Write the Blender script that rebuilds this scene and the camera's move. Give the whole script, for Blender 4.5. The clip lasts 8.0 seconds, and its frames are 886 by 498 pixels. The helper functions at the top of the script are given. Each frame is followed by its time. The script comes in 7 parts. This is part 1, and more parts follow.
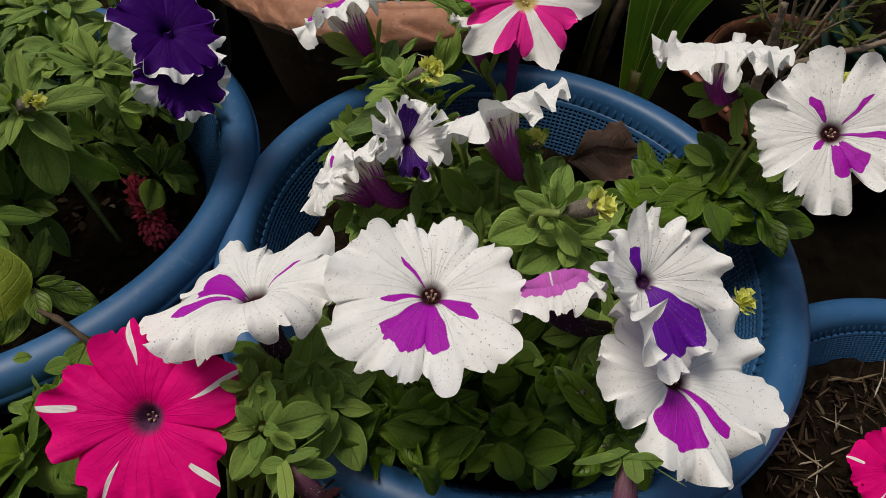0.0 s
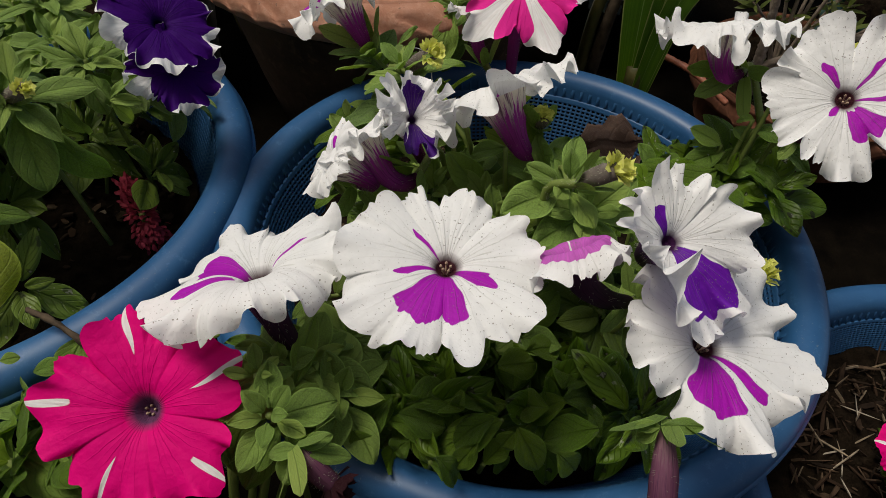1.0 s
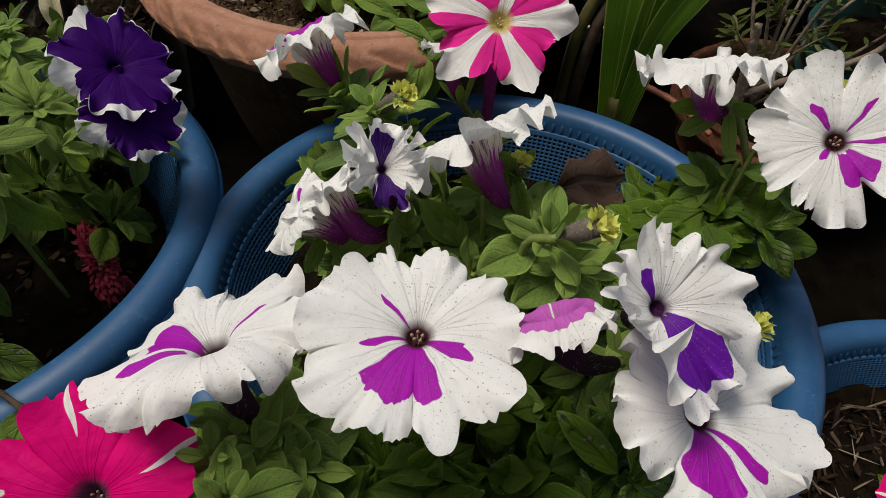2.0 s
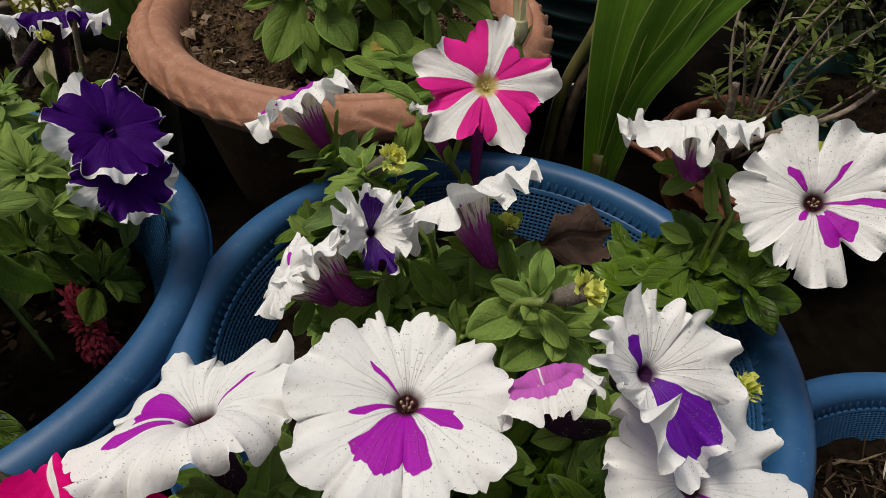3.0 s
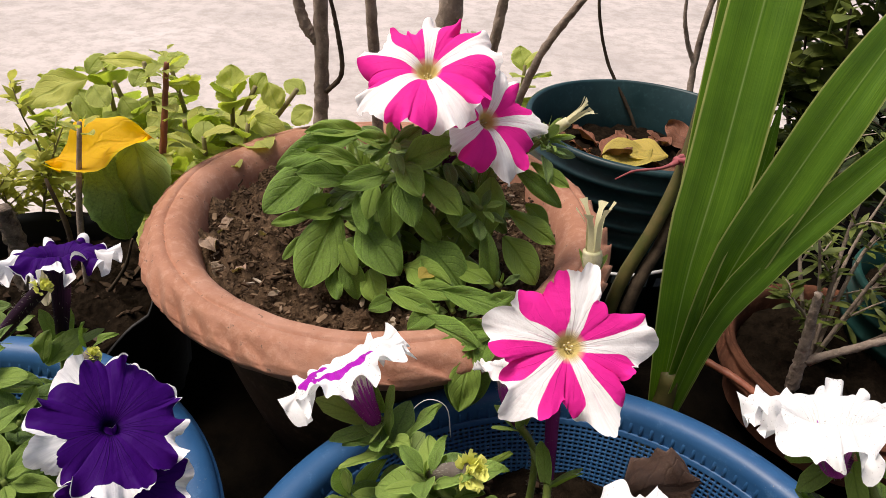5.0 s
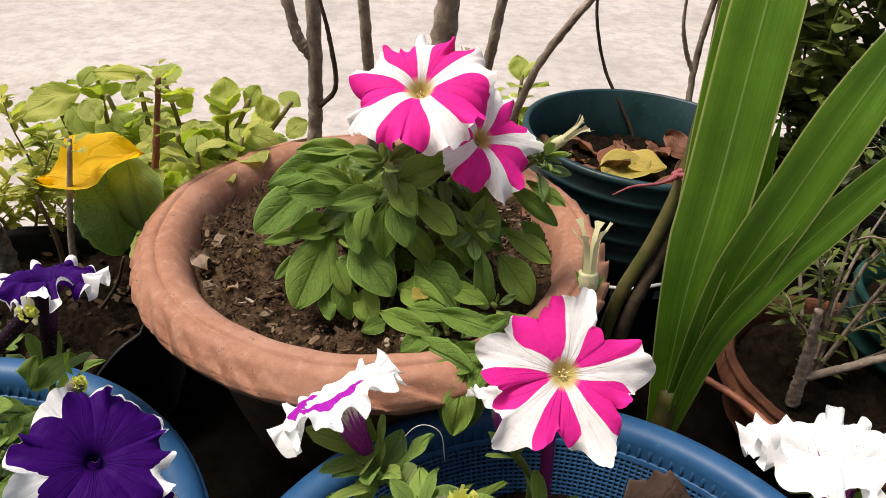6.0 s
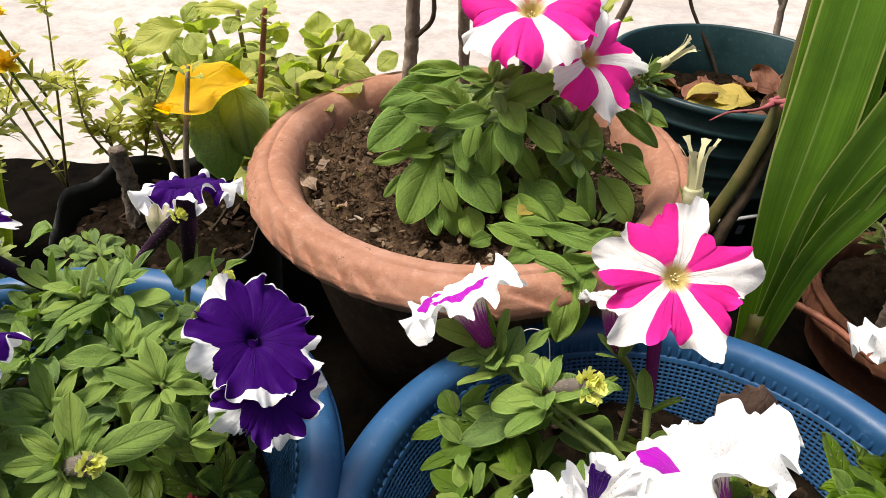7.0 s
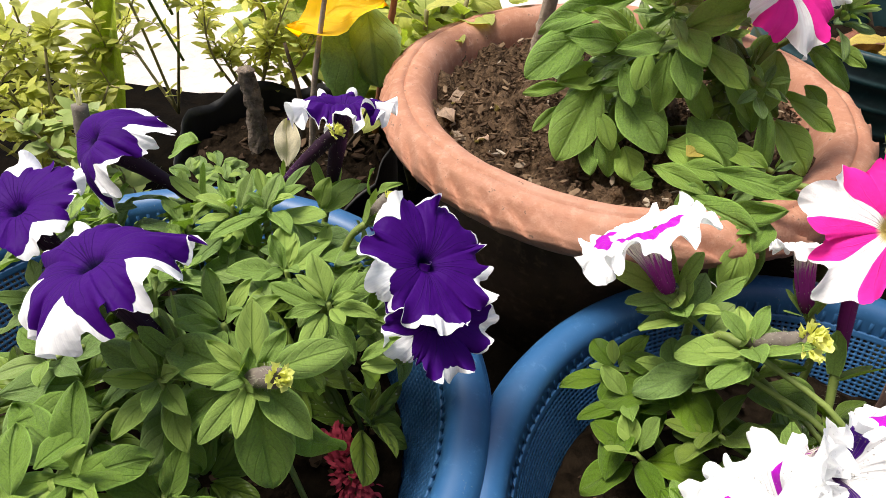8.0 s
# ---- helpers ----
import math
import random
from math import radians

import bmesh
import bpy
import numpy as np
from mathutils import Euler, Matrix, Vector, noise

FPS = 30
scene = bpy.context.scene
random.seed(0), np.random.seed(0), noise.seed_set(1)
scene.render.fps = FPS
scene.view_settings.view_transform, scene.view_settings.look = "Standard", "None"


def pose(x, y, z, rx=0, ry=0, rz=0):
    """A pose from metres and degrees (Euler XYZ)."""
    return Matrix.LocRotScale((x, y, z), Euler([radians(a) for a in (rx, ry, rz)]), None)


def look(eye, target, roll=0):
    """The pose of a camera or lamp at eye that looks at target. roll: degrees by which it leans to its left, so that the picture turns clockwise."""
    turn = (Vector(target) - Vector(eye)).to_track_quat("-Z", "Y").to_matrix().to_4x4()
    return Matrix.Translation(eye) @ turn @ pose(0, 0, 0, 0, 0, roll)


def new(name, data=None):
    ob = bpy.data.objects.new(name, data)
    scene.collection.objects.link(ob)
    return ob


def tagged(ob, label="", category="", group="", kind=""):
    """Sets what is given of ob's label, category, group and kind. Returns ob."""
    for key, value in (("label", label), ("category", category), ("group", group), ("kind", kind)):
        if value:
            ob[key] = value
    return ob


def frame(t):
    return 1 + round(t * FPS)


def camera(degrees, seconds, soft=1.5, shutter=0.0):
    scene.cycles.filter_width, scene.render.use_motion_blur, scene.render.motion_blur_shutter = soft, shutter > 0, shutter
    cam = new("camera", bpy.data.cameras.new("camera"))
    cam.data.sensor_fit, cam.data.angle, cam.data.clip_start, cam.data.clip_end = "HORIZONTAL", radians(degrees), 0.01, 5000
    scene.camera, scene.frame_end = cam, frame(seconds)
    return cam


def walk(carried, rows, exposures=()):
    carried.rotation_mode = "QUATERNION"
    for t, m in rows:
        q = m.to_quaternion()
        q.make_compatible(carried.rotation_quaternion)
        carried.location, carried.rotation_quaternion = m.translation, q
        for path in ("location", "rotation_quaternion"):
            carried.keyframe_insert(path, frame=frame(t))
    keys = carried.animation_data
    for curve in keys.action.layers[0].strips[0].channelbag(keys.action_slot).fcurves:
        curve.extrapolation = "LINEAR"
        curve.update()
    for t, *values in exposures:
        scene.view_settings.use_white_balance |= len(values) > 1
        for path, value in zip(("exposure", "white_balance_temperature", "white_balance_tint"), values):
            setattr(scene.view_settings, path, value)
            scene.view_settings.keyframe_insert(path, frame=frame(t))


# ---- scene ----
cam = camera(67.7, 8.0, soft=0.7)
ROWS = [
    (0, 0.0132, -0.0022, 0.4766, 38.45, -3, 6.03),
    (0.5, 0.0088, -0.0065, 0.4529, 41.3, -2.16, 3.72),
    (1, 0.0057, -0.0127, 0.4509, 41.12, -2.59, 4.14),
    (1.5, 0.0107, -0.0057, 0.4457, 41.52, -2.99, 2.99),
    (2, 0.0098, 0.0138, 0.4484, 42.69, -2.81, 2.61),
    (2.2, 0.0085, 0.0178, 0.4539, 42.89, -2.69, 2.69),
    (3.3, 0.0097, 0.016, 0.4559, 47.64, -3.3, 1.41),
    (3.5, 0.0089, 0.014, 0.457, 47.73, -3.35, 1.5),
    (4, -0.0023, 0.0204, 0.4649, 50.58, -3.48, 2.15),
    (4.5, -0.0235, 0.0721, 0.4643, 52.25, -4.83, 2.59),
    (5, -0.0349, 0.126, 0.4774, 56.26, -3.37, 1.27),
    (5.2, -0.0362, 0.1442, 0.4771, 57.05, -3.63, 1.02),
    (6.3, -0.0299, 0.1284, 0.4865, 55.34, -2.79, 1.43),
    (6.5, -0.0298, 0.1176, 0.487, 54.38, -2.39, 1.58),
    (7, -0.067, 0.1038, 0.4731, 52.51, -1.44, 4.99),
    (7.5, -0.108, 0.1051, 0.459, 50.72, -0.36, 9.08),
    (8, -0.1268, 0.1067, 0.4423, 49.02, -1.51, 11.12),
]
EXPOSURES = [(0.0, 0.20, 6800, 8), (3.5, 0.33, 6800, 7), (4.1, 0.56, 6800, 9), (4.6, 0.92, 6800, 14), (5.2, 0.99, 6800, 15), (6.5, 1.12, 6800, 9), (8.0, 1.6, 6600, 10)]
walk(cam, [(t, pose(*row)) for t, *row in ROWS], EXPOSURES)


# ---- light ----
world = bpy.data.worlds.new("world")
scene.world = world
world.use_nodes = True
wn = world.node_tree.nodes
sky = wn.new("ShaderNodeTexSky")
sky.sky_type, sky.sun_disc = "NISHITA", False
sky.sun_elevation, sky.sun_rotation = radians(69), radians(-82)
sky.air_density, sky.dust_density, sky.ozone_density = 1.0, 4.0, 0.4
world.node_tree.links.new(sky.outputs[0], wn["Background"].inputs[0])
wn["Background"].inputs[1].default_value = 0.075
sun = new("sun", bpy.data.lights.new("sun", "SUN"))
sun.data.energy, sun.data.angle, sun.data.color = 2.0, radians(22), (1.0, 0.95, 0.88)
sun.matrix_world = look((-0.75, 0.10, 2.0), (0, 0, 0))


# ---- materials ----
def material(name):
    m = bpy.data.materials.new(name)
    m.use_nodes = True
    nt = m.node_tree
    return m, nt, nt.nodes["Principled BSDF"]


def node(nt, kind, **kw):
    n = nt.nodes.new(kind)
    for k, v in kw.items():
        if k == "op":
            n.operation = v
        elif k == "dt":
            n.data_type = v
        elif k == "bt":
            n.blend_type = v
        else:
            n.inputs[k].default_value = v
    return n


def plug(nt, a, b):
    nt.links.new(a, b)


def noise_tex(nt, vec, scale, detail=4.0, rough=0.6):
    n = node(nt, "ShaderNodeTexNoise", Scale=scale, Detail=detail, Roughness=rough)
    if vec is not None:
        plug(nt, vec, n.inputs["Vector"])
    return n.outputs["Fac"]


def ramp(nt, fac, stops):
    r = nt.nodes.new("ShaderNodeValToRGB")
    el = r.color_ramp.elements
    while len(el) < len(stops):
        el.new(0.5)
    for e, (p, c) in zip(el, stops):
        e.position, e.color = p, (*c, 1) if len(c) == 3 else c
    plug(nt, fac, r.inputs[0])
    return r.outputs[0]


def grey(a):
    return (a, a, a)


def mixc(nt, fac, a, b, bt="MIX"):
    m = node(nt, "ShaderNodeMix", dt="RGBA", bt=bt)
    for sock, v in ((m.inputs[0], fac), (m.inputs[6], a), (m.inputs[7], b)):
        if isinstance(v, (int, float)):
            sock.default_value = v
        elif isinstance(v, tuple):
            sock.default_value = (*v, 1)
        else:
            plug(nt, v, sock)
    return m.outputs[2]


def mth(nt, op, a, b=0.0):
    m = node(nt, "ShaderNodeMath", op=op)
    for sock, v in zip(m.inputs, (a, b)):
        if isinstance(v, (int, float)):
            sock.default_value = v
        else:
            plug(nt, v, sock)
    return m.outputs[0]


def bump(nt, bs, height, strength=0.3, dist=0.001):
    b = node(nt, "ShaderNodeBump", Strength=strength, Distance=dist)
    plug(nt, height, b.inputs["Height"])
    plug(nt, b.outputs[0], bs.inputs["Normal"])


def coords(nt, which="Object"):
    return nt.nodes.new("ShaderNodeTexCoord").outputs[which]


def thin(nt, bs, colour, amount):
    """Lets part of the light through a thin leaf or petal."""
    t = nt.nodes.new("ShaderNodeBsdfTranslucent")
    if isinstance(colour, tuple):
        t.inputs[0].default_value = (*colour, 1)
    else:
        plug(nt, colour, t.inputs[0])
    mx = node(nt, "ShaderNodeMixShader", Fac=amount)
    plug(nt, bs.outputs[0], mx.inputs[1])
    plug(nt, t.outputs[0], mx.inputs[2])
    plug(nt, mx.outputs[0], nt.nodes["Material Output"].inputs[0])


def petal_material(name, ground, patch, throat, vein, veiny=0.35, specks=True, gloss=0.25, hole=0.15):
    """ground: the petal's colour; patch: that of its marks, by the mesh's own "mark" layer."""
    m, nt, bs = material(name)
    at = nt.nodes.new("ShaderNodeAttribute")
    at.attribute_name = "mark"
    sep = nt.nodes.new("ShaderNodeSeparateColor")
    plug(nt, at.outputs["Color"], sep.inputs[0])
    way = nt.nodes.new("ShaderNodeAttribute")
    way.attribute_name = "ray"
    obj = coords(nt)
    streak = noise_tex(nt, way.outputs["Vector"], 11.0, 3.0, 0.7)
    wob = noise_tex(nt, obj, 300.0, 3.0)
    fac = mth(nt, "ADD", sep.outputs[0], mth(nt, "MULTIPLY", mth(nt, "SUBTRACT", wob, 0.5), 0.10))
    fac = mth(nt, "ADD", fac, mth(nt, "MULTIPLY", mth(nt, "SUBTRACT", streak, 0.5), 0.10))
    sharp = ramp(nt, fac, [(0.46, grey(0)), (0.54, grey(1))])
    off = mth(nt, "ADD", sep.outputs[2], mth(nt, "MULTIPLY", mth(nt, "SUBTRACT", noise_tex(nt, obj, 90.0, 2.0), 0.5), 0.10))
    lines = None
    for at0, slope, weight in ((0.0, 0.0, 1.0), (0.09, 0.13, 0.75), (0.30, 0.16, 0.65), (0.20, 0.12, 0.4)):
        d = mth(nt, "ABSOLUTE", mth(nt, "SUBTRACT", off, mth(nt, "ADD", mth(nt, "MULTIPLY", sep.outputs[1], slope), at0)))
        d = mth(nt, "MULTIPLY", d, sep.outputs[1])
        d = ramp(nt, d, [(0.0, grey(weight)), (0.0022, grey(weight * 0.7)), (0.006, grey(0))])
        lines = d if lines is None else mth(nt, "MAXIMUM", lines, d)
    inner = ramp(nt, sep.outputs[1], [(0.0, grey(1)), (0.5, grey(0.8)), (0.92, grey(0.0))])
    ribs = mth(nt, "MULTIPLY", lines, inner)
    lines = mth(nt, "MULTIPLY", ribs, veiny)
    cloud = noise_tex(nt, obj, 60.0, 4.0)
    g = mixc(nt, 1.0, ground, ramp(nt, cloud, [(0.3, grey(0.90)), (0.7, grey(1.0))]), "MULTIPLY")
    p = mixc(nt, ramp(nt, streak, [(0.3, grey(0)), (0.75, grey(1))]), patch, tuple(min(1, c * 1.35 + 0.002) for c in patch))
    col = mixc(nt, sharp, g, p)
    col = mixc(nt, lines, col, vein)
    deep = ramp(nt, sep.outputs[1], [(hole * 0.6, grey(1)), (hole * 1.08, grey(0))])
    col = mixc(nt, deep, col, throat)
    if specks:
        dots = ramp(nt, noise_tex(nt, obj, 1000.0, 1.0), [(0.68, grey(0)), (0.72, grey(1))])
        where = ramp(nt, noise_tex(nt, obj, 45.0, 2.0), [(0.36, grey(0.1)), (0.6, grey(0.8))])
        col = mixc(nt, mth(nt, "MULTIPLY", dots, where), col, (0.22, 0.19, 0.16))
    plug(nt, col, bs.inputs["Base Color"])
    bs.inputs["Roughness"].default_value = 0.62
    bs.inputs["Specular IOR Level"].default_value = gloss
    pucker = noise_tex(nt, obj, 170.0, 3.0, 0.55)
    h = mth(nt, "ADD", mth(nt, "ADD", mth(nt, "MULTIPLY", streak, 0.06), mth(nt, "MULTIPLY", pucker, 0.9)), mth(nt, "MULTIPLY", cloud, 0.4))
    h = mth(nt, "SUBTRACT", h, mth(nt, "MULTIPLY", ribs, 0.35))
    bump(nt, bs, h, 0.85, 0.0011)
    thin(nt, bs, col, 0.28)
    return m


WHITE = (0.93, 0.935, 0.93)
PETAL_WHITE = petal_material("petal_white", WHITE, (0.36, 0.003, 0.38), (0.055, 0.012, 0.02), (0.24, 0.23, 0.15), 0.32, True, 0.25, 0.17)
PETAL_VIOLET = petal_material("petal_violet", WHITE, (0.12, 0.004, 0.32), (0.05, 0.008, 0.06), (0.34, 0.30, 0.25), 0.4)
PETAL_LILAC = petal_material("petal_lilac", WHITE, (0.50, 0.10, 0.46), (0.05, 0.008, 0.06), (0.34, 0.30, 0.25), 0.4)
PETAL_INDIGO = petal_material("petal_indigo", WHITE, (0.045, 0.003, 0.15), (0.03, 0.006, 0.05), (0.34, 0.30, 0.25), 0.6)
PETAL_STAR = petal_material("petal_star", (0.88, 0.028, 0.34), (0.84, 0.82, 0.80), (0.62, 0.50, 0.18), (0.60, 0.05, 0.25), 0.30, False, 0.10, 0.20)
PETAL_PINK = petal_material("petal_pink", (0.84, 0.001, 0.215), (0.84, 0.76, 0.78), (0.13, 0.05, 0.12), (0.50, 0.0, 0.11), 0.35, False, 0.10, 0.20)
PETAL_PICOTEE = petal_material("petal_picotee", (0.042, 0.002, 0.140), (0.80, 0.80, 0.82), (0.006, 0.002, 0.03), (0.012, 0.002, 0.05), 0.9, False, 0.08)


def leaf_material(name, top, vein, gloss=0.5, spots=0.5, scatter=0.22, hairy=0.0, mottle=0.55):
    """A leaf with a midrib and side veins along its own u, v; u runs from stalk to tip, v across."""
    m, nt, bs = material(name)
    uv = coords(nt, "UV")
    sp = nt.nodes.new("ShaderNodeSeparateXYZ")
    plug(nt, uv, sp.inputs[0])
    obj = coords(nt)
    info = nt.nodes.new("ShaderNodeObjectInfo")
    across = mth(nt, "ABSOLUTE", mth(nt, "SUBTRACT", sp.outputs[1], 0.5))
    rib = ramp(nt, across, [(0.0, grey(1)), (0.022, grey(0.9)), (0.05, grey(0))])
    side = mth(nt, "SUBTRACT", mth(nt, "MULTIPLY", sp.outputs[0], 6.0), mth(nt, "MULTIPLY", mth(nt, "POWER", across, 1.35), 6.5))
    side = mth(nt, "ABSOLUTE", mth(nt, "SUBTRACT", mth(nt, "FRACT", side), 0.5))
    sv = ramp(nt, side, [(0.0, grey(0.42)), (0.05, grey(0.22)), (0.13, grey(0))])
    veins = mth(nt, "MAXIMUM", rib, sv)
    isl = nt.nodes.new("ShaderNodeNewGeometry").outputs["Random Per Island"]
    lot = mth(nt, "FRACT", mth(nt, "ADD", info.outputs["Random"], isl))
    n1 = noise_tex(nt, obj, 35.0, 5.0)
    n2 = noise_tex(nt, obj, 420.0, 2.0)
    dark = tuple(c * mottle for c in top)
    warm = (min(1, top[0] * 1.45), top[1] * 1.22, top[2] * 1.3)
    col = mixc(nt, ramp(nt, n1, [(0.3, grey(0)), (0.7, grey(1))]), dark, top)
    col = mixc(nt, ramp(nt, lot, [(0.35, grey(0)), (1.0, grey(0.75))]), col, warm)
    col = mixc(nt, mth(nt, "MULTIPLY", veins, 0.45), col, vein)
    col = mixc(nt, ramp(nt, across, [(0.44, grey(0)), (0.49, grey(0.45))]), col, tuple(min(1, c * 1.7 + 0.03) for c in top))
    d = mth(nt, "MULTIPLY", ramp(nt, noise_tex(nt, obj, 150.0, 1.0), [(0.66, grey(0)), (0.69, grey(1))]), spots)
    col = mixc(nt, d, col, (0.02, 0.02, 0.012))
    dust = mth(nt, "MULTIPLY", ramp(nt, noise_tex(nt, obj, 300.0, 1.0), [(0.70, grey(0)), (0.73, grey(1))]), 0.5)
    col = mixc(nt, dust, col, (0.42, 0.42, 0.36))
    plug(nt, col, bs.inputs["Base Color"])
    plug(nt, ramp(nt, n1, [(0.2, grey(gloss - 0.1)), (0.8, grey(gloss + 0.12))]), bs.inputs["Roughness"])
    bs.inputs["Specular IOR Level"].default_value = 0.35
    bs.inputs["Sheen Weight"].default_value = hairy
    bs.inputs["Sheen Roughness"].default_value = 0.35
    bs.inputs["Sheen Tint"].default_value = (0.75, 0.85, 0.55, 1)
    h = mth(nt, "SUBTRACT", mth(nt, "MULTIPLY", n2, 0.35), veins)
    bump(nt, bs, h, 0.75, 0.0013)
    thin(nt, bs, mixc(nt, 1.0, col, (1.3, 1.5, 0.5), "MULTIPLY"), scatter)
    return m


LEAF = leaf_material("petunia_leaf", (0.090, 0.178, 0.008), (0.050, 0.095, 0.007), 0.38, 0.8, 0.18, 0.03)
LEAF_SAGE = leaf_material("sage_leaf", (0.188, 0.308, 0.082), (0.085, 0.14, 0.040), 0.42, 0.7, 0.22, 0.08)
LEAF_MID = leaf_material("mid_leaf", (0.112, 0.188, 0.022), (0.05, 0.09, 0.014), 0.44, 0.6, 0.20, 0.05)
LEAF_ROUND = leaf_material("round_green_leaf", (0.165, 0.300, 0.022), (0.075, 0.14, 0.010), 0.42, 0.8, 0.20, 0.05)
LEAF_POT = leaf_material("soft_green_leaf", (0.172, 0.305, 0.044), (0.120, 0.212, 0.032), 0.44, 0.6, 0.20, 0.06)
LEAF_YOUNG = leaf_material("young_leaf", (0.230, 0.37, 0.075), (0.15, 0.24, 0.04), 0.5, 0.1, 0.2)
LEAF_LIME = leaf_material("lime_leaf", (0.34, 0.42, 0.04), (0.30, 0.38, 0.09), 0.45, 0.15, 0.35)
LEAF_BORAGE = leaf_material("borage_leaf", (0.42, 0.48, 0.12), (0.30, 0.36, 0.08), 0.55, 0.1, 0.4, 0.1, 0.7)
LEAF_DARK = leaf_material("dark_leaf", (0.035, 0.075, 0.018), (0.07, 0.12, 0.03), 0.5, 0.2, 0.2)
LEAF_YELLOW = leaf_material("yellow_leaf", (1.0, 0.50, 0.006), (0.95, 0.55, 0.03), 0.5, 0.0, 0.5, 0.0, 0.9)
LEAF_DEAD = leaf_material("dead_leaf", (0.075, 0.040, 0.026), (0.05, 0.03, 0.02), 0.6, 0.4, 0.1)
LEAF_PALE = leaf_material("pale_yellow_leaf", (0.42, 0.36, 0.07), (0.30, 0.24, 0.05), 0.5, 0.4, 0.25)


def simple(name, a, b, scale, rough, bumps=0.3, dist=0.001, metal=0.0, fine=0.0, scatter=0.0):
    m, nt, bs = material(name)
    obj = coords(nt)
    n = noise_tex(nt, obj, scale, 6.0, 0.65)
    col = mixc(nt, ramp(nt, n, [(0.3, grey(0)), (0.7, grey(1))]), a, b)
    h = n
    if fine:
        f = noise_tex(nt, obj, fine, 3.0, 0.6)
        col = mixc(nt, ramp(nt, f, [(0.55, grey(0)), (0.75, grey(0.5))]), col, tuple(min(1, c * 1.6 + 0.004) for c in b))
        h = mth(nt, "ADD", n, mth(nt, "MULTIPLY", f, 0.5))
    plug(nt, col, bs.inputs["Base Color"])
    plug(nt, ramp(nt, n, [(0.2, grey(max(0, rough - 0.1))), (0.8, grey(min(1, rough + 0.1)))]), bs.inputs["Roughness"])
    bs.inputs["Metallic"].default_value = metal
    bs.inputs["Specular IOR Level"].default_value = 0.12 if rough > 0.8 else 0.35
    bump(nt, bs, h, bumps, dist)
    if scatter:
        thin(nt, bs, col, scatter)
    return m


STEM = simple("green_stem", (0.12, 0.17, 0.035), (0.20, 0.26, 0.06), 120.0, 0.5, scatter=0.12)
def tube_material(name, low, high, vein, pale=0.0):
    """A flower tube, veined lengthwise, paler towards its mouth."""
    m, nt, bs = material(name)
    sp = nt.nodes.new("ShaderNodeSeparateXYZ")
    plug(nt, coords(nt, "UV"), sp.inputs[0])
    w = mth(nt, "MULTIPLY", sp.outputs[1], 2 * math.pi)
    cb = nt.nodes.new("ShaderNodeCombineXYZ")
    plug(nt, mth(nt, "MULTIPLY", mth(nt, "COSINE", w), 3.0), cb.inputs[0])
    plug(nt, mth(nt, "MULTIPLY", mth(nt, "SINE", w), 3.0), cb.inputs[1])
    plug(nt, mth(nt, "MULTIPLY", sp.outputs[0], 0.8), cb.inputs[2])
    n = noise_tex(nt, cb.outputs[0], 1.6, 4.0, 0.7)
    up = mth(nt, "ADD", sp.outputs[0], mth(nt, "MULTIPLY", mth(nt, "SUBTRACT", n, 0.5), 1.5))
    col = ramp(nt, up, [(0.16 + pale, high), (0.26 + 1.2 * pale, tuple(0.7 * a + 0.3 * b for a, b in zip(high, low))), (0.33 + 1.4 * pale, low), (0.95, tuple(0.4 * a for a in low))])
    col = mixc(nt, ramp(nt, n, [(0.38, grey(0.85)), (0.48, grey(0))]), col, vein)
    plug(nt, col, bs.inputs["Base Color"])
    bs.inputs["Roughness"].default_value = 0.6
    bs.inputs["Specular IOR Level"].default_value = 0.25
    bump(nt, bs, n, 0.4, 0.0008)
    thin(nt, bs, col, 0.4)
    return m


TUBE = tube_material("violet_tube", (0.38, 0.035, 0.32), (0.86, 0.80, 0.68), (0.10, 0.010, 0.09))
TUBE_CREAM = tube_material("cream_violet_tube", (0.42, 0.05, 0.36), (0.90, 0.86, 0.74), (0.12, 0.012, 0.10), -0.05)
TUBE_DARK = tube_material("dark_violet_tube", (0.055, 0.018, 0.050), (0.10, 0.03, 0.13), (0.015, 0.006, 0.018))
TUBE_BUD = tube_material("mauve_bud_tube", (0.20, 0.07, 0.13), (0.30, 0.16, 0.20), (0.08, 0.02, 0.06))
TUBE_PALE = simple("withered_tube", (0.52, 0.52, 0.24), (0.78, 0.74, 0.52), 200.0, 0.6, scatter=0.25)
TUBE_GREY = simple("hairy_grey_tube", (0.09, 0.07, 0.06), (0.17, 0.15, 0.12), 300.0, 0.7)
BUD_FRILL = simple("bud_frill", (0.72, 0.76, 0.10), (0.88, 0.88, 0.32), 260.0, 0.6, scatter=0.3)
CREAM = simple("stamen_cream", (0.55, 0.46, 0.22), (0.75, 0.66, 0.40), 300.0, 0.6)
STAMEN_DARK = simple("stamen_dark", (0.22, 0.12, 0.09), (0.52, 0.40, 0.28), 300.0, 0.6)
# Deep shade under the plants is put into SOIL's colour, below wet soil's tone.
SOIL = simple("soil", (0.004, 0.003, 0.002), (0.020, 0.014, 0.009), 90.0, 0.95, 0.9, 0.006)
# EARTH is near-black to hold the shade that falls between the pots.
EARTH = simple("shaded_earth", (0.0015, 0.0012, 0.0009), (0.006, 0.0045, 0.003), 40.0, 0.95, 0.9, 0.006)
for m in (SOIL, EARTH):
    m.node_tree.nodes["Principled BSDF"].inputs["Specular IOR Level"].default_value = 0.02
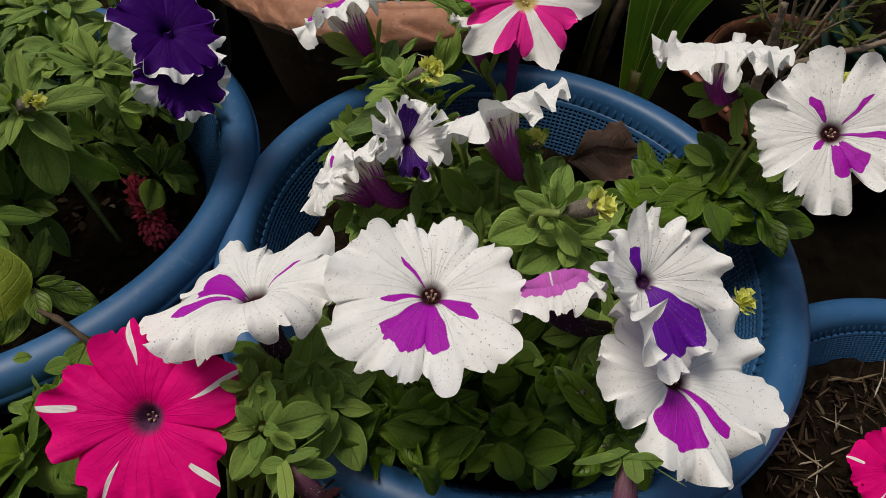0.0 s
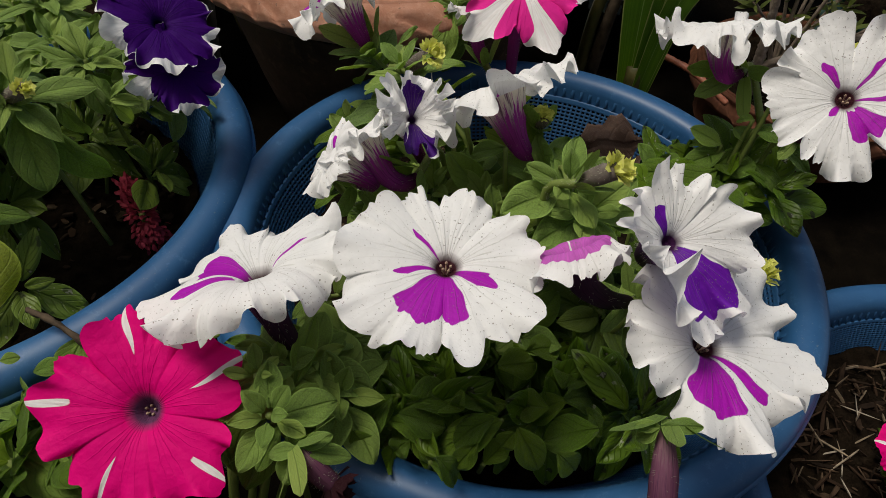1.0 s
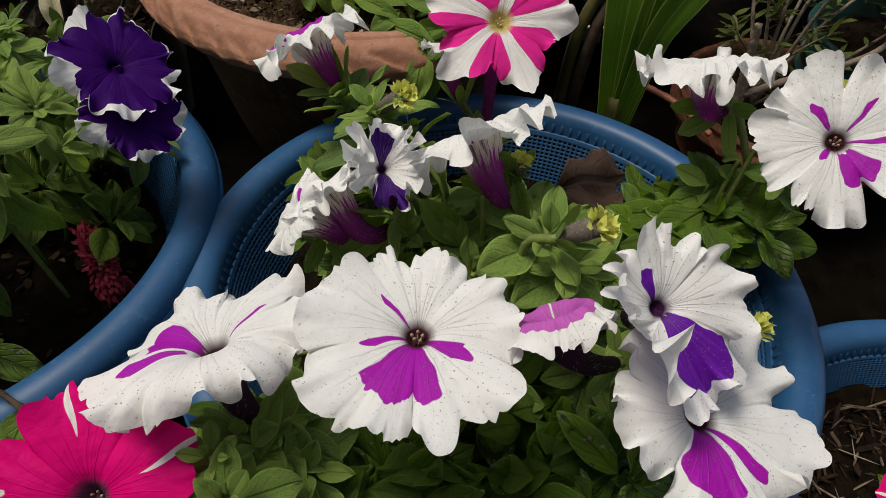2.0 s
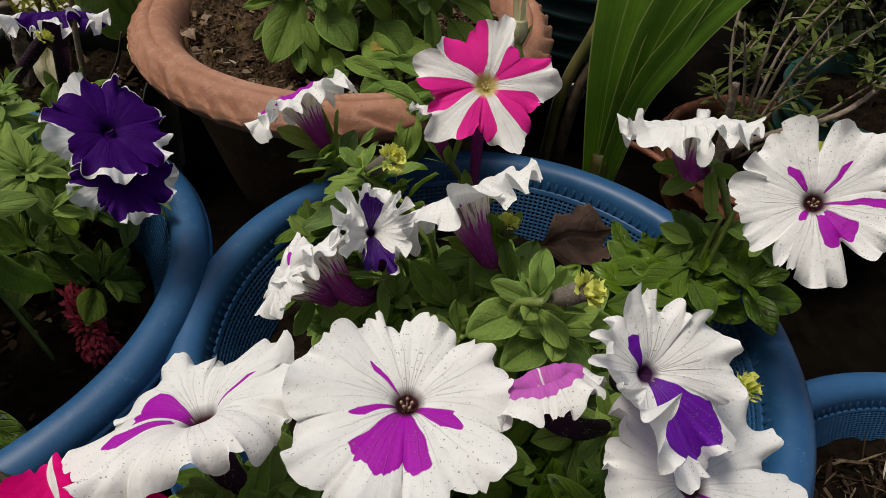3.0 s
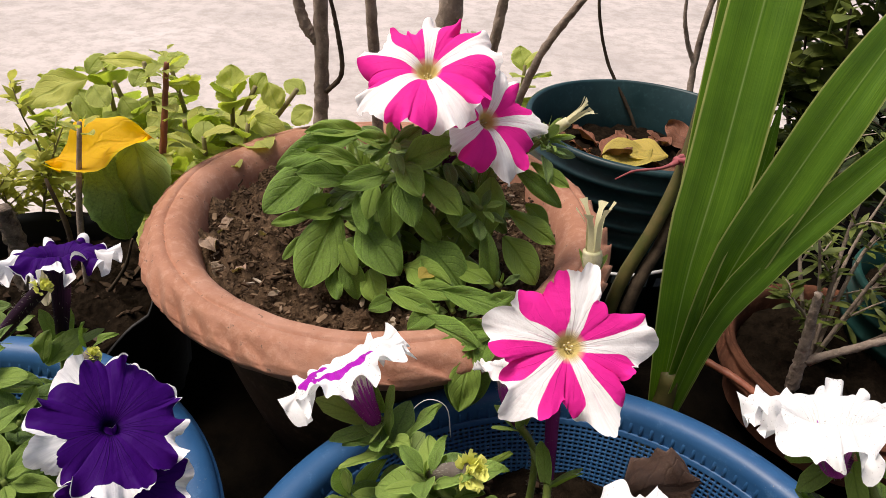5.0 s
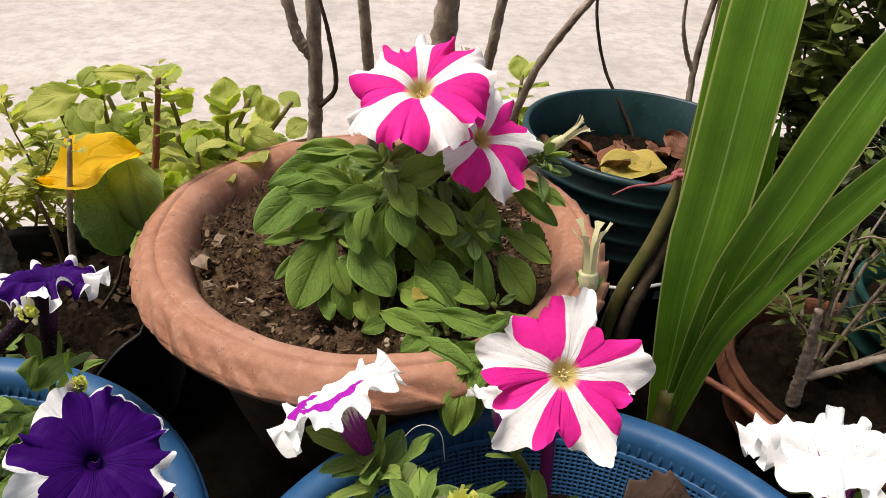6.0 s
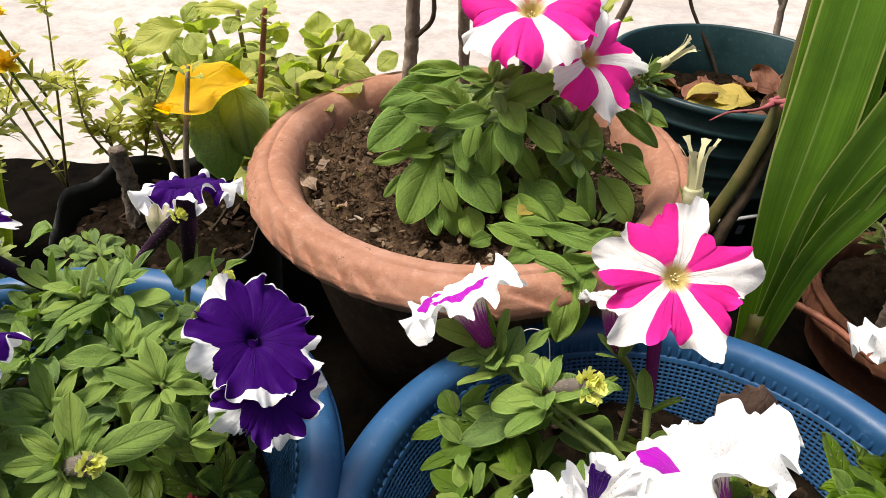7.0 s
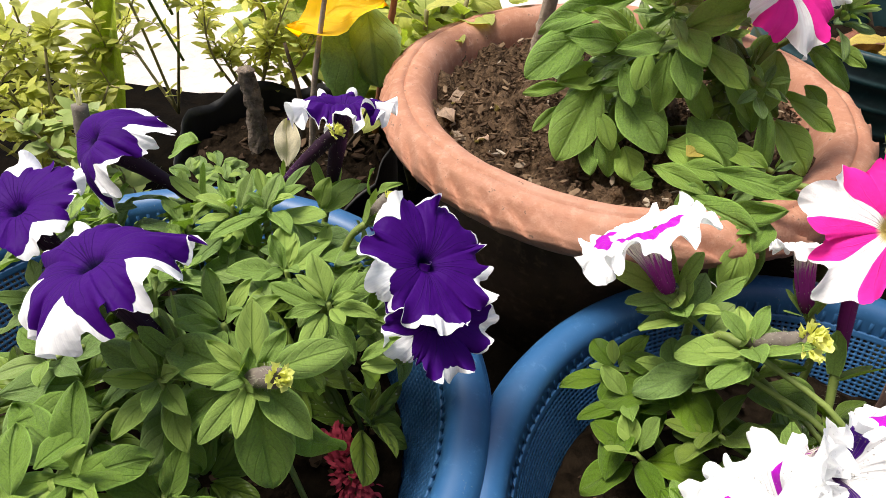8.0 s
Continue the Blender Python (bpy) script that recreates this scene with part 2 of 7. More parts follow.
SOIL_DRY = simple("dry_soil", (0.022, 0.013, 0.007), (0.12, 0.076, 0.044), 110.0, 0.95, 0.9, 0.006, fine=220.0)
def litter_material(name, stops):
    m, nt, bs = material(name)
    isl = nt.nodes.new("ShaderNodeNewGeometry").outputs["Random Per Island"]
    n = noise_tex(nt, coords(nt), 220.0, 4.0)
    col = mixc(nt, 1.0, ramp(nt, isl, stops), ramp(nt, n, [(0.3, grey(0.55)), (0.7, grey(1.0))]), "MULTIPLY")
    plug(nt, col, bs.inputs["Base Color"])
    bs.inputs["Roughness"].default_value = 0.9
    bs.inputs["Specular IOR Level"].default_value = 0.12
    bump(nt, bs, n, 0.5, 0.001)
    return m


CHIP_DARK = litter_material("dark_litter", [(0.0, (0.012, 0.008, 0.005)), (0.6, (0.05, 0.03, 0.018)), (0.9, (0.12, 0.08, 0.05)), (1.0, (0.22, 0.18, 0.13))])
CLOD = litter_material("earth_crumbs", [(0.0, (0.035, 0.020, 0.011)), (0.6, (0.10, 0.062, 0.036)), (1.0, (0.18, 0.12, 0.075))])
CHIP_PALE = litter_material("pale_straw", [(0.0, (0.16, 0.11, 0.06)), (0.6, (0.36, 0.29, 0.20)), (1.0, (0.60, 0.54, 0.44))])
CHIP = litter_material("dry_litter", [(0.0, (0.03, 0.018, 0.010)), (0.5, (0.11, 0.068, 0.040)), (0.88, (0.22, 0.15, 0.092)), (1.0, (0.42, 0.35, 0.27))])
BARK = simple("bark", (0.17, 0.130, 0.098), (0.42, 0.34, 0.27), 70.0, 0.9, 0.8, 0.002, fine=300.0)
BARK_DARK = simple("dark_twig", (0.03, 0.022, 0.016), (0.10, 0.075, 0.05), 90.0, 0.9, 0.8, 0.001)
RED_STEM = simple("reddish_stem", (0.20, 0.06, 0.035), (0.34, 0.13, 0.07), 90.0, 0.5)
CELOSIA = simple("crimson_plume", (0.20, 0.010, 0.028), (0.42, 0.04, 0.075), 350.0, 0.7, scatter=0.15)
BLACK_BAG = simple("black_plastic", (0.004, 0.004, 0.004), (0.009, 0.009, 0.009), 40.0, 0.6, 0.4, 0.003)
TEAL = simple("teal_plastic", (0.006, 0.026, 0.030), (0.014, 0.045, 0.05), 30.0, 0.42, 0.1, fine=200.0)
MARK_GREY = simple("faded_print", (0.10, 0.14, 0.17), (0.20, 0.24, 0.26), 300.0, 0.6)
GREEN_POT = simple("green_plastic", (0.008, 0.05, 0.042), (0.016, 0.075, 0.06), 30.0, 0.45, 0.1)
RIBBON = simple("faded_red_ribbon", (0.30, 0.055, 0.07), (0.46, 0.15, 0.16), 120.0, 0.8, scatter=0.2)
WIRE = simple("white_wire", (0.55, 0.56, 0.56), (0.65, 0.65, 0.64), 60.0, 0.5, 0.1)
def blade_material():
    m, nt, bs = material("strap_leaf")
    sp = nt.nodes.new("ShaderNodeSeparateXYZ")
    plug(nt, coords(nt, "UV"), sp.inputs[0])
    cb = nt.nodes.new("ShaderNodeCombineXYZ")
    plug(nt, mth(nt, "MULTIPLY", sp.outputs[1], 34.0), cb.inputs[0])
    plug(nt, mth(nt, "MULTIPLY", sp.outputs[0], 1.2), cb.inputs[1])
    n = noise_tex(nt, cb.outputs[0], 1.5, 4.0, 0.7)
    big = noise_tex(nt, coords(nt), 18.0, 4.0)
    col = ramp(nt, n, [(0.3, (0.070, 0.180, 0.012)), (0.5, (0.112, 0.240, 0.016)), (0.7, (0.165, 0.310, 0.026))])
    col = mixc(nt, ramp(nt, big, [(0.35, grey(0.5)), (0.6, grey(0))]), col, (0.045, 0.11, 0.010))
    rib = ramp(nt, mth(nt, "ABSOLUTE", mth(nt, "SUBTRACT", sp.outputs[1], 0.5)), [(0.0, grey(0.9)), (0.018, grey(0))])
    col = mixc(nt, rib, col, (0.30, 0.42, 0.14))
    edge = ramp(nt, mth(nt, "ABSOLUTE", mth(nt, "SUBTRACT", sp.outputs[1], 0.5)), [(0.462, grey(0)), (0.482, grey(0.85))])
    col = mixc(nt, edge, col, (0.46, 0.50, 0.18))
    plug(nt, col, bs.inputs["Base Color"])
    bs.inputs["Roughness"].default_value = 0.45
    bs.inputs["Specular IOR Level"].default_value = 0.3
    bump(nt, bs, n, 0.5, 0.001)
    thin(nt, bs, mixc(nt, 1.0, col, (1.3, 1.4, 0.5), "MULTIPLY"), 0.3)
    return m


BLADE = blade_material()


def blue_plastic():
    m, nt, bs = material("blue_plastic")
    obj = coords(nt)
    n = noise_tex(nt, obj, 14.0, 6.0, 0.7)
    col = mixc(nt, ramp(nt, n, [(0.3, grey(0)), (0.7, grey(1))]), (0.014, 0.068, 0.174), (0.027, 0.106, 0.244))
    dust = noise_tex(nt, obj, 600.0, 2.0)
    patch = ramp(nt, noise_tex(nt, obj, 30.0, 4.0), [(0.48, grey(0)), (0.7, grey(1))])
    grains = mth(nt, "MULTIPLY", ramp(nt, dust, [(0.66, grey(0)), (0.72, grey(0.8))]), patch)
    col = mixc(nt, grains, col, (0.22, 0.24, 0.24))
    scuff = ramp(nt, noise_tex(nt, obj, 90.0, 6.0, 0.8), [(0.56, grey(0)), (0.66, grey(0.35))])
    col = mixc(nt, scuff, col, (0.09, 0.20, 0.36))
    bs.inputs["Specular IOR Level"].default_value = 0.4
    plug(nt, col, bs.inputs["Base Color"])
    plug(nt, ramp(nt, n, [(0.2, grey(0.36)), (0.8, grey(0.55))]), bs.inputs["Roughness"])
    bump(nt, bs, mth(nt, "ADD", n, mth(nt, "MULTIPLY", grains, 0.4)), 0.25, 0.001)
    return m


BLUE = blue_plastic()


def terracotta():
    m, nt, bs = material("terracotta")
    obj = coords(nt)
    n = noise_tex(nt, obj, 9.0, 7.0, 0.7)
    f = noise_tex(nt, obj, 120.0, 5.0, 0.7)
    col = ramp(nt, n, [(0.28, (0.235, 0.096, 0.058)), (0.5, (0.322, 0.150, 0.089)), (0.72, (0.40, 0.222, 0.160))])
    mid = noise_tex(nt, obj, 38.0, 6.0, 0.75)
    col = mixc(nt, ramp(nt, mid, [(0.36, grey(0.4)), (0.52, grey(0))]), col, (0.25, 0.10, 0.06))
    col = mixc(nt, ramp(nt, f, [(0.5, grey(0)), (0.75, grey(0.45))]), col, (0.58, 0.36, 0.26))
    dirt = ramp(nt, noise_tex(nt, obj, 240.0, 2.0), [(0.67, grey(0)), (0.73, grey(0.7))])
    col = mixc(nt, dirt, col, (0.07, 0.045, 0.03))
    plug(nt, col, bs.inputs["Base Color"])
    bs.inputs["Roughness"].default_value = 0.85
    bump(nt, bs, mth(nt, "ADD", mth(nt, "ADD", n, mid), mth(nt, "MULTIPLY", f, 0.8)), 0.45, 0.002)
    return m


TERRA = terracotta()


def concrete():
    m, nt, bs = material("concrete")
    obj = coords(nt)
    n = noise_tex(nt, obj, 2.2, 8.0, 0.7)
    f = noise_tex(nt, obj, 22.0, 6.0, 0.75)
    col = ramp(nt, n, [(0.3, (0.35, 0.315, 0.29)), (0.55, (0.49, 0.44, 0.41)), (0.75, (0.57, 0.52, 0.49))])
    col = mixc(nt, ramp(nt, f, [(0.40, grey(0.6)), (0.56, grey(0))]), col, (0.30, 0.27, 0.24))
    plug(nt, col, bs.inputs["Base Color"])
    bs.inputs["Roughness"].default_value = 0.9
    bump(nt, bs, mth(nt, "ADD", n, f), 0.6, 0.006)
    return m


CONCRETE = concrete()


WALL = simple("grey_plaster", (0.20, 0.19, 0.17), (0.30, 0.28, 0.25), 6.0, 0.9, 0.3, 0.002, fine=90.0)


# ---- builders ----
def link(name, mesh, mat, parent=None, label="", m=None):
    ob = new(name, mesh)
    if mat is not None and not mesh.materials:
        mesh.materials.append(mat)
    if parent is not None:
        ob.parent = parent
    if m is not None:
        ob.matrix_local = m
    if label:
        ob["label"] = label
    return ob


def thing(name, at, label, category, group="", kind=""):
    ob = new(name)
    ob.location = at
    ob.empty_display_size = 0.02
    tagged(ob, label, category, group, kind)
    return ob


def mesh_of(name, verts, faces, smooth=True):
    me = bpy.data.meshes.new(name)
    me.from_pydata([tuple(map(float, v)) for v in verts], [], [tuple(map(int, f)) for f in faces])
    if smooth:
        me.polygons.foreach_set("use_smooth", [True] * len(me.polygons))
    me.update()
    return me


def grid_faces(n, m, wrap, start=0):
    """Quads of a grid of n rows by m columns; wrap joins the last column to the first."""
    out = []
    for i in range(n - 1):
        for j in range(m if wrap else m - 1):
            k = (j + 1) % m
            out.append((start + i * m + j, start + i * m + k, start + (i + 1) * m + k, start + (i + 1) * m + j))
    return out


def uv_grid(me, n, m):
    uv = me.uv_layers.new(name="uv")
    idx = np.empty(len(me.loops), int)
    me.loops.foreach_get("vertex_index", idx)
    idx = idx % (n * m)
    data = np.stack([(idx // m) / (n - 1), (idx % m) / (m - 1)], 1)
    uv.data.foreach_set("uv", data.ravel())


def lathe(name, profile, seg=96, wobble=0.0, seed=0, close=False):
    prof = np.array(profile, float)
    a = np.linspace(0, 2 * math.pi, seg, endpoint=False)
    v = []
    for r, z in prof:
        for t in a:
            k = 1 + wobble * noise.noise(Vector((math.cos(t) * 1.4 + seed, math.sin(t) * 1.4, z * 8)))
            v.append((r * k * math.cos(t), r * k * math.sin(t), z + wobble * 0.12 * noise.noise(Vector((math.cos(t) * 2, math.sin(t) * 2, seed + 5)))))
    f = grid_faces(len(prof), seg, True)
    if close:
        f.append(tuple(range((len(prof) - 1) * seg, len(prof) * seg)))
    return mesh_of(name, v, [x[::-1] for x in f])


def bend(points, n):
    """A smooth line through the points."""
    p = [Vector(q) for q in points]
    if len(p) == 2:
        return [p[0].lerp(p[1], i / (n - 1)) for i in range(n)]
    p = [2 * p[0] - p[1]] + p + [2 * p[-1] - p[-2]]
    out, spans = [], len(p) - 3
    for i in range(n):
        x = i / (n - 1) * spans
        k = min(int(x), spans - 1)
        t = x - k
        a, b, c, d = p[k : k + 4]
        out.append(0.5 * ((2 * b) + (c - a) * t + (2 * a - 5 * b + 4 * c - d) * t * t + (3 * b - a - 3 * c + d) * t**3))
    return out


def sweep_data(points, radii, n=12, seg=8, rough=0.0, seed=0, caps=True):
    line = bend(points, n)
    rr = np.interp(np.linspace(0, 1, n), np.linspace(0, 1, len(radii)), radii)
    v = []
    side = None
    for i, q in enumerate(line):
        d = (line[min(i + 1, n - 1)] - line[max(i - 1, 0)]).normalized()
        if side is None:
            side = d.orthogonal().normalized()
        side = (side - side.dot(d) * d).normalized()
        up = d.cross(side)
        for j in range(seg):
            a = 2 * math.pi * j / seg
            r = float(rr[i]) * (1 + rough * noise.noise(Vector((i * 0.7, j * 1.3, seed))))
            v.append(q + r * (math.cos(a) * side + math.sin(a) * up))
    f = grid_faces(n, seg, True)
    if caps:
        f += [tuple(range(seg))[::-1], tuple(range((n - 1) * seg, n * seg))]
    return v, f


def sweep(name, points, radii, n=12, seg=8, rough=0.0, seed=0, caps=True):
    me = mesh_of(name, *sweep_data(points, radii, n, seg, rough, seed, caps))
    uv_grid(me, n, seg)
    return me


def joined(name, pieces):
    v, f = [], []
    for pv, pf in pieces:
        o = len(v)
        v += list(pv)
        f += [tuple(i + o for i in q) for q in pf]
    return mesh_of(name, v, f)


def facing(c, n, turn=0.0, s=1.0):
    """A pose at c with its own z along n; turned about it by degrees from the level direction to the right."""
    z = Vector(n).normalized()
    x = Vector((1, 0, 0)) - z.x * z
    x.normalize()
    y = z.cross(x)
    m = Matrix((x, y, z)).transposed().to_4x4()
    return Matrix.Translation(c) @ m @ pose(0, 0, 0, 0, 0, turn) @ Matrix.Scale(s, 4)


# ---- petunia flowers ----
def wrap_angle(a):
    return (a + math.pi) % (2 * math.pi) - math.pi


def sectors(*rows):
    """Marks as fans: middle angle and half width in degrees, from radius, to radius."""

    def value(phi, s, mid):
        out = np.full_like(s, -1.0)
        for a, hw, r0, r1 in rows:
            d = np.abs(wrap_angle(phi - radians(a)))
            e = np.minimum((radians(hw) - d) * s / 0.06, np.minimum((s - r0) / 0.06, (r1 + 0.05 * np.cos(3 * d / radians(hw)) - s) / 0.06))
            out = np.maximum(out, e)
        return out

    return value


def star_rays(width=0.18):
    def value(phi, s, mid):
        return (width * (0.24 + 0.62 * s + 0.85 * s**6) - np.abs(mid) * s * 0.92) / 0.05

    return value


def pink_rays(phi, s, mid):
    return np.minimum((0.030 * np.sin(np.clip((s - 0.5) / 0.5, 0, 1) * 2.6) - np.abs(mid + 0.05 * np.sin(phi * 3)) * s) / 0.025, (s - 0.52 - 0.16 * np.cos(phi * 2 + 0.6)) / 0.08)


def picotee(phi, s, mid):
    gate = np.clip(0.52 + 0.28 * np.cos(phi + 2.1) + 0.2 * np.cos(phi * 3.0), 0.12, 1.0)
    edge = 0.99 - 0.52 * np.maximum(0, 1 - np.abs(mid) / (0.14 + 0.38 * gate)) * gate
    return (s - edge) / 0.05


def picotee_bold(phi, s, mid):
    """Wider white corners at every lobe, uneven from lobe to lobe."""
    gate = np.clip(0.70 + 0.35 * np.cos(phi + 2.1) + 0.25 * np.cos(phi * 3.0), 0.30, 1.0)
    edge = 1.0 - 0.56 * np.maximum(0, 1 - np.abs(mid) / (0.18 + 0.42 * gate)) * gate
    return (s - edge) / 0.05


def plain(phi, s, mid):
    return np.full_like(s, -1.0)


def corolla(R, seed, first=90.0, notch=0.16, ruffle=0.10, depth=0.012, cup=0.0, curl=0.06, droop=0.0, fold=0.0, fold_dir=0.0, frill=1.0, tip=0.02, marks=plain, lobes=(1, 1, 1, 1, 1), lift=(0, 0, 0, 0, 0), swing=(0, 0, 0, 0, 0), furl=(0, 0, 0, 0, 0), roll=0.7, down=0.15, throat=0.13, bell=0.0, flare=0.36, mouth=0.34, overlap=0.10, cleft=0.06, clefts=None, cuts=(), na=290, ns=46):
    """The open limb of a petunia: five joined lobes round a sunken throat; z is the way it faces.
    With bell, the limb stands on a funnel of that length, as seen from the side."""
    own = random.Random(seed * 13 + 1)
    step = 2 * math.pi / 5
    lobes = [q * own.uniform(0.96, 1.04) for q in lobes]
    lift = [q + own.uniform(-0.05, 0.05) for q in lift]
    phi = np.linspace(0, 2 * math.pi, na, endpoint=False) + radians(first) - step / 2 + math.pi / na
    s = np.linspace(0.03, 1.0, ns) ** 0.85
    P, S = np.meshgrid(phi, s)
    turn = (P - radians(first)) / step
    k = np.round(turn)
    mid = (turn - k) * step
    k = k.astype(int) % 5
    edge = np.abs(mid) / (step / 2)
    sinus = step / 2 - np.abs(mid)
    drift = lambda a: a + 0.30 * noise.noise(Vector((2 * math.cos(a), 2 * math.sin(a), seed * 1.7)))
    ring = lambda q, w: np.array([noise.noise(Vector((q * math.cos(a), q * math.sin(a), seed * w))) for a in map(drift, phi)])
    nz, nf, nl, nt, nm, np6 = ring(2.2, 7.1), ring(4.6, 3.7), ring(1.1, 5.3), ring(10, 2.3), ring(1.6, 9.9), ring(6.5, 4.4)
    pick = lambda lo, hi: np.array([own.uniform(lo, hi) for _ in range(5)])[k]
    blend = lambda q: np.interp(turn % 5, np.arange(-1, 7), [q[i % 5] for i in range(-1, 7)])
    deep = np.array(clefts or [own.uniform(0.3, 1.3) for _ in range(5)])[np.floor(turn).astype(int) % 5]
    # outline: broad lobes with narrow clefts, a wavy edge, small scallops and a few tears
    rim = 1.0 - 0.07 * edge**2.6 - notch * deep * np.exp(-((sinus / cleft) ** 1.3)) + tip * (np.exp(-((mid / 0.13) ** 2)) - 0.5 * np.exp(-(((np.abs(mid) - 0.24) / 0.09) ** 2)))
    uneven = 0.15 + 3.0 * np.clip(np.abs(nl + 0.5 * nm + 0.3 * nz) - 0.06, 0, 0.6)
    rim = rim * (1 + 0.06 * nl + 0.17 * frill * nz + frill * (0.03 - uneven * (0.080 * (1 - np.clip(np.abs(nf) / 0.35, 0, 1) ** 0.5) + 0.030 * (1 - np.clip(np.abs(nt) / 0.35, 0, 1) ** 0.5))))
    for _ in range(5):
        q = wrap_angle(P - own.uniform(0, 2 * math.pi)) * own.choice((-1, 1))
        rim = rim - frill * (0.5 if ruffle > 0.12 else 1.0) * own.uniform(0.04, 0.13) * np.where(q > 0, np.exp(-q / 0.06), np.exp(-((q / 0.014) ** 2)))
    for a, d, w in cuts:
        rim = rim - d * np.exp(-(np.abs(wrap_angle(P - radians(a)) / w) ** 1.5))
    rim = rim * blend(lobes)
    loose = ruffle > 0.12
    wave = P * (9 + seed % 4) + 4.5 * nz + 2.5 * nm + 0.6 * nf + seed
    roll = min(roll, 0.75) if loose else roll
    amp = (0.03 + (0.62 if loose else 1.4) * ruffle + 0.2 * curl) * frill * np.clip(0.4 + 1.7 * np.abs(nm), 0, 0.95) * S ** (4 if loose else 7)
    Q = radians(first) + k * step + mid * (1 + overlap * pick(-0.5, 1.1) * S**3) + radians(1) * blend(swing)
    Q = Q - (0.30 if loose else 0.15) * amp * np.sin(2 * wave) / np.maximum(S, 0.35)
    if bell:
        # funnel, then a limb that bends over and out
        u = np.clip(S / mouth, 0, 1)
        w = np.clip((S - mouth) / (1 - mouth), 0, 1)
        rho = 0.0035 + (flare * R - 0.0035) * u**1.5 + (1 - flare) * R * w * (1 + (rim - 1) * w)
        z = depth - bell * (1 - u) ** 1.05 + 0.10 * R * np.sin(np.clip(w * 1.5, 0, 1) * math.pi) + cup * R * w**2 - droop * R * 1.2 * w**2
        grow = w
    else:
        rho = R * S * (1 + (rim - 1) * S**1.5)
        z = depth * (1 - np.exp(-S / throat)) + cup * R * S**2 - droop * R * np.maximum(0, S - 0.45) ** 2 * 2.2
        grow = S
    z = z + R * (ruffle * 0.9 * nz * grow**2.2 + amp * (np.sin(wave) + 0.22 * np.sin(2.3 * wave + 7 * nm)) + min(curl, 0.12) * frill * (0.7 * nf * grow**6 + 0.6 * nt * grow**9))
    z += R * blend(lift) * grow**2
    # each lobe is arched, stands a little higher at one side, and is furrowed along its veins
    z += R * (0.10 * pick(-0.6, 1.0) * (1 - edge**2) * grow**1.6 + pick(-0.09, 0.09) * mid / (step / 2) * grow**2)
    z += R * grow * (0.012 * np6 * (1.1 - 0.5 * grow) - 0.020 * np.exp(-((mid / 0.05) ** 2)) * (1.1 - grow) - 0.035 * deep * np.exp(-sinus / 0.07))
    # the edge rolls up or under, more in some places than in others
    bow = np.clip((roll * (1.5 * nm + 0.9 * nz) - down) * 0.85, -2.2, 1.6) * np.clip((S - 0.64) / 0.36, 0, 1) ** 1.4
    # lobes that are furled stand up and fold over the throat
    bow = bow + blend(furl) * np.clip((S - 0.22) / 0.78, 0, 1)
    dr, dz = np.diff(rho, axis=0), np.diff(z, axis=0)
    cb, sb = np.cos(bow[1:]), np.sin(bow[1:])
    rho = np.concatenate([rho[:1], rho[:1] + np.cumsum(dr * cb - dz * sb, axis=0)])
    z = np.concatenate([z[:1], z[:1] + np.cumsum(dr * sb + dz * cb, axis=0)])
    X, Y = rho * np.cos(Q), rho * np.sin(Q)
    fd = radians(fold_dir)
    along = X * math.cos(fd) + Y * math.sin(fd)
    z = z - fold * along**2 / R
    shift = 0.35 * abs(fold) * np.abs(along) / R
    X, Y = X - shift * along * math.cos(fd), Y - shift * along * math.sin(fd)
    v = np.stack([X, Y, z], -1).reshape(-1, 3)
    f = grid_faces(ns, na, True)
    if not bell:
        f.append(tuple(range(na))[::-1])
    me = mesh_of("corolla", v, f)
    col = me.color_attributes.new("mark", "FLOAT_COLOR", "POINT")
    sw = S + 0.020 * np.sin(P * 7 + seed) + 0.014 * np.sin(P * 19 + 2 * seed)
    pw = Q + 0.030 * np.sin(S * 9 + seed) + 0.012 * np.sin(S * 23 + seed)
    mk = marks(pw, sw, mid + 0.03 * np.sin(S * 8 + seed))
    mk = 0.5 + 0.5 * np.tanh(mk)
    data = np.stack([mk.ravel(), (np.maximum(S, 0.26) if bell else S).ravel(), np.abs(mid).ravel(), np.ones(mk.size)], 1)
    col.data.foreach_set("color", data.astype(np.float32).ravel())
    ray = me.attributes.new("ray", "FLOAT_VECTOR", "POINT")
    data = np.stack([np.cos(P) * 2.6, np.sin(P) * 2.6, S * 0.22 + seed], -1)
    ray.data.foreach_set("vector", data.astype(np.float32).ravel())
    return me


def sepal_mesh():
    n, m = 7, 5
    v = []
    for i in range(n):
        u = i / (n - 1)
        w = 0.16 * (0.35 + 0.65 * math.sin(math.pi * min(1, u * 0.80 + 0.10)) ** 0.8) * (1 if u < 0.99 else 0.25)
        for j in range(m):
            q = (j / (m - 1) - 0.5) * 2
            v.append((q * w, 0.16 + 0.30 * u + 0.16 * u * u, 0.95 * u - 0.10 * q * q * w))
    me = mesh_of("sepal", v, grid_faces(n, m, False))
    uv_grid(me, n, m)
    return me


SEPAL = sepal_mesh()


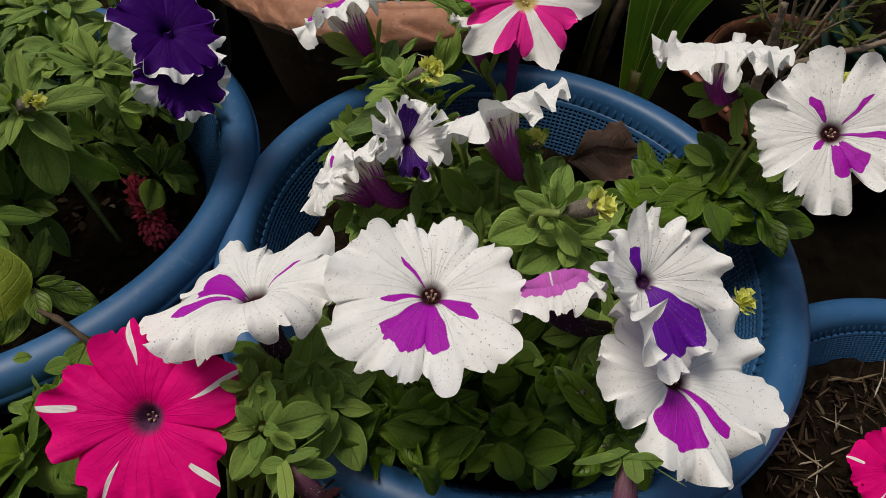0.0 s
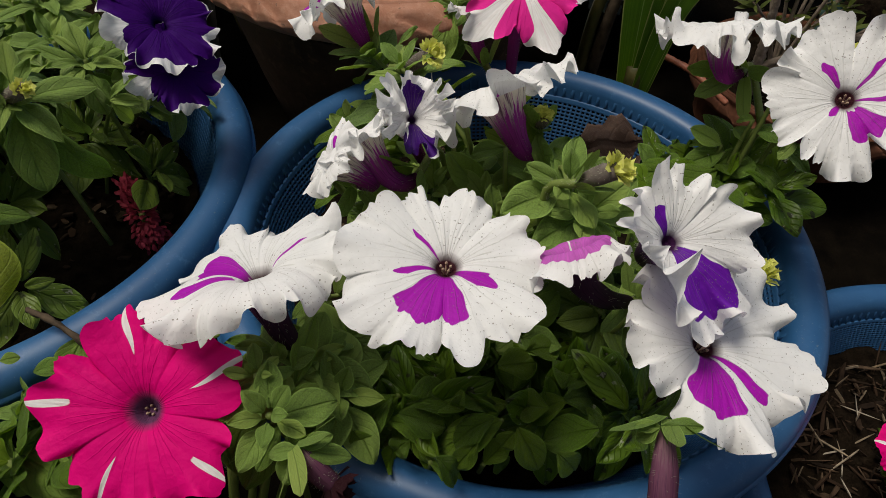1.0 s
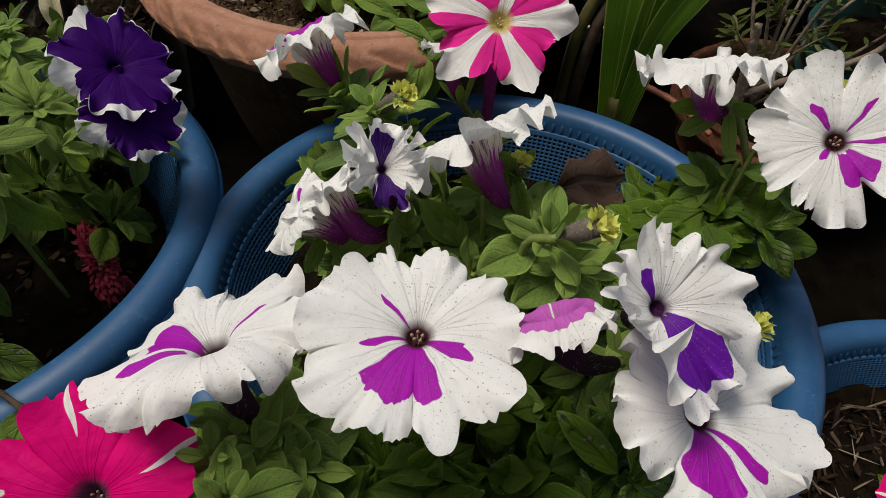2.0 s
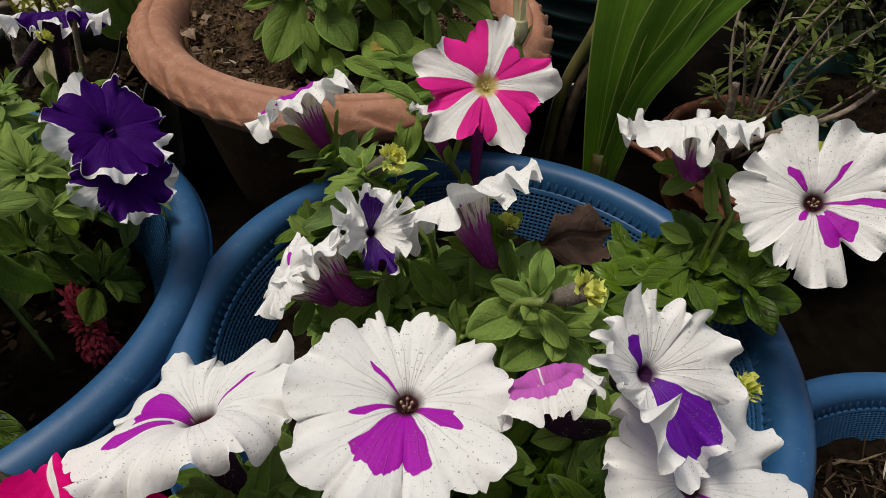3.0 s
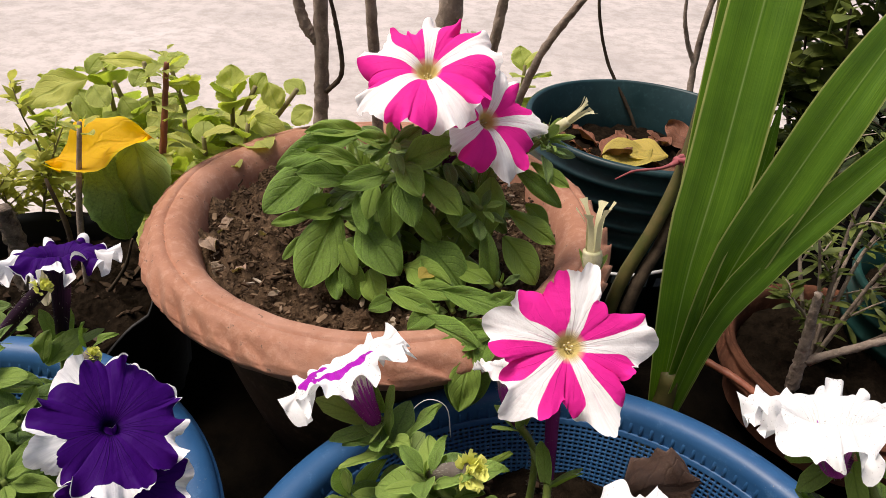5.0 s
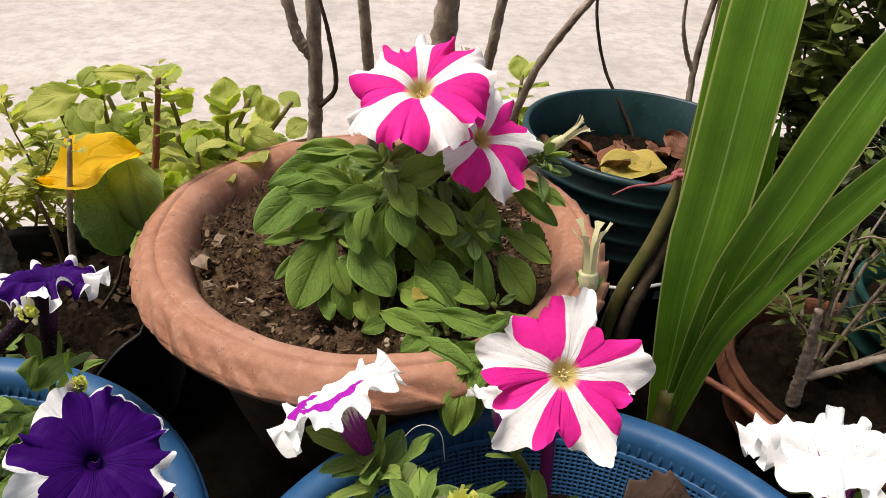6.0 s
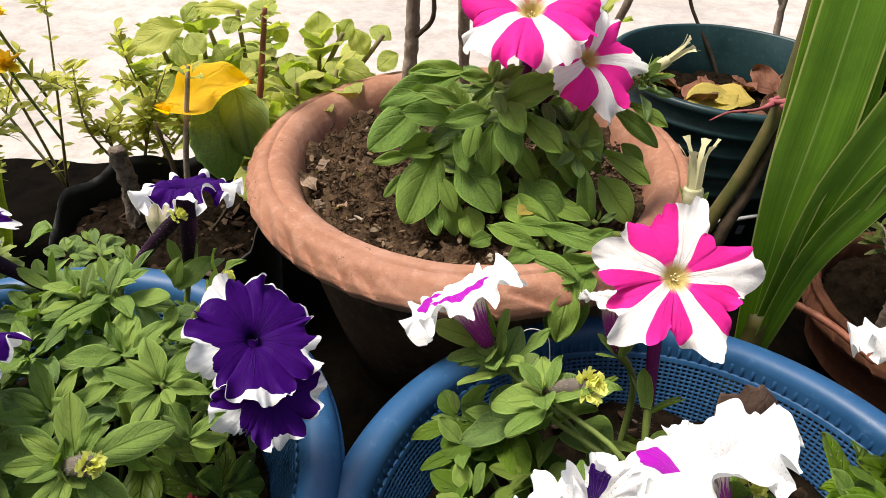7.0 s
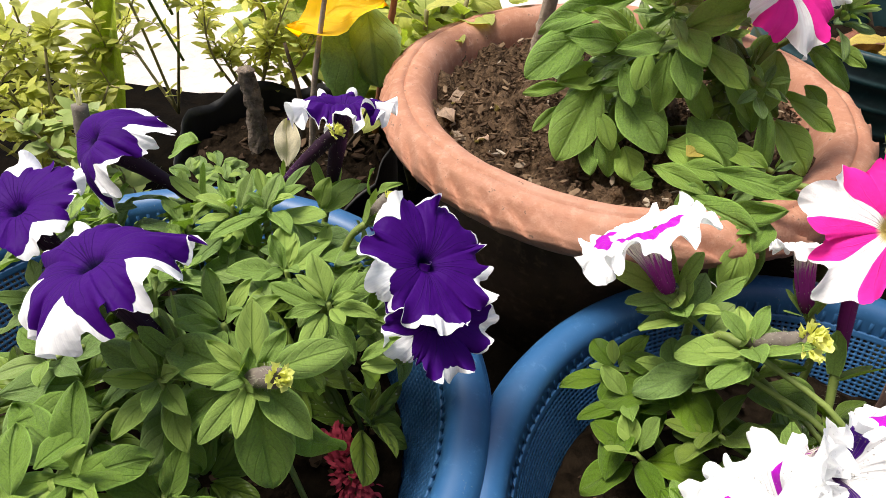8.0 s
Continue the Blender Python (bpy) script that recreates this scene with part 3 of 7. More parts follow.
def stamen_mesh():
    rng = random.Random(3)
    pieces = []
    for k in range(5):
        a = k * 2 * math.pi / 5 + 0.3
        r = 0.0016 + 0.0008 * rng.random()
        top = (r * math.cos(a), r * math.sin(a), 0.0052 + 0.001 * rng.random())
        pieces.append(sweep_data([(0.3 * top[0], 0.3 * top[1], 0.0), top], [0.0004, 0.0004], 3, 5))
        tip = (top[0] * 1.2, top[1] * 1.2, top[2] + 0.0016)
        pieces.append(sweep_data([top, tip], [0.0005, 0.0008, 0.0006, 0.0002], 5, 6))
    return joined("stamens", pieces)


STAMENS = stamen_mesh()


def hairs(v_line, radii, count, rng, length=0.0028):
    """Fine hairs standing off a stalk, as thin three-sided spikes."""
    pieces = []
    n = len(v_line)
    for _ in range(count):
        x = rng.random() * (n - 1.001)
        k = int(x)
        p = v_line[k].lerp(v_line[k + 1], x - k)
        d = (v_line[k + 1] - v_line[k]).normalized()
        o = Vector((rng.uniform(-1, 1), rng.uniform(-1, 1), rng.uniform(-1, 1)))
        o = (o - o.dot(d) * d).normalized()
        r = float(np.interp(x / (n - 1), np.linspace(0, 1, len(radii)), radii))
        a = p + o * r * 0.9
        b = p + o * (r + length * rng.uniform(0.5, 1.1)) + d * rng.uniform(-0.0006, 0.0006)
        w = d.cross(o) * 0.00009
        e = d * 0.00009
        pieces.append(([a - w, a + w, a + e, b], [(0, 1, 3), (1, 2, 3), (2, 0, 3)]))
    return pieces


HAIR = simple("plant_hair", (0.36, 0.38, 0.26), (0.46, 0.46, 0.36), 200.0, 0.6, scatter=0.3)


def flower(plant, c, n, R, seed, mat, marks, turn=0.0, base=None, root=None, tube_mat=None, stamen=None, label="", tube_r=0.0060, tube_back=0.020, calyx=1.0, hairy=True, **shape):
    """A flower of a plant: the limb with its tube, sepals, stamens and stalk below it."""
    m = facing(c, n, turn)
    me = corolla(R, seed, marks=marks, **shape)
    inv = plant.matrix_basis.inverted()
    ob = link("flower", me, mat, plant, label, inv @ m)
    z = Vector(n).normalized()
    c = Vector(c)
    if base is None:
        base = c - z * 0.040 + Vector((0, 0, -0.006))
    base = Vector(base)
    back = m.inverted()
    rng = random.Random(seed * 11 + 5)
    depth = shape.get("depth", 0.012)
    bell = shape.get("bell", 0.0)
    if bell:
        wide = lambda u: 0.0035 + (shape.get("flare", 0.36) * R - 0.0035) * u**1.5
        spot = lambda u: c + z * (depth - bell * (1 - u))
        pts = [spot(0.92), spot(0.62), spot(0.25), spot(0.0).lerp(base, 0.45), base]
        rad = [wide(0.92) * 1.02 + 0.0003, wide(0.62) * 1.05 + 0.0003, wide(0.25) * 1.1 + 0.0006, 0.0042, 0.0030]
    else:
        pts = [c + z * depth * 0.55, c - z * 0.004, c - z * tube_back * 0.6 + (base - c) * 0.25, base]
        rad = [tube_r * 1.7, tube_r * 1.05, tube_r * 0.72, 0.0030]
    local = [back @ p for p in pts]
    link("tube", sweep("tube", local, rad, 14, 14, 0.10, seed, False), tube_mat or TUBE, ob)
    d = (bend(pts, 14)[-1] - bend(pts, 14)[-3]).normalized()
    cm = facing(base + d * 0.002, -d)
    for k in range(5):
        s = 0.020 * calyx * rng.uniform(0.8, 1.2)
        sm = back @ cm @ pose(0, 0, 0, 0, 0, k * 72 + rng.uniform(-12, 12)) @ pose(0, 0, 0, rng.uniform(-38, 8), 0, 0) @ Matrix.Diagonal((s * 1.25, s, s, 1))
        link("sepal", SEPAL, LEAF_YOUNG, ob, "", sm)
    if stamen is not None:
        sob = link("stamen_tuft", STAMENS, None, ob, "", Matrix.Translation((0, 0, 0.0015)) @ Matrix.Scale(0.95, 4))
        sob.data = STAMENS.copy()
        sob.data.materials.clear()
        sob.data.materials.append(stamen)
    if root is not None:
        root = Vector(root)
        mid = base + d * min(0.03, (root - base).length * 0.45)
        line = [base, mid, root]
        sr = [0.0026, 0.0020, 0.0021, 0.0024]
        st = sweep("stalk", line, sr, 14, 8, 0.08, seed)
        link("stalk", st, STEM, plant, "", inv)
        if hairy:
            link("fuzz", joined("fuzz", hairs(bend(line, 14), sr, 150, rng) + hairs(bend(pts, 14), rad, 160, rng, 0.0022)), HAIR, ob, "", m.inverted())
    return ob


def frill_mesh(seed, spread=1.0):
    """The crumpled mouth of a bud or of a spent flower."""
    rng = random.Random(seed)
    pieces = []
    for k in range(26):
        a = 2 * math.pi * k / 9.3 + rng.uniform(-0.25, 0.25)
        tilt = rng.uniform(0.05, 1.35) * spread
        n, mm = 5, 4
        v = []
        for i in range(n):
            u = i / (n - 1)
            for j in range(mm):
                q = j / (mm - 1) - 0.5
                w = 0.42 * (0.3 + u) * q
                r = 0.12 + u * math.sin(tilt) * 0.85 + 0.16 * rng.uniform(-1, 1) * u
                zz = u * math.cos(tilt) * 0.95 + 0.13 * rng.uniform(-1, 1) * u
                v.append((r * math.cos(a) - w * math.sin(a), r * math.sin(a) + w * math.cos(a), zz))
        pieces.append((v, grid_faces(n, mm, False)))
    return joined("frill", pieces)


FRILLS = [frill_mesh(k) for k in range(3)]


def spent_mesh():
    """The torn, upright strips of a spent flower, curled out at their tips."""
    rng = random.Random(5)
    pieces = []
    for k in range(6):
        a = 2 * math.pi * k / 6 + rng.uniform(-0.2, 0.2)
        top = rng.uniform(0.8, 1.05)
        n, mm = 9, 4
        v = []
        for i in range(n):
            u = i / (n - 1)
            r = 0.10 + 0.05 * u + 0.22 * max(0, u - 0.72) * 2.6
            for j in range(mm):
                q = j / (mm - 1) - 0.5
                w = q * (0.13 - 0.05 * u + (0.10 if u > 0.9 else 0))
                v.append((r * math.cos(a) - w * math.sin(a), r * math.sin(a) + w * math.cos(a), top * u - 0.12 * max(0, u - 0.9) + rng.uniform(-0.012, 0.012)))
        pieces.append((v, grid_faces(n, mm, False)))
    return joined("frill", pieces)


FRILL_NARROW = spent_mesh()


def bud(plant, tip, base, mat_tube, seed, size=0.0075, root=None, frill=0, tip_mat=None, r=0.0042, label="", calyx=1.0, spread=0.0):
    """A closed bud: a short hairy tube with a crumpled pale tip, in its sepals."""
    tip, base = Vector(tip), Vector(base)
    inv = plant.matrix_basis.inverted()
    d = (tip - base).normalized()
    rng = random.Random(seed)
    mid = base.lerp(tip, 0.5) + Vector((rng.uniform(-1, 1), rng.uniform(-1, 1), 0)) * 0.001
    line, rad = [base, mid, tip], [0.0024, r * 0.9, r, r * 0.9]
    ob = link("bud", sweep("bud", line, rad, 12, 12, 0.12, seed), mat_tube, plant, label, inv)
    fm = facing(tip - d * size * 0.2, d, rng.uniform(0, 360), size)
    me = (FRILLS + [FRILL_NARROW])[frill].copy()
    me.materials.clear()
    link("frill", me, tip_mat or BUD_FRILL, ob, "", fm)
    cm = facing(base - d * 0.001, d)
    for k in range(5):
        s = 0.014 * calyx * rng.uniform(0.8, 1.2)
        link("sepal", SEPAL, LEAF_YOUNG, ob, "", cm @ pose(0, 0, 0, 0, 0, k * 72 + rng.uniform(-10, 10)) @ pose(0, 0, 0, rng.uniform(-14, 18) - spread, 0, 0) @ Matrix.Diagonal((s * 1.3, s, s, 1)))
    hp = hairs(bend(line, 12), rad, 120, rng, 0.002)
    if root is not None:
        root = Vector(root)
        sl = [base, base - d * min(0.02, (root - base).length * 0.4), root]
        link("stalk", sweep("stalk", sl, [0.0022, 0.0019, 0.0023], 10, 8, 0.08, seed), STEM, plant, "", inv)
        hp += hairs(bend(sl, 10), [0.0022, 0.0019, 0.0023], 90, rng)
    link("fuzz", joined("fuzz", hp), HAIR, ob)
    return ob


# ---- leaves ----
def leaf_mesh(seed, width=0.30, droop=0.25, fold=0.22, wave=0.03, tipness=1.0, n=13, m=9, tooth=0.0):
    """A leaf one unit long along y from its stalk, lying in the level plane."""
    rng = random.Random(seed)
    o = rng.uniform(0, 50)
    v = []
    for i in range(n):
        u = 1 - (1 - i / (n - 1)) ** 1.4
        w = width * math.sin(math.pi * (0.02 + 0.98 * u) ** (0.95 + 0.15 * tipness)) ** (0.9 if u < 0.55 else 0.62) + 0.016 * (1 - u)
        w *= 1 + tooth * math.sin(u * 42)
        for j in range(m):
            q = (j / (m - 1) - 0.5) * 2
            x = q * w
            z = fold * abs(x) - droop * u * u + wave * noise.noise(Vector((u * 3 + o, q * 1.4, 0))) * 2 - 0.25 * fold * q * q * w
            z += 0.012 * math.cos(q * math.pi * 3) * math.sin(u * math.pi)
            v.append((x + 0.05 * noise.noise(Vector((u * 2 + o, 4, 0))) * u, u * (1 - 0.12 * droop), z))
    me = mesh_of("leaf", v, grid_faces(n, m, False))
    uv_grid(me, n, m)
    return me


LEAVES = [leaf_mesh(k, 0.25 + 0.03 * (k % 3), 0.10 + 0.14 * (k % 4), 0.26 + 0.09 * (k % 3), 0.045) for k in range(8)]


def leaf_set(mats):
    out = {}
    for mat in mats:
        for k, me in enumerate(LEAVES):
            c = me.copy()
            c.materials.append(mat)
            out[mat.name, k] = c
    return out


LEAFS = leaf_set([LEAF, LEAF_BORAGE, LEAF_MID, LEAF_POT, LEAF_ROUND, LEAF_SAGE, LEAF_YOUNG, LEAF_LIME, LEAF_DARK])


def place_leaf(plant, base, tip, up=(0, 0, 1), mat=LEAF, kind=0, wide=1.0, name="leaf"):
    """A leaf from its stalk's end to its tip."""
    b, t = Vector(base), Vector(tip)
    y = t - b
    L = y.length
    y.normalize()
    z = Vector(up) - Vector(up).dot(y) * y
    if z.length < 1e-3:
        z = y.orthogonal()
    z.normalize()
    x = y.cross(z)
    m = Matrix((x, y, z)).transposed().to_4x4()
    me = LEAFS[mat.name, kind % len(LEAVES)]
    return link(name, me, mat, plant, "", plant.matrix_basis.inverted() @ Matrix.Translation(b) @ m @ Matrix.Diagonal((L * wide, L, L, 1)))


def rosette(plant, c, axis, size, count, rng, mat=LEAF, lift=(10, 60), wide=1.0, start=0.0):
    """A tuft of leaves round the end of a shoot: the inner ones short and upright."""
    cm = facing(c, axis, start)
    for k in range(count):
        u = (k + 0.5) / count
        L = size * (0.45 + 0.65 * u) * rng.uniform(0.85, 1.15)
        e = radians(lift[1] + (lift[0] - lift[1]) * u + rng.uniform(-10, 10))
        a = k * 2.399 + rng.uniform(-0.2, 0.2)
        d = Vector((math.cos(a) * math.cos(e), math.sin(a) * math.cos(e), math.sin(e)))
        b = cm @ (d * 0.004 + Vector((0, 0, -0.010 * u)))
        t = cm @ (d * (L + 0.004) + Vector((0, 0, -0.010 * u)))
        place_leaf(plant, b, t, cm.to_3x3() @ Vector((-d.x * math.tan(e) * 0.8, -d.y * math.tan(e) * 0.8, 1)), mat if u > 0.35 else LEAF_YOUNG if mat in (LEAF, LEAF_SAGE) else mat, rng.randrange(8), wide * rng.uniform(0.9, 1.1))


def foliage(plant, shoots, size, count, mat, rng, wide=0.8, lift=(5, 55)):
    """The mass of leaves under and between the larger ones, as one part."""
    raw = []
    for me in LEAVES:
        co = np.empty(len(me.vertices) * 3)
        me.vertices.foreach_get("co", co)
        raw.append(co.reshape(-1, 3))
    quads = np.array(grid_faces(13, 9, False))
    vs, fs, o = [], [], 0
    for c, axis in shoots:
        cm = facing(c, axis, rng.uniform(0, 360))
        for k in range(count):
            u = (k + 0.5) / count
            L = size * (0.5 + 0.6 * u) * rng.uniform(0.8, 1.2)
            e = radians(lift[1] + (lift[0] - lift[1]) * u + rng.uniform(-12, 12))
            a = k * 2.399 + rng.uniform(-0.25, 0.25)
            y = Vector((math.cos(a) * math.cos(e), math.sin(a) * math.cos(e), math.sin(e)))
            z = Vector((rng.uniform(-0.3, 0.3), rng.uniform(-0.3, 0.3), 1.2 if e < 1 else 0.3))
            z = z - z.dot(y) * y
            z.normalize()
            x = y.cross(z)
            m = cm @ Matrix.Translation(y * 0.004 - Vector((0, 0, 0.012 * u))) @ Matrix((x, y, z)).transposed().to_4x4() @ Matrix.Diagonal((L * wide * rng.uniform(0.85, 1.15), L, L, 1))
            M = np.array(m)
            v = raw[rng.randrange(8)]
            vs.append(v @ M[:3, :3].T + M[:3, 3])
            fs.append(quads + o)
            o += len(v)
    me = mesh_of("foliage", np.concatenate(vs), np.concatenate(fs))
    uv_grid(me, 13, 9)
    ob = link("foliage", me, mat, plant, "", plant.matrix_basis.inverted())
    ob["kind"] = "stuff"
    return ob


def branch(plant, pts, r, mat=STEM, name="stem", seg=8, n=14, rough=0.1):
    return link(name, sweep(name, pts, r, n, seg, rough, len(plant.children)), mat, plant, "", plant.matrix_basis.inverted())


# ---- ground ----
def ground_sheet():
    n = 60
    xs = np.concatenate([-np.geomspace(60, 1.6, 14), np.linspace(-1.5, 1.5, n), np.geomspace(1.6, 60, 14)])
    ys = np.concatenate([-np.geomspace(60, 1.1, 12), np.linspace(-1.0, 2.6, n), np.geomspace(2.7, 60, 14)])
    v = []
    for y in ys:
        for x in xs:
            k = 1.0 if max(abs(x), abs(y)) < 3 else 0.0
            v.append((x, y, 0.006 * k * noise.noise(Vector((x * 3, y * 3, 0.4)))))
    me = mesh_of("ground", v, grid_faces(len(ys), len(xs), False))
    return tagged(link("ground", me, CONCRETE), "pale worn concrete yard with grey stains", "ground", kind="structure")


ground_sheet()


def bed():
    """Earth and old leaf litter on which the pots stand, shade in its colour."""
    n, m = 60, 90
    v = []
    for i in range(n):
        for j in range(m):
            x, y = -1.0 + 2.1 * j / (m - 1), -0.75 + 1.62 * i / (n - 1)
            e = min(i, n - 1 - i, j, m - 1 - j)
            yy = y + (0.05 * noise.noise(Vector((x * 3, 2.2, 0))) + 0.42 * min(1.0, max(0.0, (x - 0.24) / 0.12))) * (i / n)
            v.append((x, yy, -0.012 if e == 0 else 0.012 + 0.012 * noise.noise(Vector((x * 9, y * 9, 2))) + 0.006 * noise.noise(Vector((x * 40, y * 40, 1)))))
    return tagged(link("earth", mesh_of("earth", v, grid_faces(n, m, False)), EARTH), "earth under the crowded flower pots, shade put into its colour", "soil", kind="structure")


bed()


# ---- added unseen wall, keeps sky light off the front leaves ----
wall = link("wall_south", mesh_of("wall_south", [(x, y, z) for z in (0.0, 2.8) for x, y in ((-2.6, -1.15), (2.6, -1.15), (2.6, -1.35), (-2.6, -1.35))], [(0, 1, 5, 4), (1, 2, 6, 5), (2, 3, 7, 6), (3, 0, 4, 7), (4, 5, 6, 7), (3, 2, 1, 0)], False), WALL)
tagged(wall, "added plain grey wall behind the camera, blocking sky light", "wall", kind="structure")


# ---- blue basins ----
def basin(c, r, z, soil_z, label, seed):
    ob = thing("basin", (c[0], c[1], 0.004), label, "basin", "blue basins used as planters")
    z = z - 0.004
    rim = [(r - 0.0250, z - 0.018), (r - 0.0238, z - 0.009), (r - 0.0222, z - 0.0045), (r - 0.0190, z - 0.0015), (r - 0.0135, z), (r - 0.0080, z - 0.0012), (r - 0.0040, z - 0.0035), (r - 0.0012, z - 0.0075), (r, z - 0.013), (r - 0.001, z - 0.021), (r - 0.003, z - 0.021), (r - 0.004, z - 0.012), (r - 0.010, z - 0.005), (r - 0.019, z - 0.005), (r - 0.0228, z - 0.018)]
    link("rim", lathe("rim", rim, 140, 0.004, seed), BLUE, ob)
    bead = [(r - 0.0005, z - 0.0125), (r + 0.0014, z - 0.0140), (r + 0.0014, z - 0.0175), (r - 0.0005, z - 0.019)]
    link("rim_bead", lathe("rim_bead", bead, 140, 0.004, seed), BLUE, ob)
    ribs = []
    for k in range(150):
        m = pose(0, 0, 0, 0, 0, k * 2.4) @ Matrix.Translation((r - 0.0242, 0, z - 0.012))
        v = [m @ Vector(q) for q in ((0.001, -0.0012, 0.003), (0.001, 0.0012, 0.003), (-0.002, 0.0010, -0.0045), (-0.002, -0.0010, -0.0045), (-0.0002, -0.0006, 0.0015), (-0.0002, 0.0006, 0.0015), (-0.0024, 0.0005, -0.0040), (-0.0024, -0.0005, -0.0040))]
        ribs.append((v, [(4, 5, 6, 7), (0, 1, 5, 4), (1, 2, 6, 5), (2, 3, 7, 6), (3, 0, 4, 7)]))
    link("rib_ring", joined("rib_ring", ribs), BLUE, ob)
    cols, rows = 260, 23
    v, f = [], []
    top, low = z - 0.0172, max(0.02, soil_z - 0.03)
    for i in range(2 * rows + 1):
        u = max(0, i - 0.25 * (i % 2)) / (2 * rows)
        zz = top + (low - top) * u
        rr = (r - 0.0245) - (top - zz) * 0.42
        for j in range(2 * cols):
            a = 2 * math.pi * (j - 0.30 * (j % 2)) / (2 * cols)
            v.append((rr * math.cos(a), rr * math.sin(a), zz))
    for i in range(2 * rows):
        for j in range(2 * cols):
            if i % 2 == 1 and j % 2 == 1 and 1 < i < 2 * rows - 1:
                continue
            k = (j + 1) % (2 * cols)
            f.append((i * 2 * cols + j, i * 2 * cols + k, (i + 1) * 2 * cols + k, (i + 1) * 2 * cols + j))
    w = link("wall", mesh_of("wall", v, f), BLUE, ob, "blue plastic mesh wall with rows of small holes")
    sol = w.modifiers.new("thick", "SOLIDIFY")
    sol.thickness, sol.offset = 0.0022, 1
    rl = (r - 0.0245) - (top - low) * 0.42
    link("base", lathe("base", [(rl, low), (rl * 0.86, 0.0), (rl * 0.84, 0.0), (rl * 0.84, 0.006)], 64, close=True), BLUE, ob)
    return ob


def soil_disc(c, r, z, mat, seed, label, mound=0.008, amp=0.007):
    na, nr = 190, 66
    v = [(0, 0, mound)]
    for i in range(1, nr + 1):
        q = i / nr
        for j in range(na):
            a = 2 * math.pi * j / na
            x, y = r * q * math.cos(a), r * q * math.sin(a)
            h = mound * (1 - q * q) + amp * noise.noise(Vector((x * 45, y * 45, seed))) + amp * 0.6 * noise.noise(Vector((x * 130, y * 130, seed))) + amp * 0.35 * noise.noise(Vector((x * 330, y * 330, seed)))
            v.append((x, y, h))
    f = [(0, 1 + j, 1 + (j + 1) % na) for j in range(na)] + grid_faces(nr, na, True, 1)
    v += [(0.97 * v[-na + j][0], 0.97 * v[-na + j][1], -0.03) for j in range(na)]
    f += grid_faces(2, na, True, 1 + (nr - 1) * na)
    ob = link("soil", mesh_of("soil", v, f), mat)
    ob.location = (c[0], c[1], z)
    return tagged(ob, label, "soil", kind="stuff")


def chips(c, r, z, count, seed, label, size=(0.004, 0.014), mat=CHIP, slim=(0.25, 0.8), thick=(0.0, 0.0)):
    """Crumbs, bark and bits of dead leaf strewn on the soil."""
    rng = random.Random(seed)
    pieces = []
    for _ in range(count):
        q, a = r * math.sqrt(rng.random()), rng.uniform(0, 7)
        L, w, h = rng.uniform(*size), rng.uniform(*slim), rng.uniform(0.0005, 0.0018)
        h = max(h, L * rng.uniform(*thick))
        m = pose(c[0] + q * math.cos(a), c[1] + q * math.sin(a), z + rng.uniform(-0.001, 0.005), rng.uniform(-35, 35), rng.uniform(-35, 35), rng.uniform(0, 360))
        k = [rng.uniform(0.6, 1.0) for _ in range(6)]
        ring = [m @ Vector((L * 0.5 * k[i] * math.cos(i * 1.047), L * 0.5 * w * k[i] * math.sin(i * 1.047), 0.3 * h * (i % 2))) for i in range(6)]
        low = [p - m.to_3x3() @ Vector((0, 0, h)) for p in ring]
        pieces.append((ring + low, [tuple(range(6)), tuple(range(11, 5, -1))] + [(i, i + 6, (i + 1) % 6 + 6, (i + 1) % 6) for i in range(6)]))
    me = joined("litter", pieces)
    me.polygons.foreach_set("use_smooth", [False] * len(me.polygons))
    return tagged(link("litter", me, mat), label, "litter", kind="stuff")


MC, MR, MZ = (0.047, 0.277), 0.1905, 0.151
LC, LR, LZ = (-0.319, 0.284), 0.1875, 0.159
RC, RR, RZ = (0.345, 0.155), 0.165, 0.082
basin(MC, MR, MZ, 0.095, "blue plastic mesh basin planted with white petunias", 1)
basin(LC, LR, LZ, 0.095, "blue plastic mesh basin planted with violet petunias", 4)
basin(RC, RR, RZ, 0.04, "low blue plastic mesh basin of bare soil", 7)
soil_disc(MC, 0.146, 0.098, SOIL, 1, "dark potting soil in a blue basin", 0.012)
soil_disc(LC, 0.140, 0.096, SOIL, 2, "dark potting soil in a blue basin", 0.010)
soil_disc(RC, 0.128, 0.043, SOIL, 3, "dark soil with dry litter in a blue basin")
chips(MC, 0.135, 0.106, 260, 5, "bits of bark and dead leaf on the soil", mat=CHIP_DARK)
chips(LC, 0.13, 0.103, 300, 6, "bits of bark and dead leaf on the soil", mat=CHIP_DARK)
chips(RC, 0.115, 0.052, 160, 8, "pale dry needles and straw on the soil", (0.010, 0.032), CHIP_PALE, (0.02, 0.07))
chips(RC, 0.115, 0.048, 900, 7, "dry brown twigs and needles on the soil", (0.006, 0.034), CHIP_DARK, (0.03, 0.16))


# ---- terracotta pot ----
# Terracotta for the half-hidden bowl's rim, with its shade mixed into the colour.
TERRA_SHADED = simple("shaded_terracotta", (0.06, 0.025, 0.015), (0.17, 0.07, 0.04), 20.0, 0.85, 0.4, 0.002, fine=140.0)


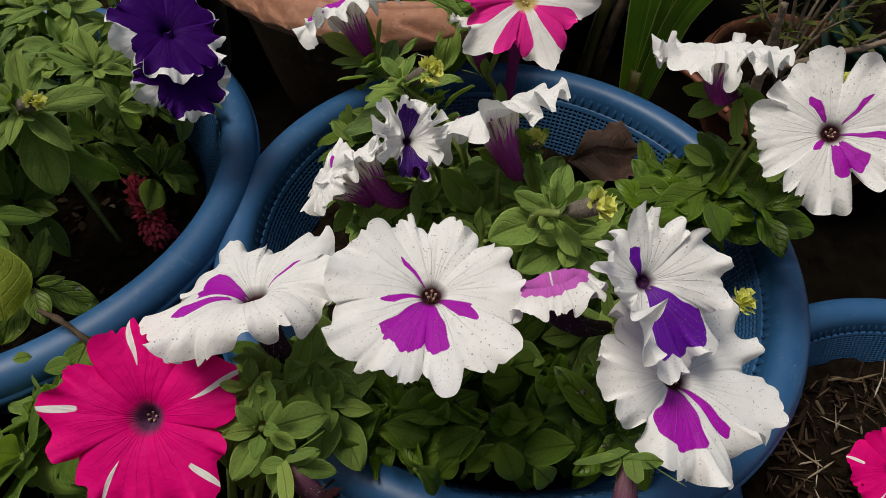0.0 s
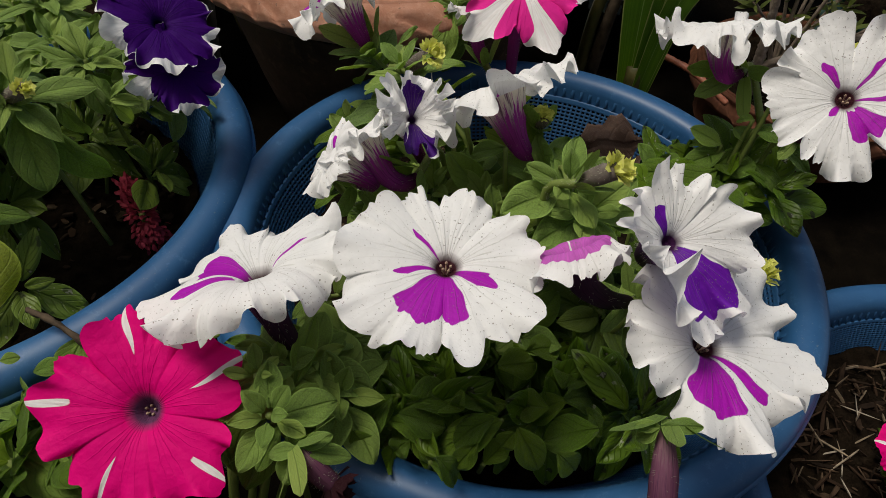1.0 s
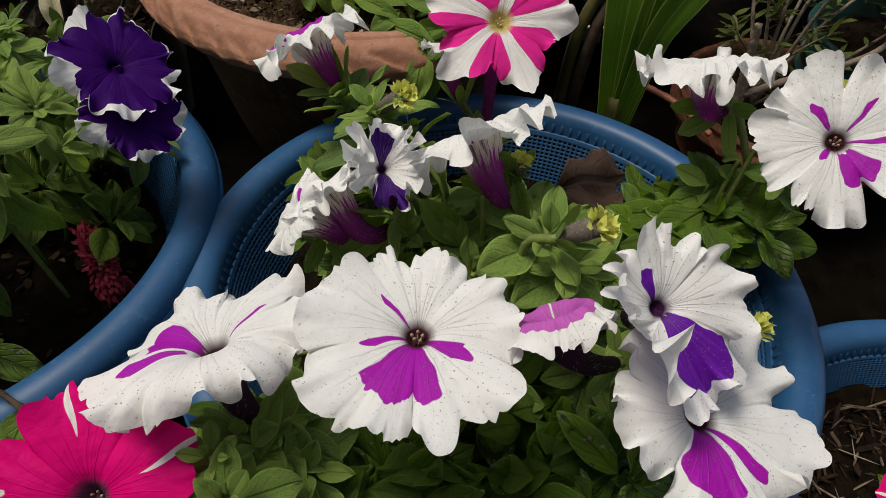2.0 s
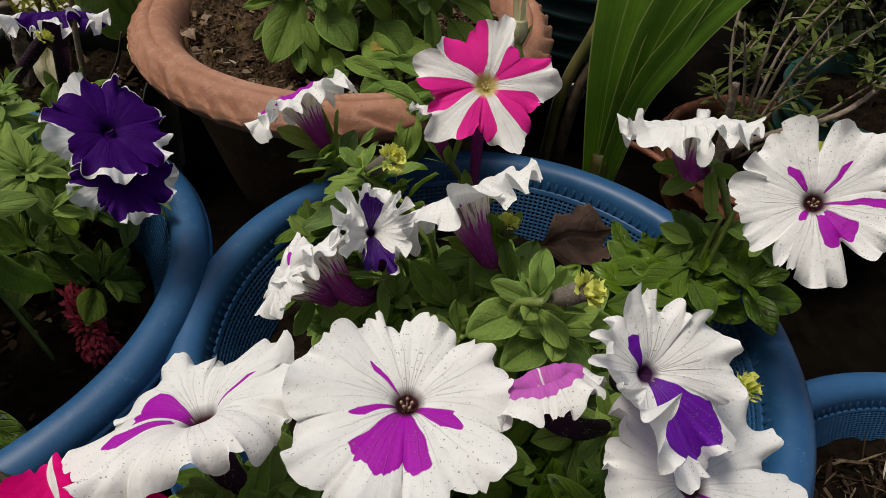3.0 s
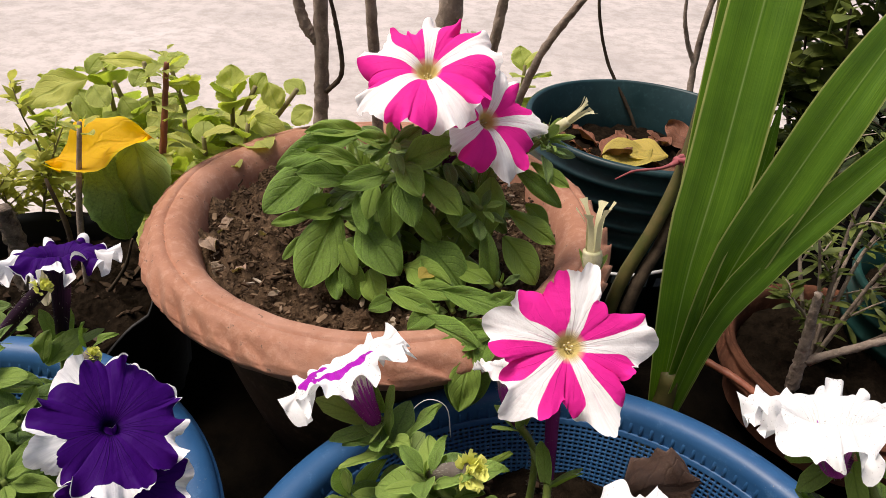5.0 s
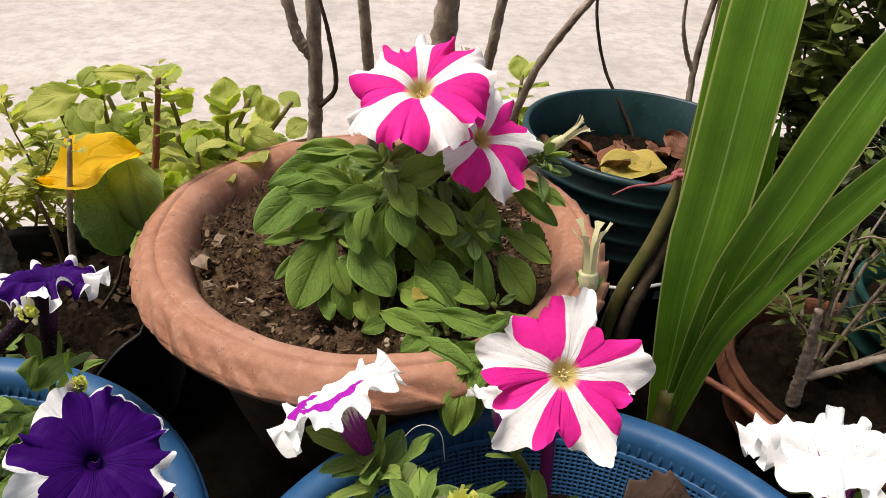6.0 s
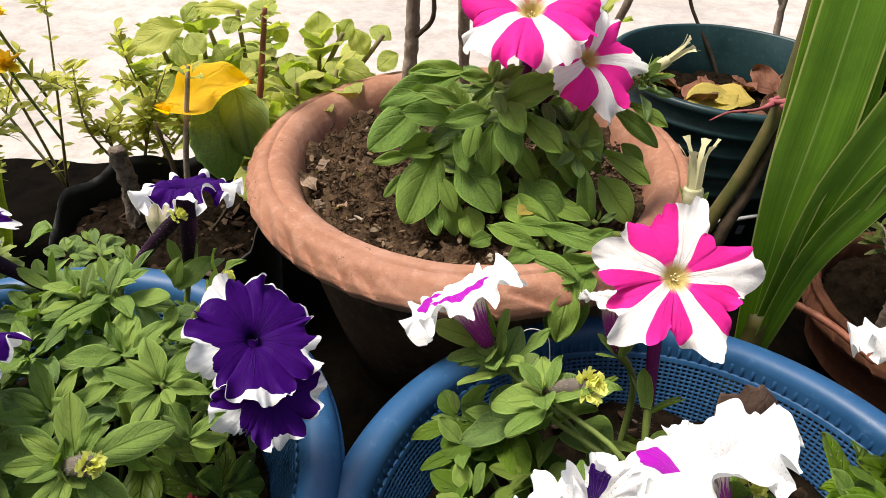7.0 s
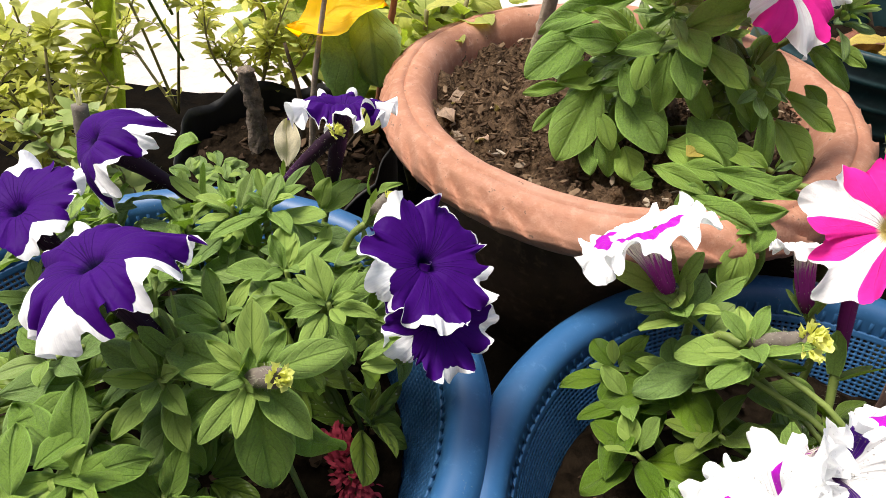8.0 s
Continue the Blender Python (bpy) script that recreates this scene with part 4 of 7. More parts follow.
def clay_pot(c, r, z, label, lip, crimps, seed, inner=0.042, rim_mat=TERRA):
    ob = thing("clay_pot", (c[0], c[1], 0.004), label, "pot")
    z = z - 0.004
    k = inner / 0.042
    prof = [(r - 0.050 * k, z - 0.060), (r - 0.042 * k, z - 0.013), (r - 0.037 * k, z - 0.001), (r - 0.031 * k, z + 0.0045), (r - 0.024 * k, z + 0.006), (r - 0.0215 * k, z + 0.0056), (r - 0.0209 * k, z + 0.0038), (r - 0.0198 * k, z + 0.0036), (r - 0.0190 * k, z + 0.0053), (r - 0.012 * k, z + 0.0032), (r - 0.006, z - 0.0008), (r - 0.0015, z - 0.005), (r, z - 0.0095), (r - 0.002, z - 0.0145), (r - 0.007, z - lip), (r - 0.014, z - lip - 0.004), (r - 0.026, z - lip - 0.006), (r - 0.034, z - lip - 0.010), (r - 0.038, z - lip - 0.03)]
    seg = 420
    near = lambda q: math.hypot(q[0] - r + 0.003, q[1] - z + 0.008)
    rows = []
    for p, q in zip(prof, prof[1:]):
        steps = 4 if min(near(p), near(q)) < 0.013 else 1
        for k in range(steps):
            u = k / steps
            rows.append((p[0] * (1 - u) + q[0] * u, p[1] * (1 - u) + q[1] * u))
    v = []
    for rr, zz in rows:
        band = math.exp(-((near((rr, zz)) / 0.0105) ** 4))
        for j in range(seg):
            a = 2 * math.pi * j / seg
            p = Vector((math.cos(a), math.sin(a), 0))
            ph = a * crimps / (2 * math.pi) + 40 * (r - rr - z + zz) + 0.9 * noise.noise(p * 2.5 + Vector((0, 0, seed)))
            saw = ph % 1.0
            deep = max(0.1, 0.75 + 0.9 * noise.noise(p * 3.3 + Vector((0, 0, seed + 9))))
            dent = math.sin(math.pi * saw**0.30) ** 1.1 * band * deep
            k = rr - 0.0030 * dent + 0.0012 * noise.noise(p * 5 + Vector((0, 0, zz * 30 + seed)))
            zr = zz - 0.0056 * dent + 0.0018 * noise.noise(p * 2.2 + Vector((0, 0, seed + 3))) + 0.0006 * noise.noise(p * 14 + Vector((0, 0, rr * 60)))
            v.append((k * math.cos(a), k * math.sin(a), zr))
    link("rim", mesh_of("rim", v, [q[::-1] for q in grid_faces(len(rows), seg, True)]), rim_mat, ob, "thick terracotta rim with a crimped edge")
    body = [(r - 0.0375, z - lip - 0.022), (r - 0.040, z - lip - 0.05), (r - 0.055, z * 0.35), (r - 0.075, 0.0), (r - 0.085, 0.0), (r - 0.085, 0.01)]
    link("body", lathe("body", body, 96, 0.01, seed, True), CLAY_SHADED, ob, "clay body, its dark colour holding the shade under the rim")
    return ob


# Body clay, darkened in colour for the shade that the rim throws.
CLAY_SHADED = simple("shaded_clay", (0.045, 0.030, 0.020), (0.13, 0.085, 0.055), 14.0, 0.9, 0.5, 0.003, fine=130.0)
PC = (-0.077, 0.581)
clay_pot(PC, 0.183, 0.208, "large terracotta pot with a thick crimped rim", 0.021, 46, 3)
soil_disc(PC, 0.142, 0.188, SOIL_DRY, 9, "dry brown soil in a terracotta pot", 0.006, 0.017)
chips(PC, 0.136, 0.193, 2600, 18, "crumbs of dry brown earth", (0.0010, 0.0045), CLOD, (0.35, 0.9), (0.2, 0.5))
chips(PC, 0.136, 0.195, 900, 10, "dry leaf bits and bark on the soil", (0.002, 0.013), CHIP, (0.12, 0.5))
clay_pot((0.335, 0.560), 0.112, 0.098, "shallow terracotta bowl holding twiggy plants, shade painted into its colour", 0.018, 30, 8, 0.018, TERRA_SHADED)
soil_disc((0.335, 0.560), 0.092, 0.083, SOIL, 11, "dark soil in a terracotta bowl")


# ---- plastic pots ----
def ribbed_pot(c, r, z, mat, label, ribs=4, base=0.72, seed=0):
    ob = thing("plastic_pot", (c[0], c[1], 0.004), label, "pot", "plastic flower pots")
    z -= 0.004
    prof = [(r - 0.010, z - 0.06), (r - 0.004, z - 0.002), (r - 0.002, z), (r + 0.002, z - 0.001), (r + 0.003, z - 0.005), (r + 0.001, z - 0.008)]
    zz = z - 0.010
    for k in range(ribs):
        w = r - (z - zz) * (1 - base) * r / z
        prof += [(w - 0.001, zz - 0.010), (w + 0.0025, zz - 0.012), (w + 0.0028, zz - 0.016), (w - 0.0015, zz - 0.018)]
        zz -= 0.022
    prof += [(r * base, 0.0), (r * base - 0.01, 0.0), (r * base - 0.01, 0.01)]
    link("rim", lathe("rim", prof[:6], 96, 0.004, seed), mat, ob, "rolled rim")
    link("body", lathe("body", prof[5:], 96, 0.004, seed, True), mat, ob)
    return ob


GC = (0.176, 0.775)
teal_pot = ribbed_pot(GC, 0.121, 0.222, TEAL, "dark teal ribbed plastic pot with litter inside", 4, 0.75, 2)
soil_disc(GC, 0.108, 0.168, SOIL, 12, "dark soil in a plastic pot", 0.004)
mk = []
for a, w, h in ((-112, 5, 0.012), (-104, 3, 0.016), (-97, 5, 0.012), (-88, 5, 0.012), (-79, 4, 0.012)):
    ring = []
    for k in range(6):
        b = radians(a - w / 2 + w * k / 5)
        for zz in (0.078, 0.078 + h):
            q = 0.121 - (0.218 - zz) * 0.25 * 0.121 / 0.218 + 0.0012
            ring.append((q * math.cos(b), q * math.sin(b), zz))
    mk.append((ring, [(2 * k, 2 * k + 2, 2 * k + 3, 2 * k + 1) for k in range(5)]))
link("printed_mark", joined("printed_mark", mk), MARK_GREY, teal_pot, "faded grey printed marks")
ribbed_pot((0.435, 0.60), 0.085, 0.150, GREEN_POT, "green plastic pot half hidden by foliage", 2, 0.8, 5)
soil_disc((0.435, 0.60), 0.074, 0.130, SOIL, 13, "dark soil in a green pot")


def litter_leaves():
    rng = random.Random(21)
    for k in range(26):
        a, q = rng.uniform(0, 6.28), 0.085 * math.sqrt(rng.random())
        L = rng.uniform(0.022, 0.045)
        me = leaf_mesh(40 + k % 5, 0.34, rng.uniform(-0.3, 0.4), 0.35, 0.09)
        me.materials.append(LEAF_RUST)
        ob = link("fallen_leaf", me, None)
        ob.matrix_basis = pose(GC[0] + q * math.cos(a), GC[1] + q * math.sin(a), 0.174 + 0.006 * rng.random(), rng.uniform(-25, 25), rng.uniform(-25, 25), rng.uniform(0, 360)) @ Matrix.Scale(L, 4)
        tagged(ob, "dry rust-brown fallen leaf on soil in a pot", "leaf", "fallen leaves in the plastic pot")
    for x, y, turn, L in ((0.168, 0.79, 120, 0.062), (0.182, 0.775, 70, 0.055)):
        me = leaf_mesh(47, 0.42, 0.2, 0.12, 0.05)
        me.materials.append(LEAF_PALE)
        ob = link("fallen_leaf", me, None)
        ob.matrix_basis = pose(x + 0.02, y - 0.02, 0.190, 8, -6, turn) @ Matrix.Scale(L, 4)
        tagged(ob, "round yellow fallen leaf on litter in a pot", "leaf", "fallen leaves in the plastic pot")


LEAF_RUST = leaf_material("rust_leaf", (0.20, 0.085, 0.045), (0.12, 0.05, 0.03), 0.6, 0.4, 0.15)
litter_leaves()

# ---- petunias in the middle basin ----
pm = thing("petunia_plant", (0.05, 0.25, 0.105), "white petunia plant with violet marks, in a blue basin", "plant", "petunia plants")
flower(pm, (0.004, 0.151, 0.246), (0.0, -0.04, 1.0), 0.0375, 1, PETAL_WHITE, sectors((-101, 34, 0.02, 0.68), (-160, 6, 0.06, 0.50), (-30, 14, 0.05, 0.50), (135, 4, 0.10, 0.46)), base=(0.012, 0.19, 0.195), root=(0.03, 0.22, 0.12), stamen=STAMEN_DARK, first=90, ruffle=0.06, lobes=(0.98, 1.02, 1.20, 1.12, 1.0), clefts=(0.6, 0.4, 1.7, 1.3, 0.8), cuts=((-63, 0.26, 0.11), (-120, 0.06, 0.08), (100, 0.16, 0.06), (72, 0.10, 0.04)), label="broad white petunia flower with a violet fan")
flower(pm, (0.102, 0.132, 0.236), (0.24, -0.08, 0.97), 0.040, 2, PETAL_WHITE, sectors((-95, 27, 0.05, 0.70), (-46, 8, 0.06, 0.74), (80, 6, 0.1, 0.3)), base=(0.095, 0.175, 0.195), root=(0.08, 0.21, 0.12), stamen=STAMEN_DARK, first=-89, ruffle=0.10, lobes=(1.0, 1.05, 1.05, 0.9, 0.95), clefts=(1.3, 0.4, 0.8, 0.8, 1.6), cuts=((-150, 0.12, 0.08), (-20, 0.10, 0.06)), label="broad white petunia flower with a violet fan", down=0.3)
flower(pm, (0.084, 0.158, 0.268), (0.16, -0.50, 0.85), 0.029, 3, PETAL_VIOLET, sectors((-52, 32, 0.10, 0.86), (128, 14, 0.06, 0.50)), base=(0.098, 0.182, 0.228), root=(0.085, 0.20, 0.12), first=90, ruffle=0.11, notch=0.14, lobes=(0.92, 0.85, 1.45, 1.30, 1.0), lift=(0.05, 0.20, 0.1, -0.25, 0.05), tube_mat=TUBE_DARK, label="crumpled white petunia flower with a dark violet patch", curl=0.12, roll=1.0, down=0.3, furl=(0.15, 0.4, 2.3, 0.0, 0.0), clefts=(1.2, 0.8, 0.8, 0.6, 1.4), cuts=((-50, 0.12, 0.06), (60, 0.10, 0.05)))
flower(pm, (0.058, 0.150, 0.252), (-0.40, 0.62, 0.68), 0.021, 4, PETAL_LILAC, sectors((-90, 178, 0.25, 0.66)), base=(0.084, 0.166, 0.222), root=(0.08, 0.20, 0.12), first=10, ruffle=0.16, notch=0.2, tube_mat=TUBE_DARK, droop=0.35, curl=0.1, roll=1.0, down=0.1, bell=0.020, flare=0.45, depth=0.014, lift=(0, 0, 0, 0, 0))
flower(pm, (-0.067, 0.143, 0.229), (-0.30, 0.34, 0.89), 0.040, 5, PETAL_WHITE, sectors((165, 22, 0.10, 0.60), (200, 7, 0.2, 0.70), (30, 3, 0.2, 0.6)), base=(-0.055, 0.150, 0.185), root=(-0.04, 0.19, 0.12), tube_mat=TUBE_DARK, first=60, ruffle=0.11, lift=(0.12, 0.0, -0.15, -0.12, -0.1), lobes=(1.05, 1.0, 1.15, 0.82, 0.95), label="white petunia flower seen from its side", curl=0.08, roll=0.8, down=0.35, depth=0.020, droop=0.15, notch=0.16)
flower(pm, (0.190, 0.268, 0.262), (-0.28, -0.55, 0.79), 0.039, 6, PETAL_WHITE, sectors((-60, 26, 0.16, 0.60), (-4, 5, 0.05, 0.85), (121, 9, 0.18, 0.5), (48, 4, 0.15, 0.55), (-128, 12, 0.05, 0.28)), base=(0.203, 0.305, 0.212), root=(0.185, 0.315, 0.16), stamen=STAMEN_DARK, first=118, ruffle=0.07, label="broad white petunia flower with violet rays", notch=0.30, clefts=(1.2, 0.7, 1.3, 0.8, 1.2))
flower(pm, (0.1521, 0.3224, 0.2355), (-0.12, 0.48, 0.86), 0.037, 7, PETAL_WHITE, sectors((90, 5, 0.1, 0.2)), base=(0.1670, 0.3360, 0.2320), root=(0.1840, 0.3180, 0.2110), first=20, ruffle=0.26, notch=0.1, lift=(0.05, 0.1, 0.1, -0.05, 0.0), label="ruffled white petunia flower on a violet tube", droop=0.08, curl=0.22, roll=1.1, down=0.0, depth=0.028, bell=0.028, flare=0.40, calyx=1.3)
flower(pm, (0.0340, 0.2531, 0.2356), (-0.45, 0.56, 0.68), 0.041, 8, PETAL_WHITE, sectors((140, 26, 0.12, 0.5), (-100, 10, 0.1, 0.3)), base=(0.0440, 0.2620, 0.2190), root=(0.052, 0.245, 0.13), first=40, ruffle=0.22, notch=0.08, lift=(0.05, 0.05, 0.0, 0.0, 0.0), depth=0.026, tube_r=0.0062, label="ruffled white petunia flower on a veined violet tube", droop=0.10, curl=0.18, roll=1.2, down=0.05, bell=0.034, flare=0.36, tube_mat=TUBE_CREAM, calyx=1.45)
flower(pm, (-0.0294, 0.2269, 0.2284), (-0.62, 0.45, 0.62), 0.029, 9, PETAL_WHITE, sectors((200, 8, 0.1, 0.6), (20, 12, 0.1, 0.4)), base=(-0.0160, 0.2380, 0.2180), root=(0.02, 0.225, 0.13), first=-10, ruffle=0.24, notch=0.1, lift=(0.2, 0.1, 0.0, -0.1, 0.1), depth=0.022, tube_r=0.0056, label="ruffled white petunia flower on a veined violet tube", droop=0.1, curl=0.18, roll=1.7, down=0.3, bell=0.030, flare=0.36, tube_mat=TUBE_CREAM, calyx=1.4)
flower(pm, (-0.020, 0.247, 0.246), (0.15, -0.62, 0.77), 0.0195, 10, PETAL_INDIGO, sectors((-80, 32, 0.0, 1.0), (95, 26, 0.0, 0.78)), base=(-0.015, 0.262, 0.210), root=(0.01, 0.25, 0.13), first=90, ruffle=0.30, notch=0.08, cup=0.1, lobes=(1.0, 1.3, 1.25, 1.2, 1.3), label="crumpled white petunia flower with a dark violet throat", curl=0.12, fold=-0.3, fold_dir=0, roll=1.5, down=-0.2, frill=1.7, furl=(0.4, 1.5, 1.1, 0.9, 1.6))
flower(pm, (-0.0637, 0.3541, 0.2298), (-0.52, 0.44, 0.74), 0.033, 11, PETAL_WHITE, sectors((-85, 50, 0.42, 0.66), (175, 40, 0.42, 0.66)), base=(-0.0580, 0.3520, 0.2220), root=(-0.045, 0.34, 0.14), first=30, ruffle=0.24, notch=0.08, lift=(0.1, 0.1, 0, 0, 0), depth=0.022, label="ruffled white petunia flower on a violet tube", droop=0.12, curl=0.2, roll=1.0, down=0.1, bell=0.028, flare=0.42, calyx=1.4)
flower(pm, (0.036, 0.383, 0.249), (0.03, -0.66, 0.75), 0.0435, 12, PETAL_STAR, star_rays(), tip=0.14, cleft=0.28, base=(0.034, 0.354, 0.182), root=(0.04, 0.33, 0.12), stamen=CREAM, first=73, ruffle=0.05, notch=0.22, frill=1.15, clefts=(1.0, 0.8, 1.2, 0.9, 1.0), lobes=(0.88, 1.0, 1.04, 0.93, 1.02), swing=(0, 20, 10, 8, 4), label="star-shaped pink and white striped petunia flower", curl=0.035, roll=0.45, down=0.05)
flower(pm, (0.010, 0.372, 0.216), (-0.15, 0.50, 0.85), 0.016, 13, PETAL_WHITE, plain, base=(0.016, 0.372, 0.204), first=30, ruffle=0.25, notch=0.1, roll=1.3, root=(0.028, 0.36, 0.12), down=0.0, depth=0.022, droop=0.1, bell=0.02)
flower(pm, (-0.0470, 0.2220, 0.2360), (-0.78, -0.10, 0.60), 0.020, 14, PETAL_WHITE, sectors((60, 14, 0.1, 0.5)), base=(-0.0440, 0.2350, 0.2130), root=(0.0, 0.24, 0.13), first=20, ruffle=0.26, notch=0.18, cleft=0.06, droop=0.2, label="small ruffled white petunia flower", curl=0.12, roll=0.9, down=0.4, depth=0.012, tube_mat=TUBE)
bud(pm, (-0.014, 0.303, 0.250), (-0.030, 0.315, 0.230), TUBE_GREY, 1, 0.0088, (-0.03, 0.31, 0.12))
bud(pm, (0.150, 0.190, 0.221), (0.138, 0.186, 0.198), TUBE_GREY, 2, 0.0085, (0.11, 0.20, 0.12))
bud(pm, (0.069, 0.190, 0.276), (0.057, 0.196, 0.262), TUBE_GREY, 3, 0.0085, (0.052, 0.199, 0.19))
bud(pm, (0.046, 0.262, 0.246), (0.046, 0.266, 0.236), TUBE_GREY, 4, 0.006, (0.05, 0.27, 0.15))
bud(pm, (0.215, 0.315, 0.262), (0.212, 0.32, 0.238), TUBE_GREY, 5, 0.008, (0.195, 0.325, 0.165))

rng = random.Random(4)
for c, s, k in (((-0.01, 0.165, 0.148), 0.040, 8), ((0.045, 0.185, 0.160), 0.040, 8), ((0.09, 0.20, 0.165), 0.042, 9), ((-0.06, 0.20, 0.160), 0.042, 8), ((0.03, 0.235, 0.185), 0.038, 9), ((0.06, 0.24, 0.215), 0.030, 9), ((0.0, 0.22, 0.185), 0.035, 8), ((-0.03, 0.30, 0.185), 0.040, 9), ((-0.03, 0.315, 0.215), 0.024, 9), ((-0.015, 0.335, 0.195), 0.036, 9), ((0.025, 0.205, 0.225), 0.026, 8), ((0.03, 0.33, 0.17), 0.03, 6)):
    branch(pm, [(0.05 + (c[0] - 0.05) * 0.3, 0.25 + (c[1] - 0.25) * 0.3, 0.10), ((c[0] + 0.05) / 2, (c[1] + 0.25) / 2, c[2] - 0.01), c], [0.0016, 0.0014, 0.0012])
    out = Vector((c[0] - 0.05, c[1] - 0.26, 0.10))
    rosette(pm, c, out, s * 0.9, k, rng, LEAF if c[1] < 0.19 else LEAF_MID, wide=1.3 if c[1] < 0.19 else 1.1, start=rng.uniform(0, 360))

# young pale shoots among the flowers, and the round leaves in front
rng = random.Random(45)
for c in ((0.022, 0.241, 0.205), (0.051, 0.243, 0.222), (0.063, 0.219, 0.235), (0.047, 0.220, 0.210), (-0.007, 0.249, 0.200), (-0.031, 0.309, 0.235), (-0.052, 0.341, 0.220), (0.0550, 0.2050, 0.2530), (0.066, 0.203, 0.238), (0.077, 0.217, 0.225), (0.044, 0.253, 0.200), (0.010, 0.266, 0.195), (0.060, 0.221, 0.215), (-0.044, 0.254, 0.185), (-0.037, 0.247, 0.180)):
    branch(pm, [(0.05 + (c[0] - 0.05) * 0.4, 0.25 + (c[1] - 0.25) * 0.4, 0.10), ((c[0] + 0.05) / 2, (c[1] + 0.25) / 2, c[2] - 0.02), c], [0.0016, 0.0014, 0.0012])
    rosette(pm, c, (c[0] - 0.05, c[1] - 0.30, 0.16), rng.uniform(0.022, 0.029), rng.randrange(8, 11), rng, LEAF_YOUNG, wide=0.95, start=rng.uniform(0, 360))
ROUND = [
    (-0.054, 0.119, 0.172, -0.033, 0.134, 0.174, 0.54),
    (-0.014, 0.138, 0.172, -0.039, 0.117, 0.164, 0.48),
    (-0.017, 0.127, 0.168, 0.013, 0.127, 0.164, 0.49),
    (0.035, 0.13, 0.172, 0.004, 0.117, 0.168, 0.56),
    (-0.008, 0.144, 0.16, 0.02, 0.15, 0.16, 0.52),
    (-0.05, 0.144, 0.164, -0.015, 0.148, 0.16, 0.28),
    (-0.036, 0.148, 0.174, -0.057, 0.158, 0.178, 0.42),
    (-0.041, 0.181, 0.168, -0.064, 0.164, 0.172, 0.29),
    (0.004, 0.114, 0.156, 0.027, 0.107, 0.146, 0.35),
    (-0.021, 0.115, 0.148, -0.023, 0.101, 0.133, 0.53),
    (-0.047, 0.146, 0.172, -0.061, 0.139, 0.172, 0.38),
    (0.039, 0.144, 0.162, 0.017, 0.139, 0.162, 0.41),
    (-0.005, 0.127, 0.156, 0.004, 0.117, 0.148, 0.51),
    (0.029, 0.117, 0.153, 0.04, 0.129, 0.156, 0.64),
    (0.035, 0.124, 0.148, 0.043, 0.118, 0.138, 0.77),
    (0.017, 0.148, 0.158, 0.034, 0.159, 0.156, 0.54),
]
for a, b, c, d, e, g, w in ROUND:
    branch(pm, [(0.04 + a * 0.4, 0.19 + (b - 0.12) * 0.3, 0.10), (a * 0.9 + 0.004, b + 0.012, c - 0.03), (a, b, c)], [0.0016, 0.0014, 0.0012])
    place_leaf(pm, (a, b, c), (d, e, g), (rng.uniform(-0.2, 0.2), -0.2, 1), LEAF_ROUND, rng.randrange(8), min(1.4, max(0.7, w / 0.52)))

SIDE = [
    (0.147, 0.306, 0.177, 0.113, 0.298, 0.175, 0.38),
    (0.125, 0.306, 0.181, 0.117, 0.312, 0.194, 0.58),
    (0.143, 0.306, 0.185, 0.127, 0.312, 0.185, 0.66),
    (0.164, 0.306, 0.197, 0.141, 0.298, 0.195, 0.63),
    (0.161, 0.306, 0.202, 0.142, 0.312, 0.209, 0.59),
    (0.163, 0.306, 0.186, 0.183, 0.298, 0.195, 0.68),
    (0.177, 0.306, 0.207, 0.167, 0.312, 0.212, 0.94),
    (0.175, 0.306, 0.215, 0.19, 0.298, 0.222, 0.64),
    (0.19, 0.306, 0.209, 0.221, 0.298, 0.195, 0.35),
    (0.19, 0.306, 0.183, 0.214, 0.298, 0.176, 0.66),
    (0.156, 0.306, 0.175, 0.172, 0.298, 0.174, 0.77),
    (0.179, 0.306, 0.248, 0.171, 0.312, 0.248, 0.64),
    (0.172, 0.306, 0.222, 0.164, 0.312, 0.22, 0.64),
    (0.02, 0.245, 0.202, 0.003, 0.25, 0.226, 0.47),
    (0.028, 0.245, 0.237, 0.008, 0.25, 0.228, 0.43),
    (0.053, 0.245, 0.201, 0.067, 0.25, 0.192, 0.36),
]
for a, b, c, d, e, g, w in SIDE:
    branch(pm, [(a * 0.7 + 0.035, 0.285, 0.10), (a * 0.95 + 0.006, b - 0.002, c - 0.03), (a, b, c)], [0.0015, 0.0014, 0.0012])
    place_leaf(pm, (a, b, c), (d, e, g), (rng.uniform(-0.2, 0.2), -0.45, 1), LEAF_POT, rng.randrange(8), min(1.4, max(0.7, w / 0.52)))
branch(pm, [(0.160, 0.300, 0.10), (0.180, 0.314, 0.165), (0.1840, 0.3180, 0.2110)], [0.0024, 0.0022, 0.0021])

